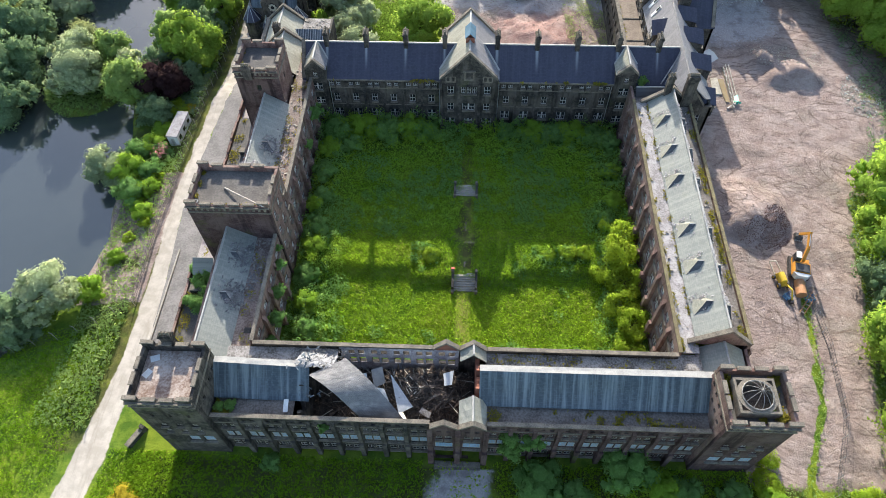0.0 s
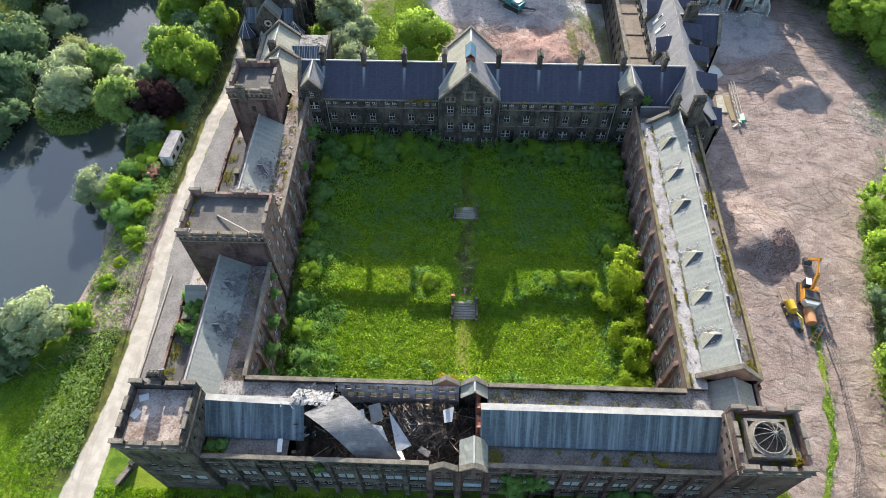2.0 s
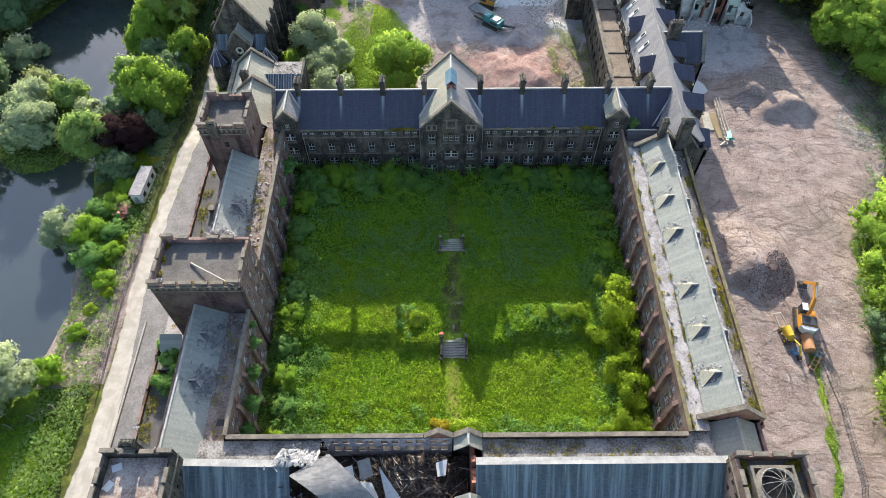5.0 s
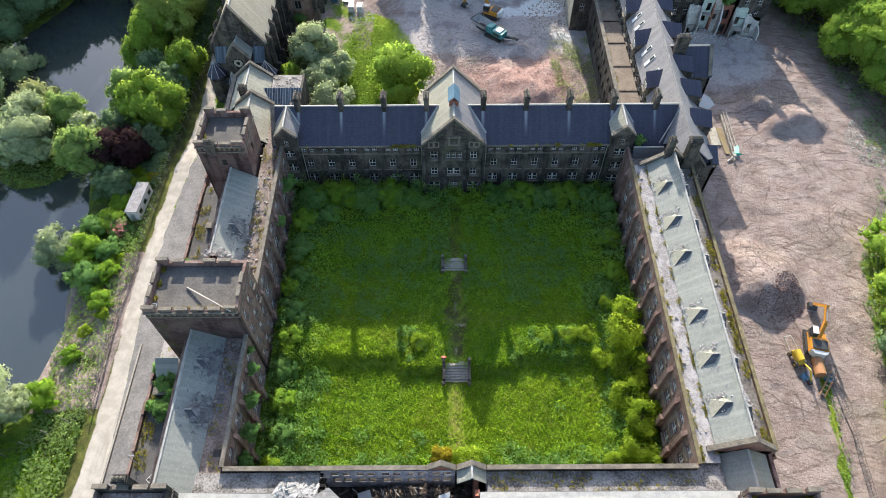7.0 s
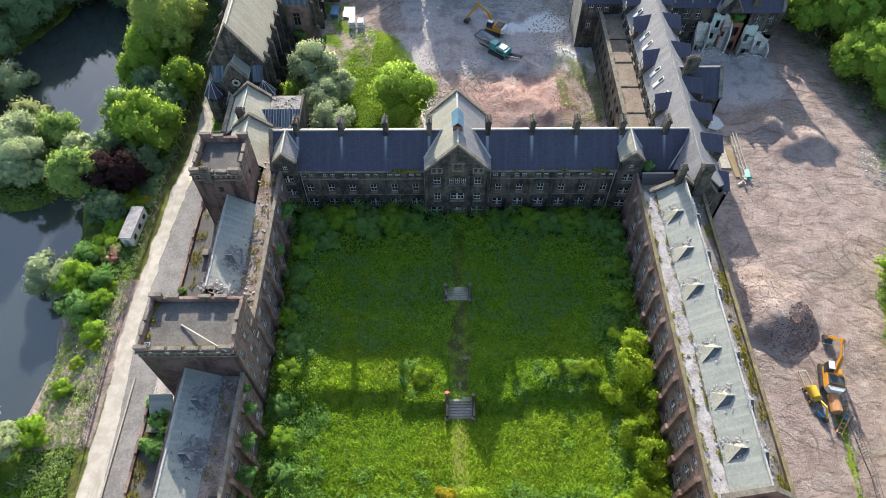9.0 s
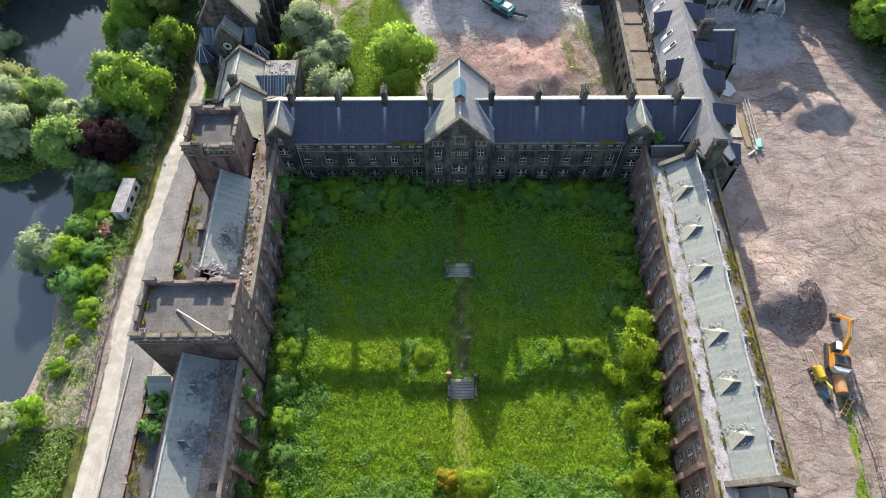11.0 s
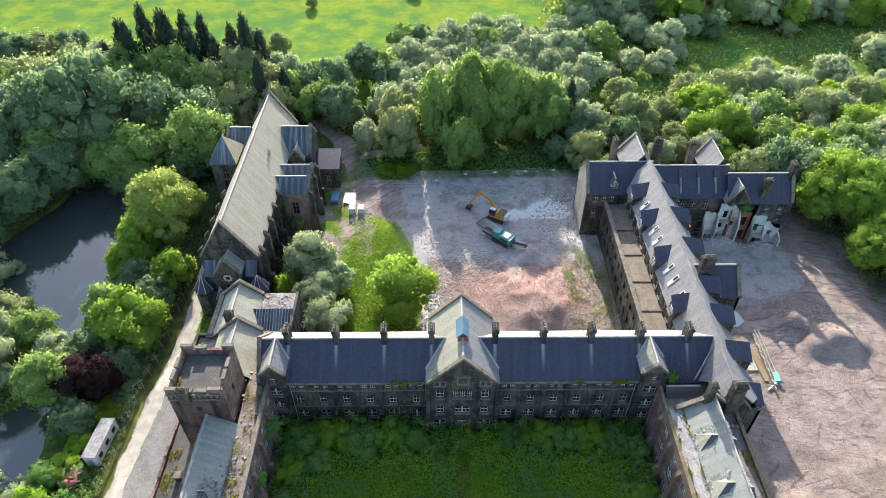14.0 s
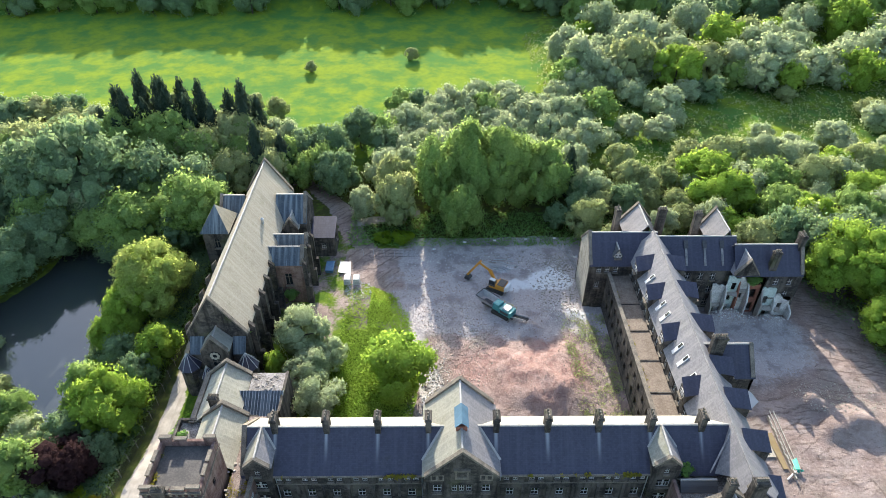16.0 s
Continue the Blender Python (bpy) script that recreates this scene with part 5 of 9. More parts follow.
# ---- back range ----
back = thing("back_range", "dark sooty stone range with blue slates and tall chimneys", "building", "college ranges")
holes = []
PITCH = 3.52
for side in (-1, 1):
    for k in range(6):
        c = side * (6.9 + k * PITCH)
        holes += [(c - 0.62, 9.5, 0.75, 0.8, "small"), (c + 0.62, 9.5, 0.75, 0.8, "small"), (c, 6.3, 1.05, 1.75, "sash"), (c, 2.6, 1.6, 1.8, "pair")]
for x0, x1 in ((-25.9, -5.1), (5.1, 26.1)):
    wall(back, "s", 36.0, x0, x1, ZB, 10.4, [o for o in holes if x0 < o[0] < x1], STONE_DARK)
    ledge(back, "s", 36.0, x0, x1, 10.4, 0.2, 0.3, 0.5, name="eaves_course")
    ledge(back, "s", 36.0, x0, x1, 8.5, 0.16, 0.1, 0.1, name="string_course")
    ledge(back, "s", 36.0, x0, x1, 4.6, 0.16, 0.1, 0.1, name="string_course")
    for k in range(7):
        u = math.copysign(5.15 + k * PITCH, x0 + x1)
        if k not in (0, 6):
            buttress(back, "s", 36.0, u, ZB, 8.4, 0.5, 0.55)
wall(back, "n", 45.6, -30, 34.0, ZB - 1, 10.4, [(x, z, 1.0, 1.7, "sash") for x in np.arange(-27, 33, 3.5) if abs(x) > 6 for z in (2.6, 6.3)], STONE_DARK)
# dark south and pale north slates paint in which slope the sun reaches
roof_x(back, -30.2, -2.3, 35.7, 40.8, 45.9, 10.4, 15.0, SLATE_RUN_W, SLATE_SUNLIT_X, True, seed=31)
roof_x(back, 2.3, 37.3, 35.7, 40.8, 45.9, 10.4, 15.0, SLATE_RUN_E, SLATE_SUNLIT_X, True, seed=33)
gable(back, "w", -30.2, 36.0, 40.8, 45.6, 10.4, 15.0, STONE_DARK)
for x in (-25.75, -18.6, -11.5, -4.5, 4.9, 12.0, 19.07, 26.3, 33.4):
    chimney(back, x, 40.9, 14.0, 17.3, 0.8, 1.7, 3)
# gabled bays at the ends
for x0, x1 in ((-29.4, -25.8), (26.0, 29.7)):
    c = (x0 + x1) / 2
    wall(back, "s", 35.4, x0, x1, ZB, 13.0, [(c, z, 1.8, 1.7, "pair") for z in (2.6, 5.9, 9.2)] + [(c, 12.0, 0.7, 1.1, "sash")], STONE_DARK)
    for f, u in (("w", x0), ("e", x1)):
        wall(back, f, u, 35.86, 37.6, ZB, 12.9, (), STONE_DARK, 0.4)
    gable(back, "s", 35.4, x0, c, x1, 13.0, 14.9, STONE_DARK, True, 0.4)
    roof_y(back, 35.6, 40.6, x0 - 0.2, c, x1 + 0.2, 12.9, 15.2, SLATE_PALE_Y, SLATE_BROWN, True, seed=35, cap=LEAD_RIDGE)
# central gabled bay
wall(back, "s", 34.4, -5.1, 5.1, ZB, 12.2, [(c, z, 1.1, 1.7, "sash") for c in (-3.3, 3.3) for z in (9.8, 5.9)] + [(c, 2.2, 1.9, 1.8, "pair") for c in (-3.4, 3.4)]
     + [(c, 9.8, 0.7, 1.5, "sash") for c in (-1.0, 0.0, 1.0)] + [(0, 5.9, 2.2, 1.6, "pair"), (0, 2.6, 1.4, 0.9, "pair"), (0, 0.3, 1.5, 2.4, "")], STONE_DARK)
for f, u in (("w", -5.1), ("e", 5.1)):
    wall(back, f, u, 34.9, 36.4, ZB, 12.2, (), STONE_DARK, 0.4)
gable(back, "s", 34.4, -5.1, 0.0, 5.1, 12.2, 17.8, STONE_DARK)
gable(back, "n", 47.2, -5.1, 0.0, 5.1, 12.2, 17.6, STONE_DARK)
wall(back, "n", 47.2, -5.1, 5.1, ZB - 1, 12.2, [(c, z, 1.1, 1.7, "sash") for c in (-3, 0, 3) for z in (3, 7)], STONE_DARK)
roof_y(back, 34.8, 46.8, -5.4, 0.0, 5.4, 11.9, 17.6, SLATE_PALE_Y, SLATE_BROWN, True, seed=37)
for c in (-3.3, 3.3):
    wall(back, "s", 34.36, c - 0.9, c + 0.9, 11.6, 12.9, [(c - 0.45, 12.3, 0.5, 0.9, ""), (c + 0.45, 12.3, 0.5, 0.9, "")], COPING, 0.05, "blind_arcade")
part("niche", Mesh().box(-0.9, 0.9, 34.2, 34.5, 12.2, 12.5).box(-0.9, -0.65, 34.2, 34.5, 12.5, 14.0).box(0.65, 0.9, 34.2, 34.5, 12.5, 14.0).box(-1.1, 1.1, 34.1, 34.5, 14.0, 14.3), COPING, back)
for u in (-5.0, -1.9, 1.9, 5.0):
    buttress(back, "s", 34.4, u, ZB, 11.6 if abs(u) > 3 else 4.4, 0.55, 0.6)
part("roof_lantern", Mesh().box(-0.75, 0.75, 38.4, 41.4, 17.0, 18.0), RED_BRICK, back)
part("lantern_glazing", Mesh().slab([(-0.95, 38.2, 18.0), (0.0, 38.2, 19.0), (0.0, 41.6, 19.0), (-0.95, 41.6, 18.0)], 0.05).slab([(0.95, 38.2, 18.0), (0.95, 41.6, 18.0), (0.0, 41.6, 19.0), (0.0, 38.2, 19.0)], 0.05), PANE_BLUE, back, "blue-tinted skylight glazing")

for sx in (-1, 1):
    part("lead_valley", Mesh().bar((sx * 5.4, 37.36, 11.98), (sx * 2.46, 40.8, 15.08), 0.34, 0.06), LEAD_RIDGE, back)
for c in (-27.6, 27.85):
    for sx in (-1, 1):
        part("lead_valley", Mesh().bar((c + sx * 2.0, 38.55, 13.02), (c + sx * 0.1, 40.75, 15.12), 0.26, 0.06), LEAD_RIDGE, back)
for u in (-25.5, 25.7, -5.4, 5.4):
    part("downpipe", Mesh().tube((u, 35.86, -0.6), (u, 35.86, 10.4), 0.07, 0.07, 8), METAL, back)

# ---- long range behind, east of the demolition yard ----
ZY = -2.6
side = thing("side_range", "long stone range with grey-brown slates, dark dormers and skylights", "building", "college ranges")
sagged(side, (34.4, 86.0, 9.8), (34.4, 36.6, 9.8), (37.5, 36.6, 15.2), (38.7, 86.0, 15.2), SLATE_BROWN, 0.2, 4, 26, seed=41)
sagged(side, (42.9, 33.4, 9.8), (43.7, 86.0, 9.8), (38.7, 86.0, 15.2), (37.5, 33.4, 15.2), SLATE_BROWN, 0.2, 4, 26, seed=46)
slope(side, [(34.4, 36.6, 9.8), (35.1, 35.6, 11.0), (35.9, 34.3, 12.4), (36.3, 31.3, 13.1), (37.5, 31.3, 15.2), (37.5, 36.6, 15.2)], SLATE_BROWN)
slope(side, [(42.9, 33.4, 9.8), (41.0, 31.3, 11.7), (37.5, 31.3, 15.2), (37.5, 33.4, 15.2)], SLATE_BROWN)
part("ridge_cap", Mesh().bar((37.5, 31.3, 15.22), (38.7, 86.0, 15.22), 0.22, 0.14), FALLEN_SLATE, side)
part("lead_valley", Mesh().bar((34.2, 35.95, 10.75), (37.45, 39.9, 14.9), 0.22, 0.06), LEAD_PALE, side)
wall(side, "w", 34.7, 46.0, 83.0, ZY, 9.6, [(y, z, 1.0, 1.6, "sash") for y in np.arange(48, 82, 2.6) for z in (8.2,)], STONE_DARK)
wall(side, "e", 42.7, 31.4, 83.0, ZY, 9.6, [(y, z, 1.0, 1.7, "sash") for y in np.arange(34, 82, 3.2) for z in (1.5, 4.6, 7.7)], STONE_DARK)
gable(side, "s", 31.4, 34.9, 37.5, 41.2, 9.8, 14.9, STONE_DARK)
wall(side, "s", 31.4, 34.9, 42.7, ZY, 9.8, [(40.6, 7, 1.2, 1.8, "sash")], STONE_DARK)
part("corridor_roof", Mesh().box(30.6, 34.6, 46.0, 82.5, 6.4, 6.8), SILT, side)
wall(side, "w", 30.2, 46.0, 82.5, ZY, 7.5, [(y, z, 1.0, 1.5, "") for y in np.arange(48, 81, 2.6) for z in (1.4, 4.9)], STONE_DARK)
ledge(side, "w", 30.2, 46.0, 82.5, 7.5, 0.2, 0.12, 0.6)
for y in np.arange(53, 80, 7.0):
    part("roof_joint", Mesh().box(30.8, 34.6, y, y + 0.25, 6.8, 6.92), STONE_DARK, side)


def box_dormer(parent, x, y, side_sign, w=2.3, length=2.7, z=10.6, h=1.8):
    s = side_sign
    x0, x1 = sorted((x, x + s * length))
    part("dormer_cheek", Mesh().box(x0, x1, y - w / 2, y + w / 2, z - 1.4, z + h - 0.3), STONE_DARK, parent)
    part("dormer_roof", Mesh().slab([(x - s * 0.9, y - w / 2 - 0.2, z + h + 0.4), (x + s * length + s * 0.2, y - w / 2 - 0.2, z + h - 0.5), (x + s * length + s * 0.2, y + w / 2 + 0.2, z + h + 0.9), (x - s * 0.9, y + w / 2 + 0.2, z + h + 1.6)], 0.14), SLATE_BLUE, parent)
    window(parent, "w" if s < 0 else "e", x + s * (length + 0.25), y, z + 0.7, w * 0.6, 1.1, "pair")


for y in (49.5, 61.0, 71.0, 79.0):
    box_dormer(side, 37.0, y, -1)
for y in (39.6, 47.0, 53.5, 63.0, 71.5, 79.0):
    box_dormer(side, 40.4, y, 1)
for y in (51.5, 55.2, 58.0, 65.5, 68.2, 75.5):
    pitch = 5.4 / (3.1 + 1.2 * (y - 36.6) / 49.4)

    def on_roof(x, up):
        return 9.8 + pitch * (x - 34.4) + up

    part("skylight", Mesh().slab([(x, y + d, on_roof(x, 0.26)) for x, d in ((35.1, -0.36), (36.5, -0.36), (36.5, 0.36), (35.1, 0.36))], 0.2), WHITE, side, "white-framed skylight")
    part("skylight_pane", Mesh().slab([(x, y + d, on_roof(x, 0.31)) for x, d in ((35.85, -0.23), (36.4, -0.23), (36.4, 0.23), (35.85, 0.23))], 0.05), PANE, side)
for y, e in ((57.5, 47.5),):
    roof_x(side, 39.0, 47.6, y - 4.0, y, y + 4.0, 9.6, 13.6, SLATE_BLUE, SLATE_BROWN, True, seed=47)
    gable(side, "e", 47.4, y - 3.8, y, y + 3.8, 9.6, 13.4, STONE_DARK)
    wall(side, "e", 47.4, y - 3.8, y + 3.8, ZY, 9.6, [(y + s, z, 1.1, 1.7, "sash") for s in (-1.6, 1.6) for z in (1.5, 4.6, 7.7)], STONE_DARK)
    wall(side, "s", y - 3.8, 43.7, 47.4, ZY, 9.6, [(45.5, 6.0, 1.0, 1.7, "sash")], STONE_DARK)
chimney(side, 41.0, 56.0, 12.5, 16.8, 2.2, 0.9, 5)
chimney(side, 33.65, 30.5, 9.8, 17.4, 1.0, 0.9, 2)
chimney(side, 37.25, 30.5, 9.8, 17.4, 1.75, 1.1, 5)
box_dormer(side, 41.0, 34.2, 1, 2.6, 2.8, 7.6, 1.8)

# ---- far cross range ----
far = thing("far_range", "half-demolished stone cross range with dark blue slates", "building", "college ranges")
for x0, x1, y0, ym, y1, ze, zr, s in ((26.4, 40.0, 82.6, 87.2, 91.8, 9.2, 14.0, 51), (39.0, 55.0, 81.2, 85.8, 90.4, 9.2, 14.0, 53), (54.0, 67.0, 79.6, 83.6, 87.6, 9.0, 13.6, 55)):
    # the shaded south slope is coloured darker than the north one
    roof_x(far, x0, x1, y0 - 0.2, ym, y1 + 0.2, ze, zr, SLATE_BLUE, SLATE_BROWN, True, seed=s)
    wall(far, "n", y1, x0, x1, ZY, ze, (), STONE_DARK)
wall(far, "s", 82.6, 26.4, 34.7, ZY, 9.2, [(28.4, 8.2, 0.9, 1.3, "sash"), (30.0, 8.2, 0.9, 1.3, "sash"), (31.6, 8.2, 0.9, 1.3, "sash"), (28.4, 4.4, 0.9, 1.5, "sash"), (31.6, 4.4, 0.9, 1.5, "sash")], STONE_DARK)
wall(far, "w", 26.403, 83.05, 91.35, ZY, 9.2, (), STONE_PALE)
gable(far, "w", 26.4, 82.6, 87.2, 91.8, 9.2, 14.2, STONE_PALE)
wall(far, "s", 81.2, 43.7, 54.6, ZY, 9.2, [(c, z, 1.0, 1.6, "sash") for c in (45.6, 48.0, 50.4) for z in (1.0, 4.4, 7.6)], STONE_DARK)
wall(far, "s", 79.6, 60.5, 67.0, ZY, 9.0, [(c, z, 1.0, 1.6, "sash") for c in (62.2, 64.8) for z in (4.4, 7.4)], STONE_DARK)
wall(far, "e", 66.997, 80.05, 87.15, ZY, 9.0, (), STONE_DARK)
gable(far, "e", 67.0, 79.6, 83.6, 87.6, 9.0, 14.4, STONE_DARK)
for c, y, w in ((37.9, 92.4, 3.4), (53.3, 90.6, 2.6)):
    roof_y(far, y - 5, y + 3, c - w, c, c + w, 11.0, 15.4, SLATE_BROWN, SLATE_DARK_Y, True, seed=57)
    gable(far, "n", y + 3, c - w, c, c + w, 11.0, 15.4, STONE_DARK)
    wall(far, "n", y + 3, c - w, c + w, ZY, 11.0, (), STONE_DARK)
gable(far, "s", 79.4, 53.6, 56.0, 58.4, 9.2, 12.8, STONE_DARK)
roof_y(far, 79.5, 84.5, 53.4, 56.0, 58.6, 9.2, 12.9, SLATE_BROWN, SLATE_DARK_Y, True, seed=58)
for x in (45.0, 48.6, 52.0):
    part("roof_strip", Mesh().slab([(x - 0.22, 81.6, 9.98), (x + 0.22, 81.6, 9.98), (x + 0.22, 84.5, 12.88), (x - 0.22, 84.5, 12.88)], 0.05), FALLEN_SLATE, far)
    part("roof_vent", Mesh().slab([(x - 0.4, 83.9, 12.45), (x + 0.4, 83.9, 12.45), (x + 0.4, 85.0, 13.55), (x - 0.4, 85.0, 13.55)], 0.12), DARK_METAL, far)
gable(far, "s", 83.6, 31.0, 31.9, 32.8, 10.6, 12.4, TIMBER, False, 0.2)
roof_y(far, 83.5, 86.0, 30.8, 31.9, 33.0, 10.7, 12.5, SLATE_DARK_Y, SLATE_DARK_Y, True, seed=59)
window(far, "s", 83.35, 31.9, 10.9, 1.2, 0.9, "pair")
chimney(far, 33.0, 92.0, 10, 16.4, 1.0, 1.6, 2)
chimney(far, 41.6, 91.2, 10, 16.8, 1.6, 1.0, 3)
chimney(far, 48.6, 90.4, 10, 16.4, 1.4, 1.0, 3)
chimney(far, 61.0, 80.6, 8, 14.2, 1.4, 1.0, 3)
chimney(far, 66.6, 83.6, 12, 16.0, 1.0, 1.8, 3)

# ---- buildings between the flank tower and the chapel ----
link = thing("link_building", "low stone link with pale mossy slates and a timber-slatted lean-to", "building", "college ranges")
roof_y(link, 37.1, 46.2, -38.4, -34.9, -31.4, 10.2, 13.0, SLATE_PALE_Y, SLATE_PALE_Y, True, seed=71)
gable(link, "n", 46.6, -38.4, -34.9, -31.4, 10.2, 13.3, STONE_DARK)
wall(link, "n", 46.6, -38.4, -30.2, ZY, 10.2, (), STONE_DARK)
wall(link, "w", -38.4, 37.0, 46.6, ZY, 10.2, [(40, 7, 1.1, 1.7, "sash"), (43.5, 7, 1.1, 1.7, "sash")], STONE_DARK)
wall(link, "e", -28.3, 36.0, 46.6, ZB, 10.6, (), STONE_DARK)
part("gutter_flat", Mesh().box(-31.6, -28.8, 36.0, 46.2, 9.9, 10.3), FLAT_RED, link)
roof_y(link, 46.8, 56.4, -40.6, -37.2, -33.6, 8.0, 11.0, SLATE_PALE_Y, SLATE_PALE_Y, True, seed=73)
gable(link, "n", 56.6, -40.8, -37.2, -33.6, 8.0, 11.3, STONE_DARK)
wall(link, "n", 56.6, -40.8, -28.0, ZY, 8.0, (), STONE_DARK)
wall(link, "w", -40.8, 46.6, 56.6, ZY, 8.2, [(y, 5, 1.1, 1.7, "sash") for y in (49, 52, 54.8)], STONE_DARK)
ledge(link, "w", -40.8, 46.6, 56.6, 8.2, 0.3, 0.3, 0.5)
wall(link, "s", 46.9, -42.6, -38.6, ZY, 8.6, (), STONE_DARK)
part("flat_roof", Mesh().box(-42.6, -38.4, 42.0, 46.9, 7.6, 8.0), LEAD_FLAT, link)
wall(link, "w", -42.6, 42.0, 46.9, ZY, 8.8, (), STONE_DARK)
wall(link, "s", 42.0, -42.6, -38.4, ZY, 8.8, (), STONE_DARK)
part("lean_to_roof", Mesh().slab([(-34.6, 48.6, 6.9), (-27.7, 48.6, 6.9), (-27.7, 52.3, 8.9), (-34.6, 52.3, 8.9)], 0.2), SLATE_FRONT, link, "timber-slatted blue-grey lean-to roof")
for k in range(15):
    x = -34.4 + k * 0.48
    part("batten", Mesh().bar((x, 48.6, 6.98), (x, 52.3, 8.98), 0.08, 0.08), METAL, link)
part("flat_roof", Mesh().box(-33.4, -28.0, 52.4, 56.4, 8.0, 8.4), LEAD_FLAT, link)
wall(link, "e", -27.6, 48.5, 56.6, ZY, 8.6, [(50.5, 3, 1.1, 1.7, "sash"), (54, 3, 1.1, 1.7, "sash")], STONE_DARK)
wall(link, "s", 48.5, -33.4, -27.6, ZY, 6.7, [(-31, 3, 1.1, 1.7, "sash")], STONE_DARK)
chimney(link, -36.6, 47.4, 8, 13.6, 1.3, 0.9, 3)

# ---- chapel ----
chapel = thing("chapel", "tall stone chapel with a steep pale slate roof and side chapels", "chapel")
roof_y(chapel, 65.2, 110.0, -46.6, -41.3, -36.0, 9.0, 17.2, SLATE_CHAPEL, SLATE_CHAPEL, True, seed=61)
wall(chapel, "w", -46.4, 64.6, 110.0, ZY, 9.2, [(y, 5.5, 1.6, 4.4, "arch") for y in np.arange(69, 90, 5)], STONE_RED)
wall(chapel, "e", -36.2, 64.6, 110.0, ZY, 9.2, [(y, 5.8, 1.6, 4.4, "arch") for y in np.arange(68.5, 86, 4.2)], STONE_DARK)
for y in np.arange(66.4, 86, 4.2):
    buttress(chapel, "e", -36.2, y, ZY, 10.4, 0.8, 1.7)
    buttress(chapel, "w", -46.4, y, ZY, 10.4, 0.8, 1.7)
for f, at in (("s", 64.4), ("n", 110.2)):
    wall(chapel, f, at, -46.4, -36.2, ZY, 9.2, [(-41.3, 6.4, 2.2, 2.8, "arch")] if f == "s" else (), STONE_DARK)
    gable(chapel, f, at, -46.6, -41.3, -36.0, 9.2, 17.5, STONE_DARK)

# west front
wall(chapel, "s", 61.0, -43.4, -38.8, ZY, 8.4, [(-41.1, 5.6, 1.6, 1.6, "arch")], STONE_DARK)
gable(chapel, "s", 61.0, -43.4, -41.1, -38.8, 8.4, 11.6, STONE_DARK)
roof_y(chapel, 61.3, 65.0, -43.6, -41.1, -38.6, 8.3, 11.3, SLATE_PALE_Y, SLATE_GREEN, True, seed=63)
for f, u in (("w", -43.4), ("e", -38.8)):
    wall(chapel, f, u, 61.5, 64.4, ZY, 8.4, (), STONE_DARK)
part("rose_window", Mesh().tube((-41.1, 60.9, 7.6), (-41.1, 61.05, 7.6), 0.95, 0.95, 20), PANE, chapel)
for k in range(8):
    a = k * math.tau / 8
    part("tracery", Mesh().tube((-41.1 + 0.62 * math.cos(a), 60.82, 7.6 + 0.62 * math.sin(a)), (-41.1 + 0.62 * math.cos(a), 60.9, 7.6 + 0.62 * math.sin(a)), 0.26, 0.26, 10), STONE_PALE, chapel)
for x0, x1 in ((-46.0, -43.6), (-38.6, -36.4)):
    part("lean_to_roof", Mesh().slab([(x0, 62.2, 6.6), (x1, 62.2, 6.6), (x1, 64.3, 8.9), (x0, 64.3, 8.9)], 0.16), SLATE_FRONT, chapel)
    wall(chapel, "s", 62.3, x0, x1, ZY, 6.5, (), STONE_DARK)


def turret(x, y, r, top, tip, n_sides=8):
    """A polygonal turret with a pointed slate cap and hips."""
    t = new("turret")
    t.parent = chapel
    ring = [(math.cos((k + 0.5) * math.tau / n_sides), math.sin((k + 0.5) * math.tau / n_sides)) for k in range(n_sides)]
    part("turret_wall", Mesh().loft([(x + r * c, y + r * s, ZY) for c, s in ring], [(x + r * c, y + r * s, top) for c, s in ring]), STONE_DARK, t)
    m = Mesh()
    for k in range(n_sides):
        (c, s), (e, f) = ring[k], ring[(k + 1) % n_sides]
        m.face((x + 1.15 * r * c, y + 1.15 * r * s, top), (x + 1.15 * r * e, y + 1.15 * r * f, top), (x, y, tip))
    m.face(*[(x + 1.15 * r * c, y + 1.15 * r * s, top) for c, s in ring])
    part("turret_roof", m, SLATE_BLUE, t)
    for c, s in ring:
        part("lead_hip", Mesh().bar((x + 1.15 * r * c, y + 1.15 * r * s, top + 0.03), (x, y, tip + 0.03), 0.1), METAL, t)


turret(-46.2, 61.6, 1.7, 4.6, 7.6)
turret(-36.2, 61.6, 1.7, 4.6, 7.6)
turret(-42.6, 59.8, 1.05, 3.6, 6.4)
turret(-39.6, 59.8, 1.05, 3.6, 6.4)
part("apse_wall", Mesh().box(-44.6, -37.6, 59.9, 61.6, ZY, 3.6), STONE_DARK, chapel)
# bell turret on the north-west side
for f, at, a, b in (("s", 92.3, -51.6, -46.4), ("n", 99.0, -51.6, -46.4), ("w", -51.6, 92.8, 98.5)):
    wall(chapel, f, at, a, b, ZY, 10.4, [((a + b) / 2, 7.6, 1.2, 2.2, "arch")], STONE_DARK)
apex = (-49.0, 95.7, 15.2)
# south face darkest, the others pale: shade and sun as slate colours
for p, q, mat in (((-52.0, 91.9), (-46.0, 91.9), SLATE_FRONT), ((-46.0, 91.9), (-46.0, 99.4), SLATE_PALE_Y), ((-46.0, 99.4), (-52.0, 99.4), SLATE_SUNLIT_X), ((-52.0, 99.4), (-52.0, 91.9), SLATE_PALE_Y)):
    slope(chapel, [(*p, 10.4), (*q, 10.4), apex], mat)
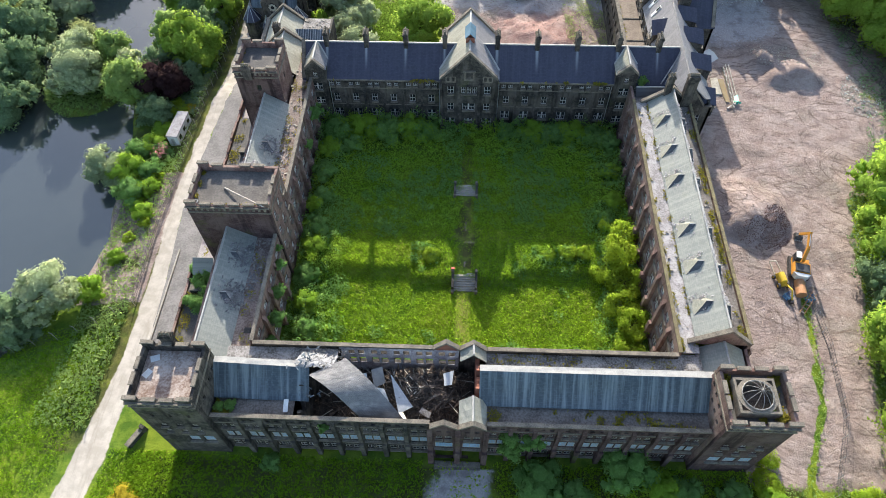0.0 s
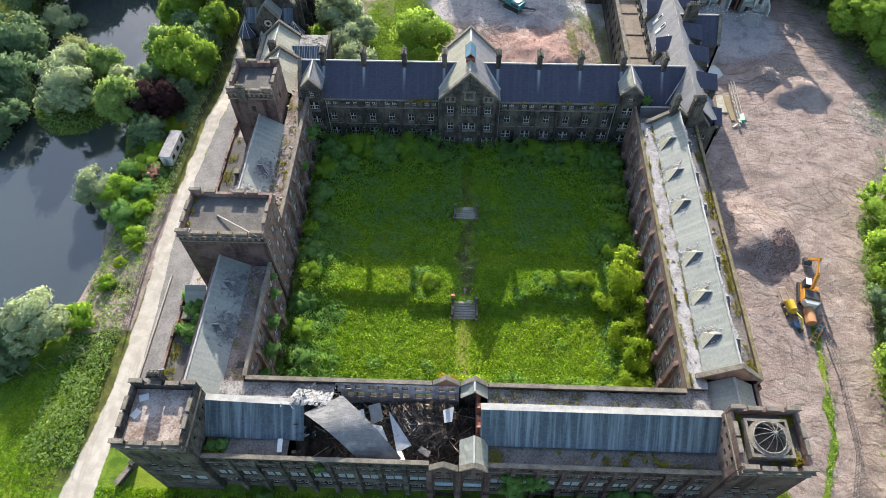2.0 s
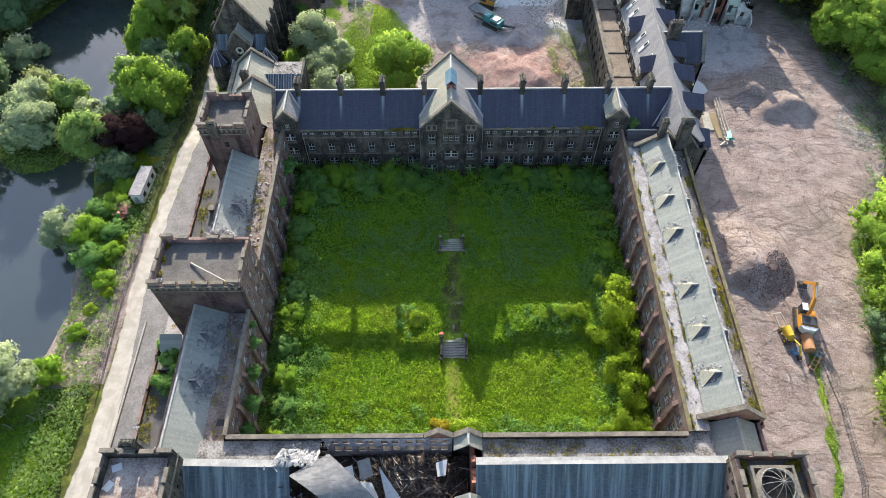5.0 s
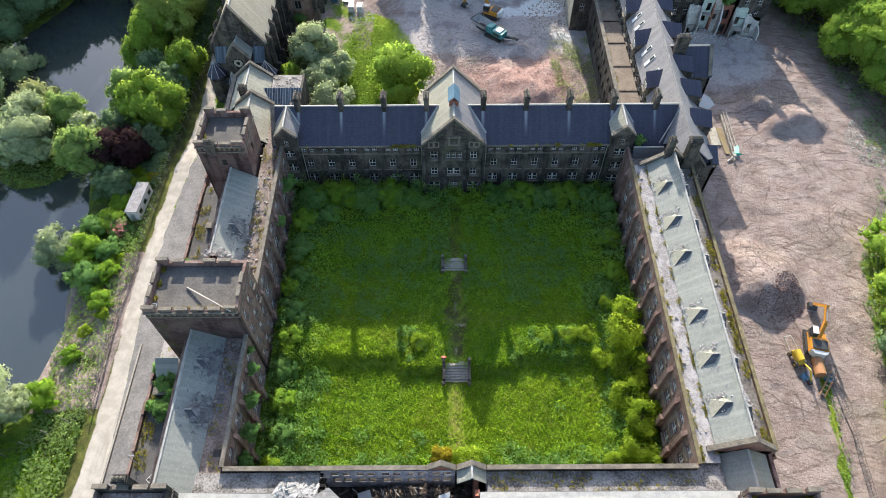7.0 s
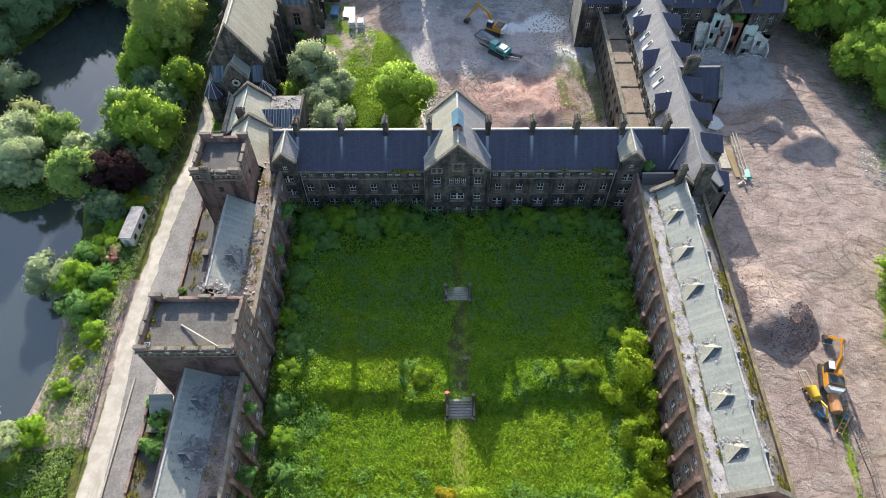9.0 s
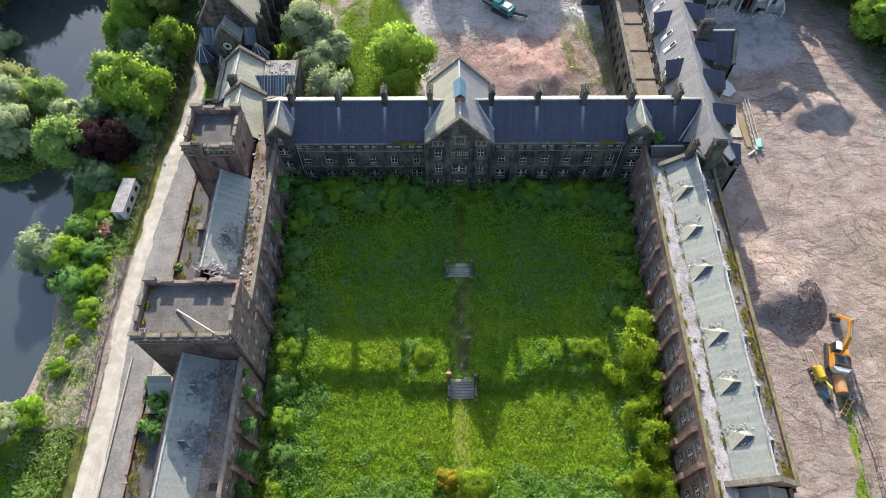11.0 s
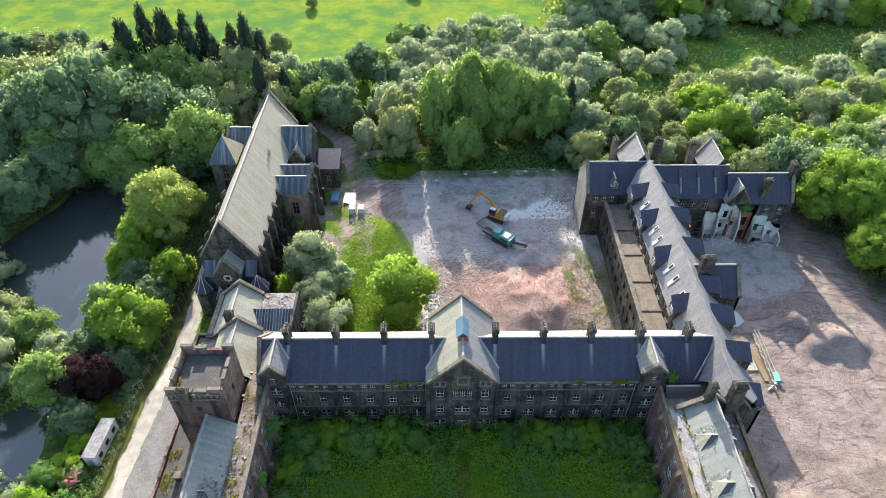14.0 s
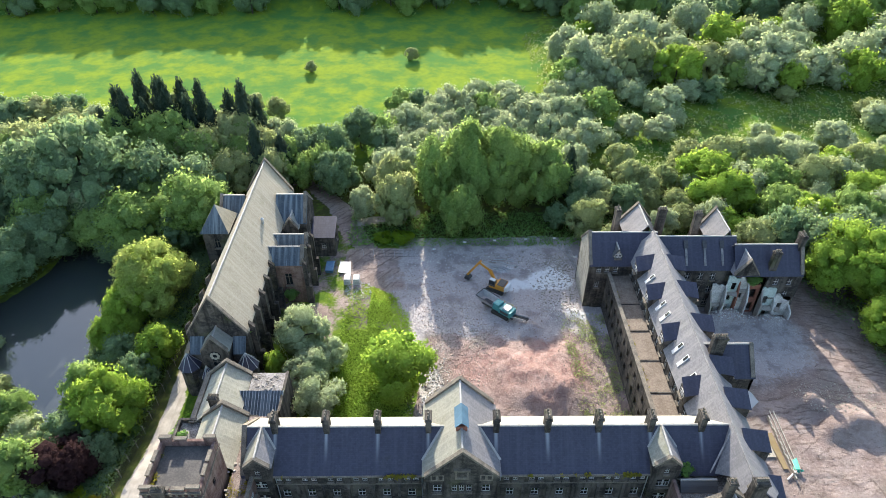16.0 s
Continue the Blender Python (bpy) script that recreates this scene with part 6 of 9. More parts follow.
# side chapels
# side chapel roofs also carry south shade and north sun in their slates
roof_x(chapel, -50.4, -45.0, 99.6, 103.4, 107.2, 8.8, 12.4, SLATE_FRONT, SLATE_SUNLIT_X, True, seed=65)
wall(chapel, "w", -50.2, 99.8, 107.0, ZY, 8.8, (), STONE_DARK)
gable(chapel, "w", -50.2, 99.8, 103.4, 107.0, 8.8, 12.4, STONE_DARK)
roof_x(chapel, -38.0, -31.2, 97.6, 102.4, 107.2, 8.8, 13.2, SLATE_FRONT, SLATE_SUNLIT_X, True, seed=66)
for f, at, a, b in (("s", 97.8, -36.2, -31.4), ("n", 107.0, -36.2, -31.4), ("e", -31.4, 98.3, 106.5)):
    wall(chapel, f, at, a, b, ZY, 8.8, [((a + b) / 2, 5, 1.6, 3.0, "arch")], STONE_DARK)
gable(chapel, "e", -31.4, 97.8, 102.4, 107.0, 8.8, 13.6, STONE_DARK)
roof_y(chapel, 96.2, 100.6, -36.2, -34.4, -32.6, 8.4, 10.8, SLATE_PALE_Y, SLATE_GREEN, True, seed=67)
gable(chapel, "s", 96.2, -36.0, -34.4, -32.8, 8.4, 11.0, STONE_DARK)
wall(chapel, "s", 96.2, -36.0, -32.8, ZY, 8.4, (), STONE_DARK)
for y0, ym, y1, zr in ((84.3, 87.4, 90.0, 10.6), (90.0, 91.9, 93.8, 10.3)):
    roof_x(chapel, -37.4, -29.9, y0, ym, y1, 8.2, zr, SLATE_FRONT, SLATE_SUNLIT_X, True, seed=68)
    gable(chapel, "e", -30.0, y0 + 0.1, ym, y1 - 0.1, 8.2, zr + 0.2, STONE_DARK)
wall(chapel, "s", 84.5, -36.2, -30.0, ZY, 8.2, [(-33.2, 4.5, 1.4, 3.0, "arch")], STONE_RED)
wall(chapel, "e", -30.0, 85.0, 93.8, ZY, 8.2, [(87.4, 4.5, 1.4, 3.0, "arch"), (91.9, 4.5, 1.0, 2.4, "arch")], STONE_DARK)
wall(chapel, "n", 93.8, -36.2, -30.0, ZY, 8.2, (), STONE_DARK)
for y in (84.5, 90.0, 93.6):
    buttress(chapel, "e", -30.0, y, ZY, 9.4, 0.8, 1.3)
part("vestry_roof", Mesh().slab([(-31.4, 99.6, 3.6), (-26.0, 99.6, 3.6), (-26.0, 105.6, 5.2), (-31.4, 105.6, 5.2)], 0.2), SLATE_BLUE, chapel)
wall(chapel, "s", 99.8, -31.4, -26.2, ZY, 3.5, [(-28.6, 1.2, 1.0, 1.4, "sash")], STONE_DARK)
wall(chapel, "e", -26.2, 100.3, 105.4, ZY, 3.6, [(103, 1.2, 1.0, 1.4, "sash")], STONE_DARK)
part("vent_cowl", Mesh().tube((-38.6, 92.0, 12.9), (-38.6, 92.0, 14.1), 0.28, 0.28, 10).tube((-38.6, 92.0, 14.1), (-38.6, 92.0, 14.5), 0.4, 0.05, 10), METAL, chapel)


# ---- trees and undergrowth ----
def leaf_mesh(name, centres, normals, size, material, rng, stretch=1.6, twin=2, core=None, soft=0.75, lift=0.4):
    """Many small pointed leaves as one mesh, twin of them at each place, shaded by the clump that they belong to; core: (vertices, faces, normals) inside."""
    c, out = np.repeat(np.asarray(centres, np.float32), twin, 0), np.repeat(np.asarray(normals, np.float32), twin, 0)
    n = len(c)
    if isinstance(size, np.ndarray):
        size = np.repeat(size, twin, 0)
    out = out / (np.linalg.norm(out, axis=1, keepdims=True) + 1e-6)
    nr = out + rng.normal(0, 0.7, (n, 3))
    nr /= np.linalg.norm(nr, axis=1, keepdims=True) + 1e-6
    a = np.cross(nr, rng.normal(0, 1, (n, 3)))
    a /= np.linalg.norm(a, axis=1, keepdims=True) + 1e-6
    b = np.cross(nr, a)
    s = (size * rng.uniform(0.6, 1.35, (n, 1))).astype(np.float32)
    c = c + rng.normal(0, 0.5, (n, 3)) * s
    shade = out * soft + nr * (1 - soft) * 1.6 + (0, 0, lift)
    shade /= np.linalg.norm(shade, axis=1, keepdims=True) + 1e-6
    b = np.where(((np.cross(a, b) * shade).sum(1) < 0)[:, None], -b, b)
    v = np.stack([c + a * s * stretch * 0.5 - nr * s * 0.2, c - a * s * 0.4 + b * s * 0.46, c - a * s * 0.4 - b * s * 0.46], 1).reshape(-1, 3)
    f, vn = np.arange(3 * n, dtype=np.int32), np.repeat(shade, 3, 0)
    if core is not None:
        f = np.concatenate([f, (np.asarray(core[1]) + 3 * n).astype(np.int32).ravel()])
        v, vn = np.concatenate([v, core[0]]), np.concatenate([vn, core[2]])
    me = bpy.data.meshes.new(name)
    me.vertices.add(len(v)), me.loops.add(len(f)), me.polygons.add(len(f) // 3)
    me.vertices.foreach_set("co", v.astype(np.float32).ravel())
    me.loops.foreach_set("vertex_index", f)
    me.polygons.foreach_set("loop_start", np.arange(0, len(f), 3, dtype=np.int32))
    me.update()
    me.normals_split_custom_set_from_vertices(vn.astype(np.float32))
    me.materials.append(material)
    return me


G = (1 + 5 ** 0.5) / 2
BALL = np.array([(-1, G, 0), (1, G, 0), (-1, -G, 0), (1, -G, 0), (0, -1, G), (0, 1, G), (0, -1, -G), (0, 1, -G), (G, 0, -1), (G, 0, 1), (-G, 0, -1), (-G, 0, 1)]) / (1 + G * G) ** 0.5
BALL_F = np.array([(0, 11, 5), (0, 5, 1), (0, 1, 7), (0, 7, 10), (0, 10, 11), (1, 5, 9), (5, 11, 4), (11, 10, 2), (10, 7, 6), (7, 1, 8), (3, 9, 4), (3, 4, 2), (3, 2, 6), (3, 6, 8), (3, 8, 9), (4, 9, 5), (2, 4, 11), (6, 2, 10), (8, 6, 7), (9, 8, 1)])


def clump_core(rng, cs, rs, mid):
    """Dense leaf masses inside the lobes of a crown."""
    v, f, nn = [], [], []
    for k, (c, r) in enumerate(zip(cs, rs)):
        jag = rng.uniform(0.72, 1.05, (12, 1))
        v.append(c + BALL * jag * r * (1.0, 1.0, 0.85))
        out = np.array((c[0], c[1], (c[2] - mid) * 0.8))
        q = BALL * 0.7 + 0.5 * out / (np.linalg.norm(out) + 0.15) + (0, 0, 0.4)
        nn.append(q / np.linalg.norm(q, axis=1, keepdims=True))
        f.append(BALL_F + 12 * k)
    return np.concatenate(v), np.concatenate(f), np.concatenate(nn)


def crown_points(rng, count, lobes, rise, lobe_r, base=0.12, top=1.0):
    """Leaf places on the outsides of many lobes that make an uneven dome of radius 1 and height rise."""
    cs, rs = [], []
    mid, half = base + (rise - base) * 0.42, (rise - base) * 0.58
    boughs = []
    for k in range(9):
        z = 1 - 1.5 * (k + 0.4) / 9
        a = k * 2.39996 + rng.normal(0, 0.3)
        q = math.sqrt(max(0.0, 1 - z * z))
        r = rng.uniform(0.34, 0.56)
        w = rng.uniform(0.95, 1.1) - r
        boughs.append((np.array((math.cos(a) * q * w, math.sin(a) * q * w, z * w)), r))
    for k in range(int(lobes * 2.4)):
        c, r = boughs[int(rng.integers(9))]
        d = rng.normal(0, 1, 3) + c * 1.6
        d /= np.linalg.norm(d)
        s = lobe_r * 0.62 * math.exp(rng.normal(0, 0.38))
        p = c + d * max(0.05, r - s * 0.5) * rng.uniform(0.8, 1.08)
        cs.append((p[0], p[1], mid + half * p[2] * (top if p[2] > 0 else 0.8)))
        rs.append(s)
    for k in range(7):
        a = k * 2.4 + rng.random()
        cs.append((0.36 * math.cos(a), 0.36 * math.sin(a), mid + half * (0.55 - 0.17 * k)))
        rs.append(rng.uniform(0.38, 0.46))
    cs, rs = np.array(cs), np.array(rs)
    pick = rng.choice(len(cs), count, p=rs**2 / (rs**2).sum())
    d = rng.normal(0, 1, (count, 3))
    d /= np.linalg.norm(d, axis=1, keepdims=True)
    out = cs[pick] * (1, 1, 0.6) - (0, 0, mid * 0.6)
    d = np.where(((d * out).sum(1) < -0.15)[:, None], -d, d)
    rad = rs[pick] * rng.uniform(0.75, 1.3, count)
    whole = cs[pick] - (0, 0, mid)
    soft = d + 0.6 * whole / (np.linalg.norm(whole, axis=1, keepdims=True) + 0.15)
    return cs[pick] + d * rad[:, None] * (1, 1, 0.85), soft, clump_core(rng, cs, rs, mid)


def trunk_mesh(rng, rise, r=0.045, limbs=7):
    m = Mesh()
    top = (rng.normal(0, 0.03), rng.normal(0, 0.03), rise * 0.7)
    m.tube((0, 0, -0.05), (top[0] * 0.5, top[1] * 0.5, rise * 0.35), r, r * 0.75, 8)
    m.tube((top[0] * 0.5, top[1] * 0.5, rise * 0.35), top, r * 0.75, r * 0.25, 7)
    for k in range(limbs):
        a, z = k * 2.4 + rng.random(), rise * rng.uniform(0.25, 0.55)
        e = (0.6 * math.cos(a), 0.6 * math.sin(a), z + rise * rng.uniform(0.12, 0.3))
        q = (0.3 * math.cos(a), 0.3 * math.sin(a), z + rise * 0.1)
        m.tube((0, 0, z), q, r * 0.45, r * 0.3, 5).tube(q, e, r * 0.3, r * 0.1, 5)
    return m


TREES = {}


POINTS = {}


def species(kind, seed, leaves, size, material, lobes=40, lobe_r=0.27, rise=1.7, base=0.12, stretch=1.6, label="", fir=False, open_crown=False):
    """Meshes of one tree with a crown of radius 1: stored under kind."""
    rng = np.random.default_rng(seed)
    if fir:
        t = rng.uniform(0, 1, leaves) ** 0.75
        a = rng.uniform(0, math.tau, leaves)
        layer = 0.72 + 0.28 * np.cos(t * 34 + 1.5 * np.sin(a * 3) + a)
        r = (t ** 0.55 + 0.04) * rng.uniform(0.6, 1.0, leaves) * layer
        p = np.stack([r * np.cos(a), r * np.sin(a), base + (1 - t) * (rise - base) - 0.06 * r], 1)
        d = np.stack([np.cos(a), np.sin(a), np.full(leaves, 0.7)], 1)
        ring = [(math.cos(k * math.tau / 10), math.sin(k * math.tau / 10)) for k in range(10)]
        cv = [(0.5 * c, 0.5 * q, base + 0.1) for c, q in ring] + [(0.3 * c, 0.3 * q, base + (rise - base) * 0.5) for c, q in ring] + [(0, 0, rise * 0.97)]
        cf = [t for k in range(10) for t in ((k, (k + 1) % 10, 10 + k), ((k + 1) % 10, 10 + (k + 1) % 10, 10 + k), (10 + k, 10 + (k + 1) % 10, 20))]
        core = (np.array(cv), np.array(cf), np.array([(c, q, 0.4) for c, q in ring] * 2 + [(0, 0, 1.0)]))
    else:
        p, d, core = crown_points(rng, leaves, lobes, rise, lobe_r, base)
        core = None if open_crown else core
    if not label:
        POINTS.setdefault(kind, []).append((p, d, size, material, stretch, core))
        return
    TREES.setdefault(kind, []).append((leaf_mesh("crown", p, d, size, material, rng, stretch, 1, core), trunk_mesh(rng, rise).data("trunk", BARK), label))


def tree(kind, x, y, r, h, which=None, name="tree", label=None, group="", sink=0.0):
    """One tree with crown radius r and height h."""
    kinds = TREES[kind]
    crown, trunk, text = kinds[(int(abs(x * 7.3 + y * 3.1)) if which is None else which) % len(kinds)]
    t = thing(name, label or text, "shrub" if name in ("bush", "shrub") else "tree", group)
    t.location = (x, y, height(x, y) - sink)
    t.rotation_euler = (0, 0, (x * 1.7 + y * 2.3) % math.tau)
    t.scale = (r, r, h / 1.75)
    for nm, me in (("trunk", trunk), ("crown", crown)):
        o = new(nm, me)
        o.parent = t
    return t


species("broad", 1, 4200, 0.065, LEAF_MID, 34, 0.25, label="broad green tree in full summer leaf")
species("broad", 2, 4200, 0.065, LEAF_MID, 42, 0.21, label="broad green tree in full summer leaf")
species("lime", 3, 4300, 0.065, LEAF_LIME, 38, 0.23, label="bright lime-green tree in fresh leaf")
species("lime", 15, 4300, 0.065, LEAF_LIME, 32, 0.27, label="bright lime-green tree in fresh leaf")
species("dark", 4, 3100, 0.072, LEAF_DARK, 34, 0.25, label="dark green leafy woodland tree")
species("dark", 5, 3100, 0.072, LEAF_DARK, 40, 0.22, label="dark green leafy woodland tree")
species("willow", 6, 4300, 0.055, LEAF_WILLOW, 46, 0.2, label="silvery green willow with a rounded crown", stretch=2.4)
species("willow", 7, 4300, 0.055, LEAF_WILLOW, 36, 0.24, label="silvery green willow with a rounded crown", stretch=2.4)
species("giant", 31, 12000, 0.042, LEAF_MID, 80, 0.19, label="very large broad green tree in full leaf")
species("giantlime", 32, 10000, 0.046, LEAF_LIME, 80, 0.19, label="large yellow-green tree catching the low sun")
species("giantpale", 33, 12000, 0.044, LEAF_PALE, 80, 0.19, label="large pale green tree in fresh leaf by the pond")
species("copper", 8, 5000, 0.06, LEAF_COPPER, 34, 0.25, label="dark purple copper-leaved tree")
species("olive", 9, 3600, 0.062, LEAF_OLIVE, 44, 0.19, label="olive-green tree just coming into leaf")
species("fir", 10, 4200, 0.085, LEAF_FIR, rise=1.75, base=0.12, label="tall dark narrow conifer", fir=True)
species("bush", 11, 2400, 0.08, LEAF_NETTLE, 18, 0.3, 1.5, 0.05, label="rounded bush with dense green leaves")
species("bush", 12, 2400, 0.08, LEAF_BRAMBLE, 18, 0.3, 1.5, 0.05, label="rounded bush with dense dark leaves")
species("limebush", 13, 4400, 0.085, LEAF_SHRUB, 20, 0.29, 1.5, 0.05, label="bushy shrub with yellow-green leaves", open_crown=True)
species("goldbush", 14, 2400, 0.08, LEAF_YELLOW, 16, 0.32, 1.4, 0.05, label="low shrub with golden yellow leaves")
# lighter crowns for the woods far off
species("wood", 21, 1150, 0.104, LEAF_MID, 20, 0.28)
species("wood", 22, 1150, 0.104, LEAF_DARK, 22, 0.26)
species("woodwillow", 23, 1400, 0.092, LEAF_WILLOW, 22, 0.26, stretch=2.0)
species("woodwillow", 26, 1400, 0.092, LEAF_WILLOW, 18, 0.3, stretch=2.0)
species("woodlime", 24, 1300, 0.1, LEAF_LIME, 20, 0.28)
species("woodolive", 25, 1300, 0.1, LEAF_OLIVE, 20, 0.28)

# west side, by the pond and track
for kind, x, y, r, h in (("giantpale", -60.0, 84, 8.4, 16.0), ("lime", -63.5, 77.5, 4.5, 11.5), ("lime", -66.0, 73.5, 3.4, 8), ("dark", -61.5, 68, 3.8, 7.5), ("lime", -58.3, 54.5, 6.0, 12.5), ("broad", -63.4, 58, 4.6, 10.5), ("copper", -61.0, 43.2, 5.0, 9.0),
                         ("limebush", -57.4, 38, 2.2, 3.4), ("broad", -67.0, 42, 4.6, 10), ("willow", -69.8, 50, 3.6, 8), ("willow", -79.5, 45.0, 5.6, 9.5), ("willow", -81.5, 51.5, 5.4, 10), ("broad", -75.0, 54.5, 4.2, 9.5), ("olive", -84, 60, 5, 8.5),
                         ("dark", -93, 40, 6, 10), ("dark", -95, 50, 7, 13), ("dark", -97, 62, 7, 13), ("dark", -101, 80, 8, 15), ("dark", -96, 92, 8, 14), ("dark", -90, 101, 7, 14), ("willow", -92, 72, 4.5, 8),
                         ("lime", -54.6, 68, 3.8, 9), ("dark", -56.5, 62, 3.6, 8), ("dark", -57.5, 47, 3.4, 6.5), ("dark", -64, 50, 4.0, 8), ("dark", -86, 116, 12, 25), ("dark", -98, 118, 10, 21), ("dark", -73, 119, 8.5, 18), ("bush", -56.5, 74, 2.8, 5), ("bush", -66, 65, 2.6, 4),
                         ("willow", -66.8, 23.5, 4.5, 7.6), ("bush", -62, 22, 3.2, 5), ("bush", -60.6, 17, 3.0, 4.2), ("bush", -61.5, 27.5, 2.8, 4.2), ("bush", -58.8, 32.5, 2.2, 3.4), ("dark", -61, 36.5, 3.4, 6), ("bush", -58.2, 22.5, 2.4, 3.6),
                         ("bush", -57.0, 18.0, 2.1, 2.8), ("bush", -56.3, 12.5, 1.9, 2.4), ("willow", -65.5, -6, 5.0, 8.5), ("dark", -71, -10, 5.4, 8), ("bush", -60.5, -3.5, 2.6, 4), ("bush", -58.6, 3.5, 1.6, 2.0), ("limebush", -57.8, 7.5, 1.1, 1.4),
                         ("dark", -66, 90, 4.4, 8.5), ("broad", -64, 97, 4.0, 8), ("dark", -75, 103, 6, 11), ("dark", -62, 104, 5, 10), ("dark", -68, 110, 5, 10), ("olive", -70, 96, 3.6, 7)):
    tree(kind, x, y, r, h)
# the green strip behind the back range
for kind, x, y, r, h in (("willow", -28.2, 70.5, 5.6, 9.8), ("willow", -26.4, 62.6, 4.2, 7.4), ("willow", -23.6, 57.0, 4.8, 7.0), ("willow", -22.8, 66.5, 3.4, 6.5), ("lime", -10.8, 62.0, 6.4, 11.5), ("bush", -31.5, 78.5, 2.4, 3.8), ("lime", -32.6, 64.5, 1.9, 6.5), ("bush", -33.6, 59.0, 1.8, 3.0)):
    tree(kind, x, y, r, h)
# east side
for kind, x, y, r, h in (("lime", 73.0, 18, 8, 12), ("lime", 69.5, 7, 6.4, 10), ("dark", 66.2, 0.5, 4.4, 8), ("dark", 66, -4.5, 3.8, 7.5), ("lime", 64.6, -12, 7.0, 11.5), ("lime", 63.0, -22.5, 6, 10.5), ("lime", 60.5, -31.5, 5, 9),
                         ("giantlime", 83.5, 69, 8.0, 13), ("lime", 88, 60, 7, 12), ("lime", 92, 77, 7, 13), ("giantlime", 80.5, 85, 9.0, 17), ("dark", 88, 48, 6, 11), ("lime", 93, 66, 6, 12), ("dark", 76, 93, 6.5, 15), ("lime", 79, 100, 6, 14), ("dark", 84, 93, 7, 16), ("dark", 71.5, 97, 5.5, 14), ("lime", 90, 85, 7, 15), ("dark", 96, 90, 7, 15)):
    tree(kind, x, y, r, h)
# woods beyond the yard
rng = np.random.default_rng(5)


def scatter(x0, x1, y0, y1, count, r0, r1):
    spots = []
    for _ in range(count * 14):
        if len(spots) == count:
            break
        x, y, r = rng.uniform(x0, x1), rng.uniform(y0, y1), rng.uniform(r0, r1)
        if all(math.hypot(x - a, y - b) > 0.54 * (r + c) for a, b, c in spots):
            spots.append((x, y, r))
    return spots


def grove(x0, x1, y0, y1, count, kinds, r0, r1, h0, h1):
    """Single trees of the nearer woods."""
    for x, y, r in scatter(x0, x1, y0, y1, count, r0, r1):
        tree(kinds[int(rng.integers(len(kinds)))], x, y, r, h0 + (h1 - h0) * (r - r0) / (r1 - r0 + 1e-6), int(rng.integers(9)), group="woodland")


def woods(label, x0, x1, y0, y1, count, kinds, r0, r1, h0, h1, keep=None):
    """Far woods: the crowns of each kind of tree in one mesh."""
    made, trunks = {}, Mesh()
    for x, y, r in scatter(x0, x1, y0, y1, count, r0, r1):
        if keep and not keep(x, y):
            continue
        h = h0 + (h1 - h0) * (r - r0) / (r1 - r0 + 1e-6)
        group = POINTS[kinds[int(rng.integers(len(kinds)))]]
        p, d, size, material, stretch, core = group[int(rng.integers(len(group)))]
        a = rng.uniform(0, math.tau)
        c, s = math.cos(a), math.sin(a)
        turn, place = np.array([[c, s, 0], [-s, c, 0], [0, 0, 1]]), np.array((x, y, height(x, y) - 0.2))
        q, e = p @ turn * (r, r, h / 1.75) + place, d @ turn
        made.setdefault(material.name, (material, stretch, [], [], [], [], [], []))
        row = made[material.name][2:]
        first = sum(len(k) for k in row[3])
        for store, v in zip(row, (q, e, np.full(len(q), size * r), core[0] @ turn * (r, r, h / 1.75) + place, core[1] + first, core[2] @ turn)):
            store.append(v)
        z = height(x, y)
        trunks.tube((x, y, z - 0.3), (x, y, z + h * 0.6), 0.045 * r, 0.02 * r, 6)
    top = thing("woodland", label, "woodland", kind="stuff")
    for material, stretch, q, e, sz, cv, cf, cn in made.values():
        core = (np.concatenate(cv), np.concatenate(cf), np.concatenate(cn))
        o = new("canopy", leaf_mesh("canopy", np.concatenate(q), np.concatenate(e), np.concatenate(sz)[:, None], material, rng, stretch, 1, core))
        o.parent = top
    part("trunks", trunks, BARK, top)


for kind, x, y, r, h in (("olive", -13, 112.5, 5.6, 14), ("broad", -3, 118, 6.5, 20), ("giant", 5, 120, 7.6, 22), ("giant", 13.5, 120, 7.6, 22), ("broad", 22, 120.5, 6.4, 17.5), ("broad", 1.6, 107.4, 4.6, 15), ("olive", -14, 121, 5, 14),
                         ("willow", -21.0, 114.5, 3.8, 8.5), ("fir", 29.5, 124, 3.2, 14), ("dark", 25, 110.5, 3.2, 6.5), ("dark", 33, 120, 4.5, 9), ("dark", 30, 113, 4.0, 8)):
    tree(kind, x, y, r, h, group="woodland")
grove(-108, -54, 104, 138, 30, ("dark", "olive", "broad", "dark", "willow", "broad"), 6.0, 10.0, 11, 19)
grove(-50, -22, 124, 150, 12, ("broad", "olive", "willow", "dark"), 4, 6, 9, 13)
for x, y, h, r in ((-90, 139, 17, 3.8), (-87, 143, 21, 4.2), (-84, 140, 22, 4.4), (-81, 145, 24, 4.6), (-79, 140, 19, 4.0), (-76, 144, 23, 4.6), (-73.5, 141, 24, 4.4), (-70.5, 145, 22, 4.6), (-68, 140, 20, 4.2), (-65.5, 144, 22, 4.4), (-62, 140, 18, 4.0), (-58, 143, 20, 4.4), (-54, 142, 23, 4.6),
                   (-51, 144, 18, 4.0), (-85, 135, 16, 3.8), (-72, 134, 16, 4.2), (-48, 127, 19, 4.0), (-43, 131, 14, 3.6), (-62, 131, 14, 4.0)):
    tree("fir", x, y, r, h, group="woodland")
grove(-94, -46, 130, 138, 9, ("dark", "broad", "olive"), 5, 7, 12, 16)
grove(30, 62, 97, 132, 20, ("olive", "dark", "willow", "olive"), 3.0, 5.0, 6, 10)
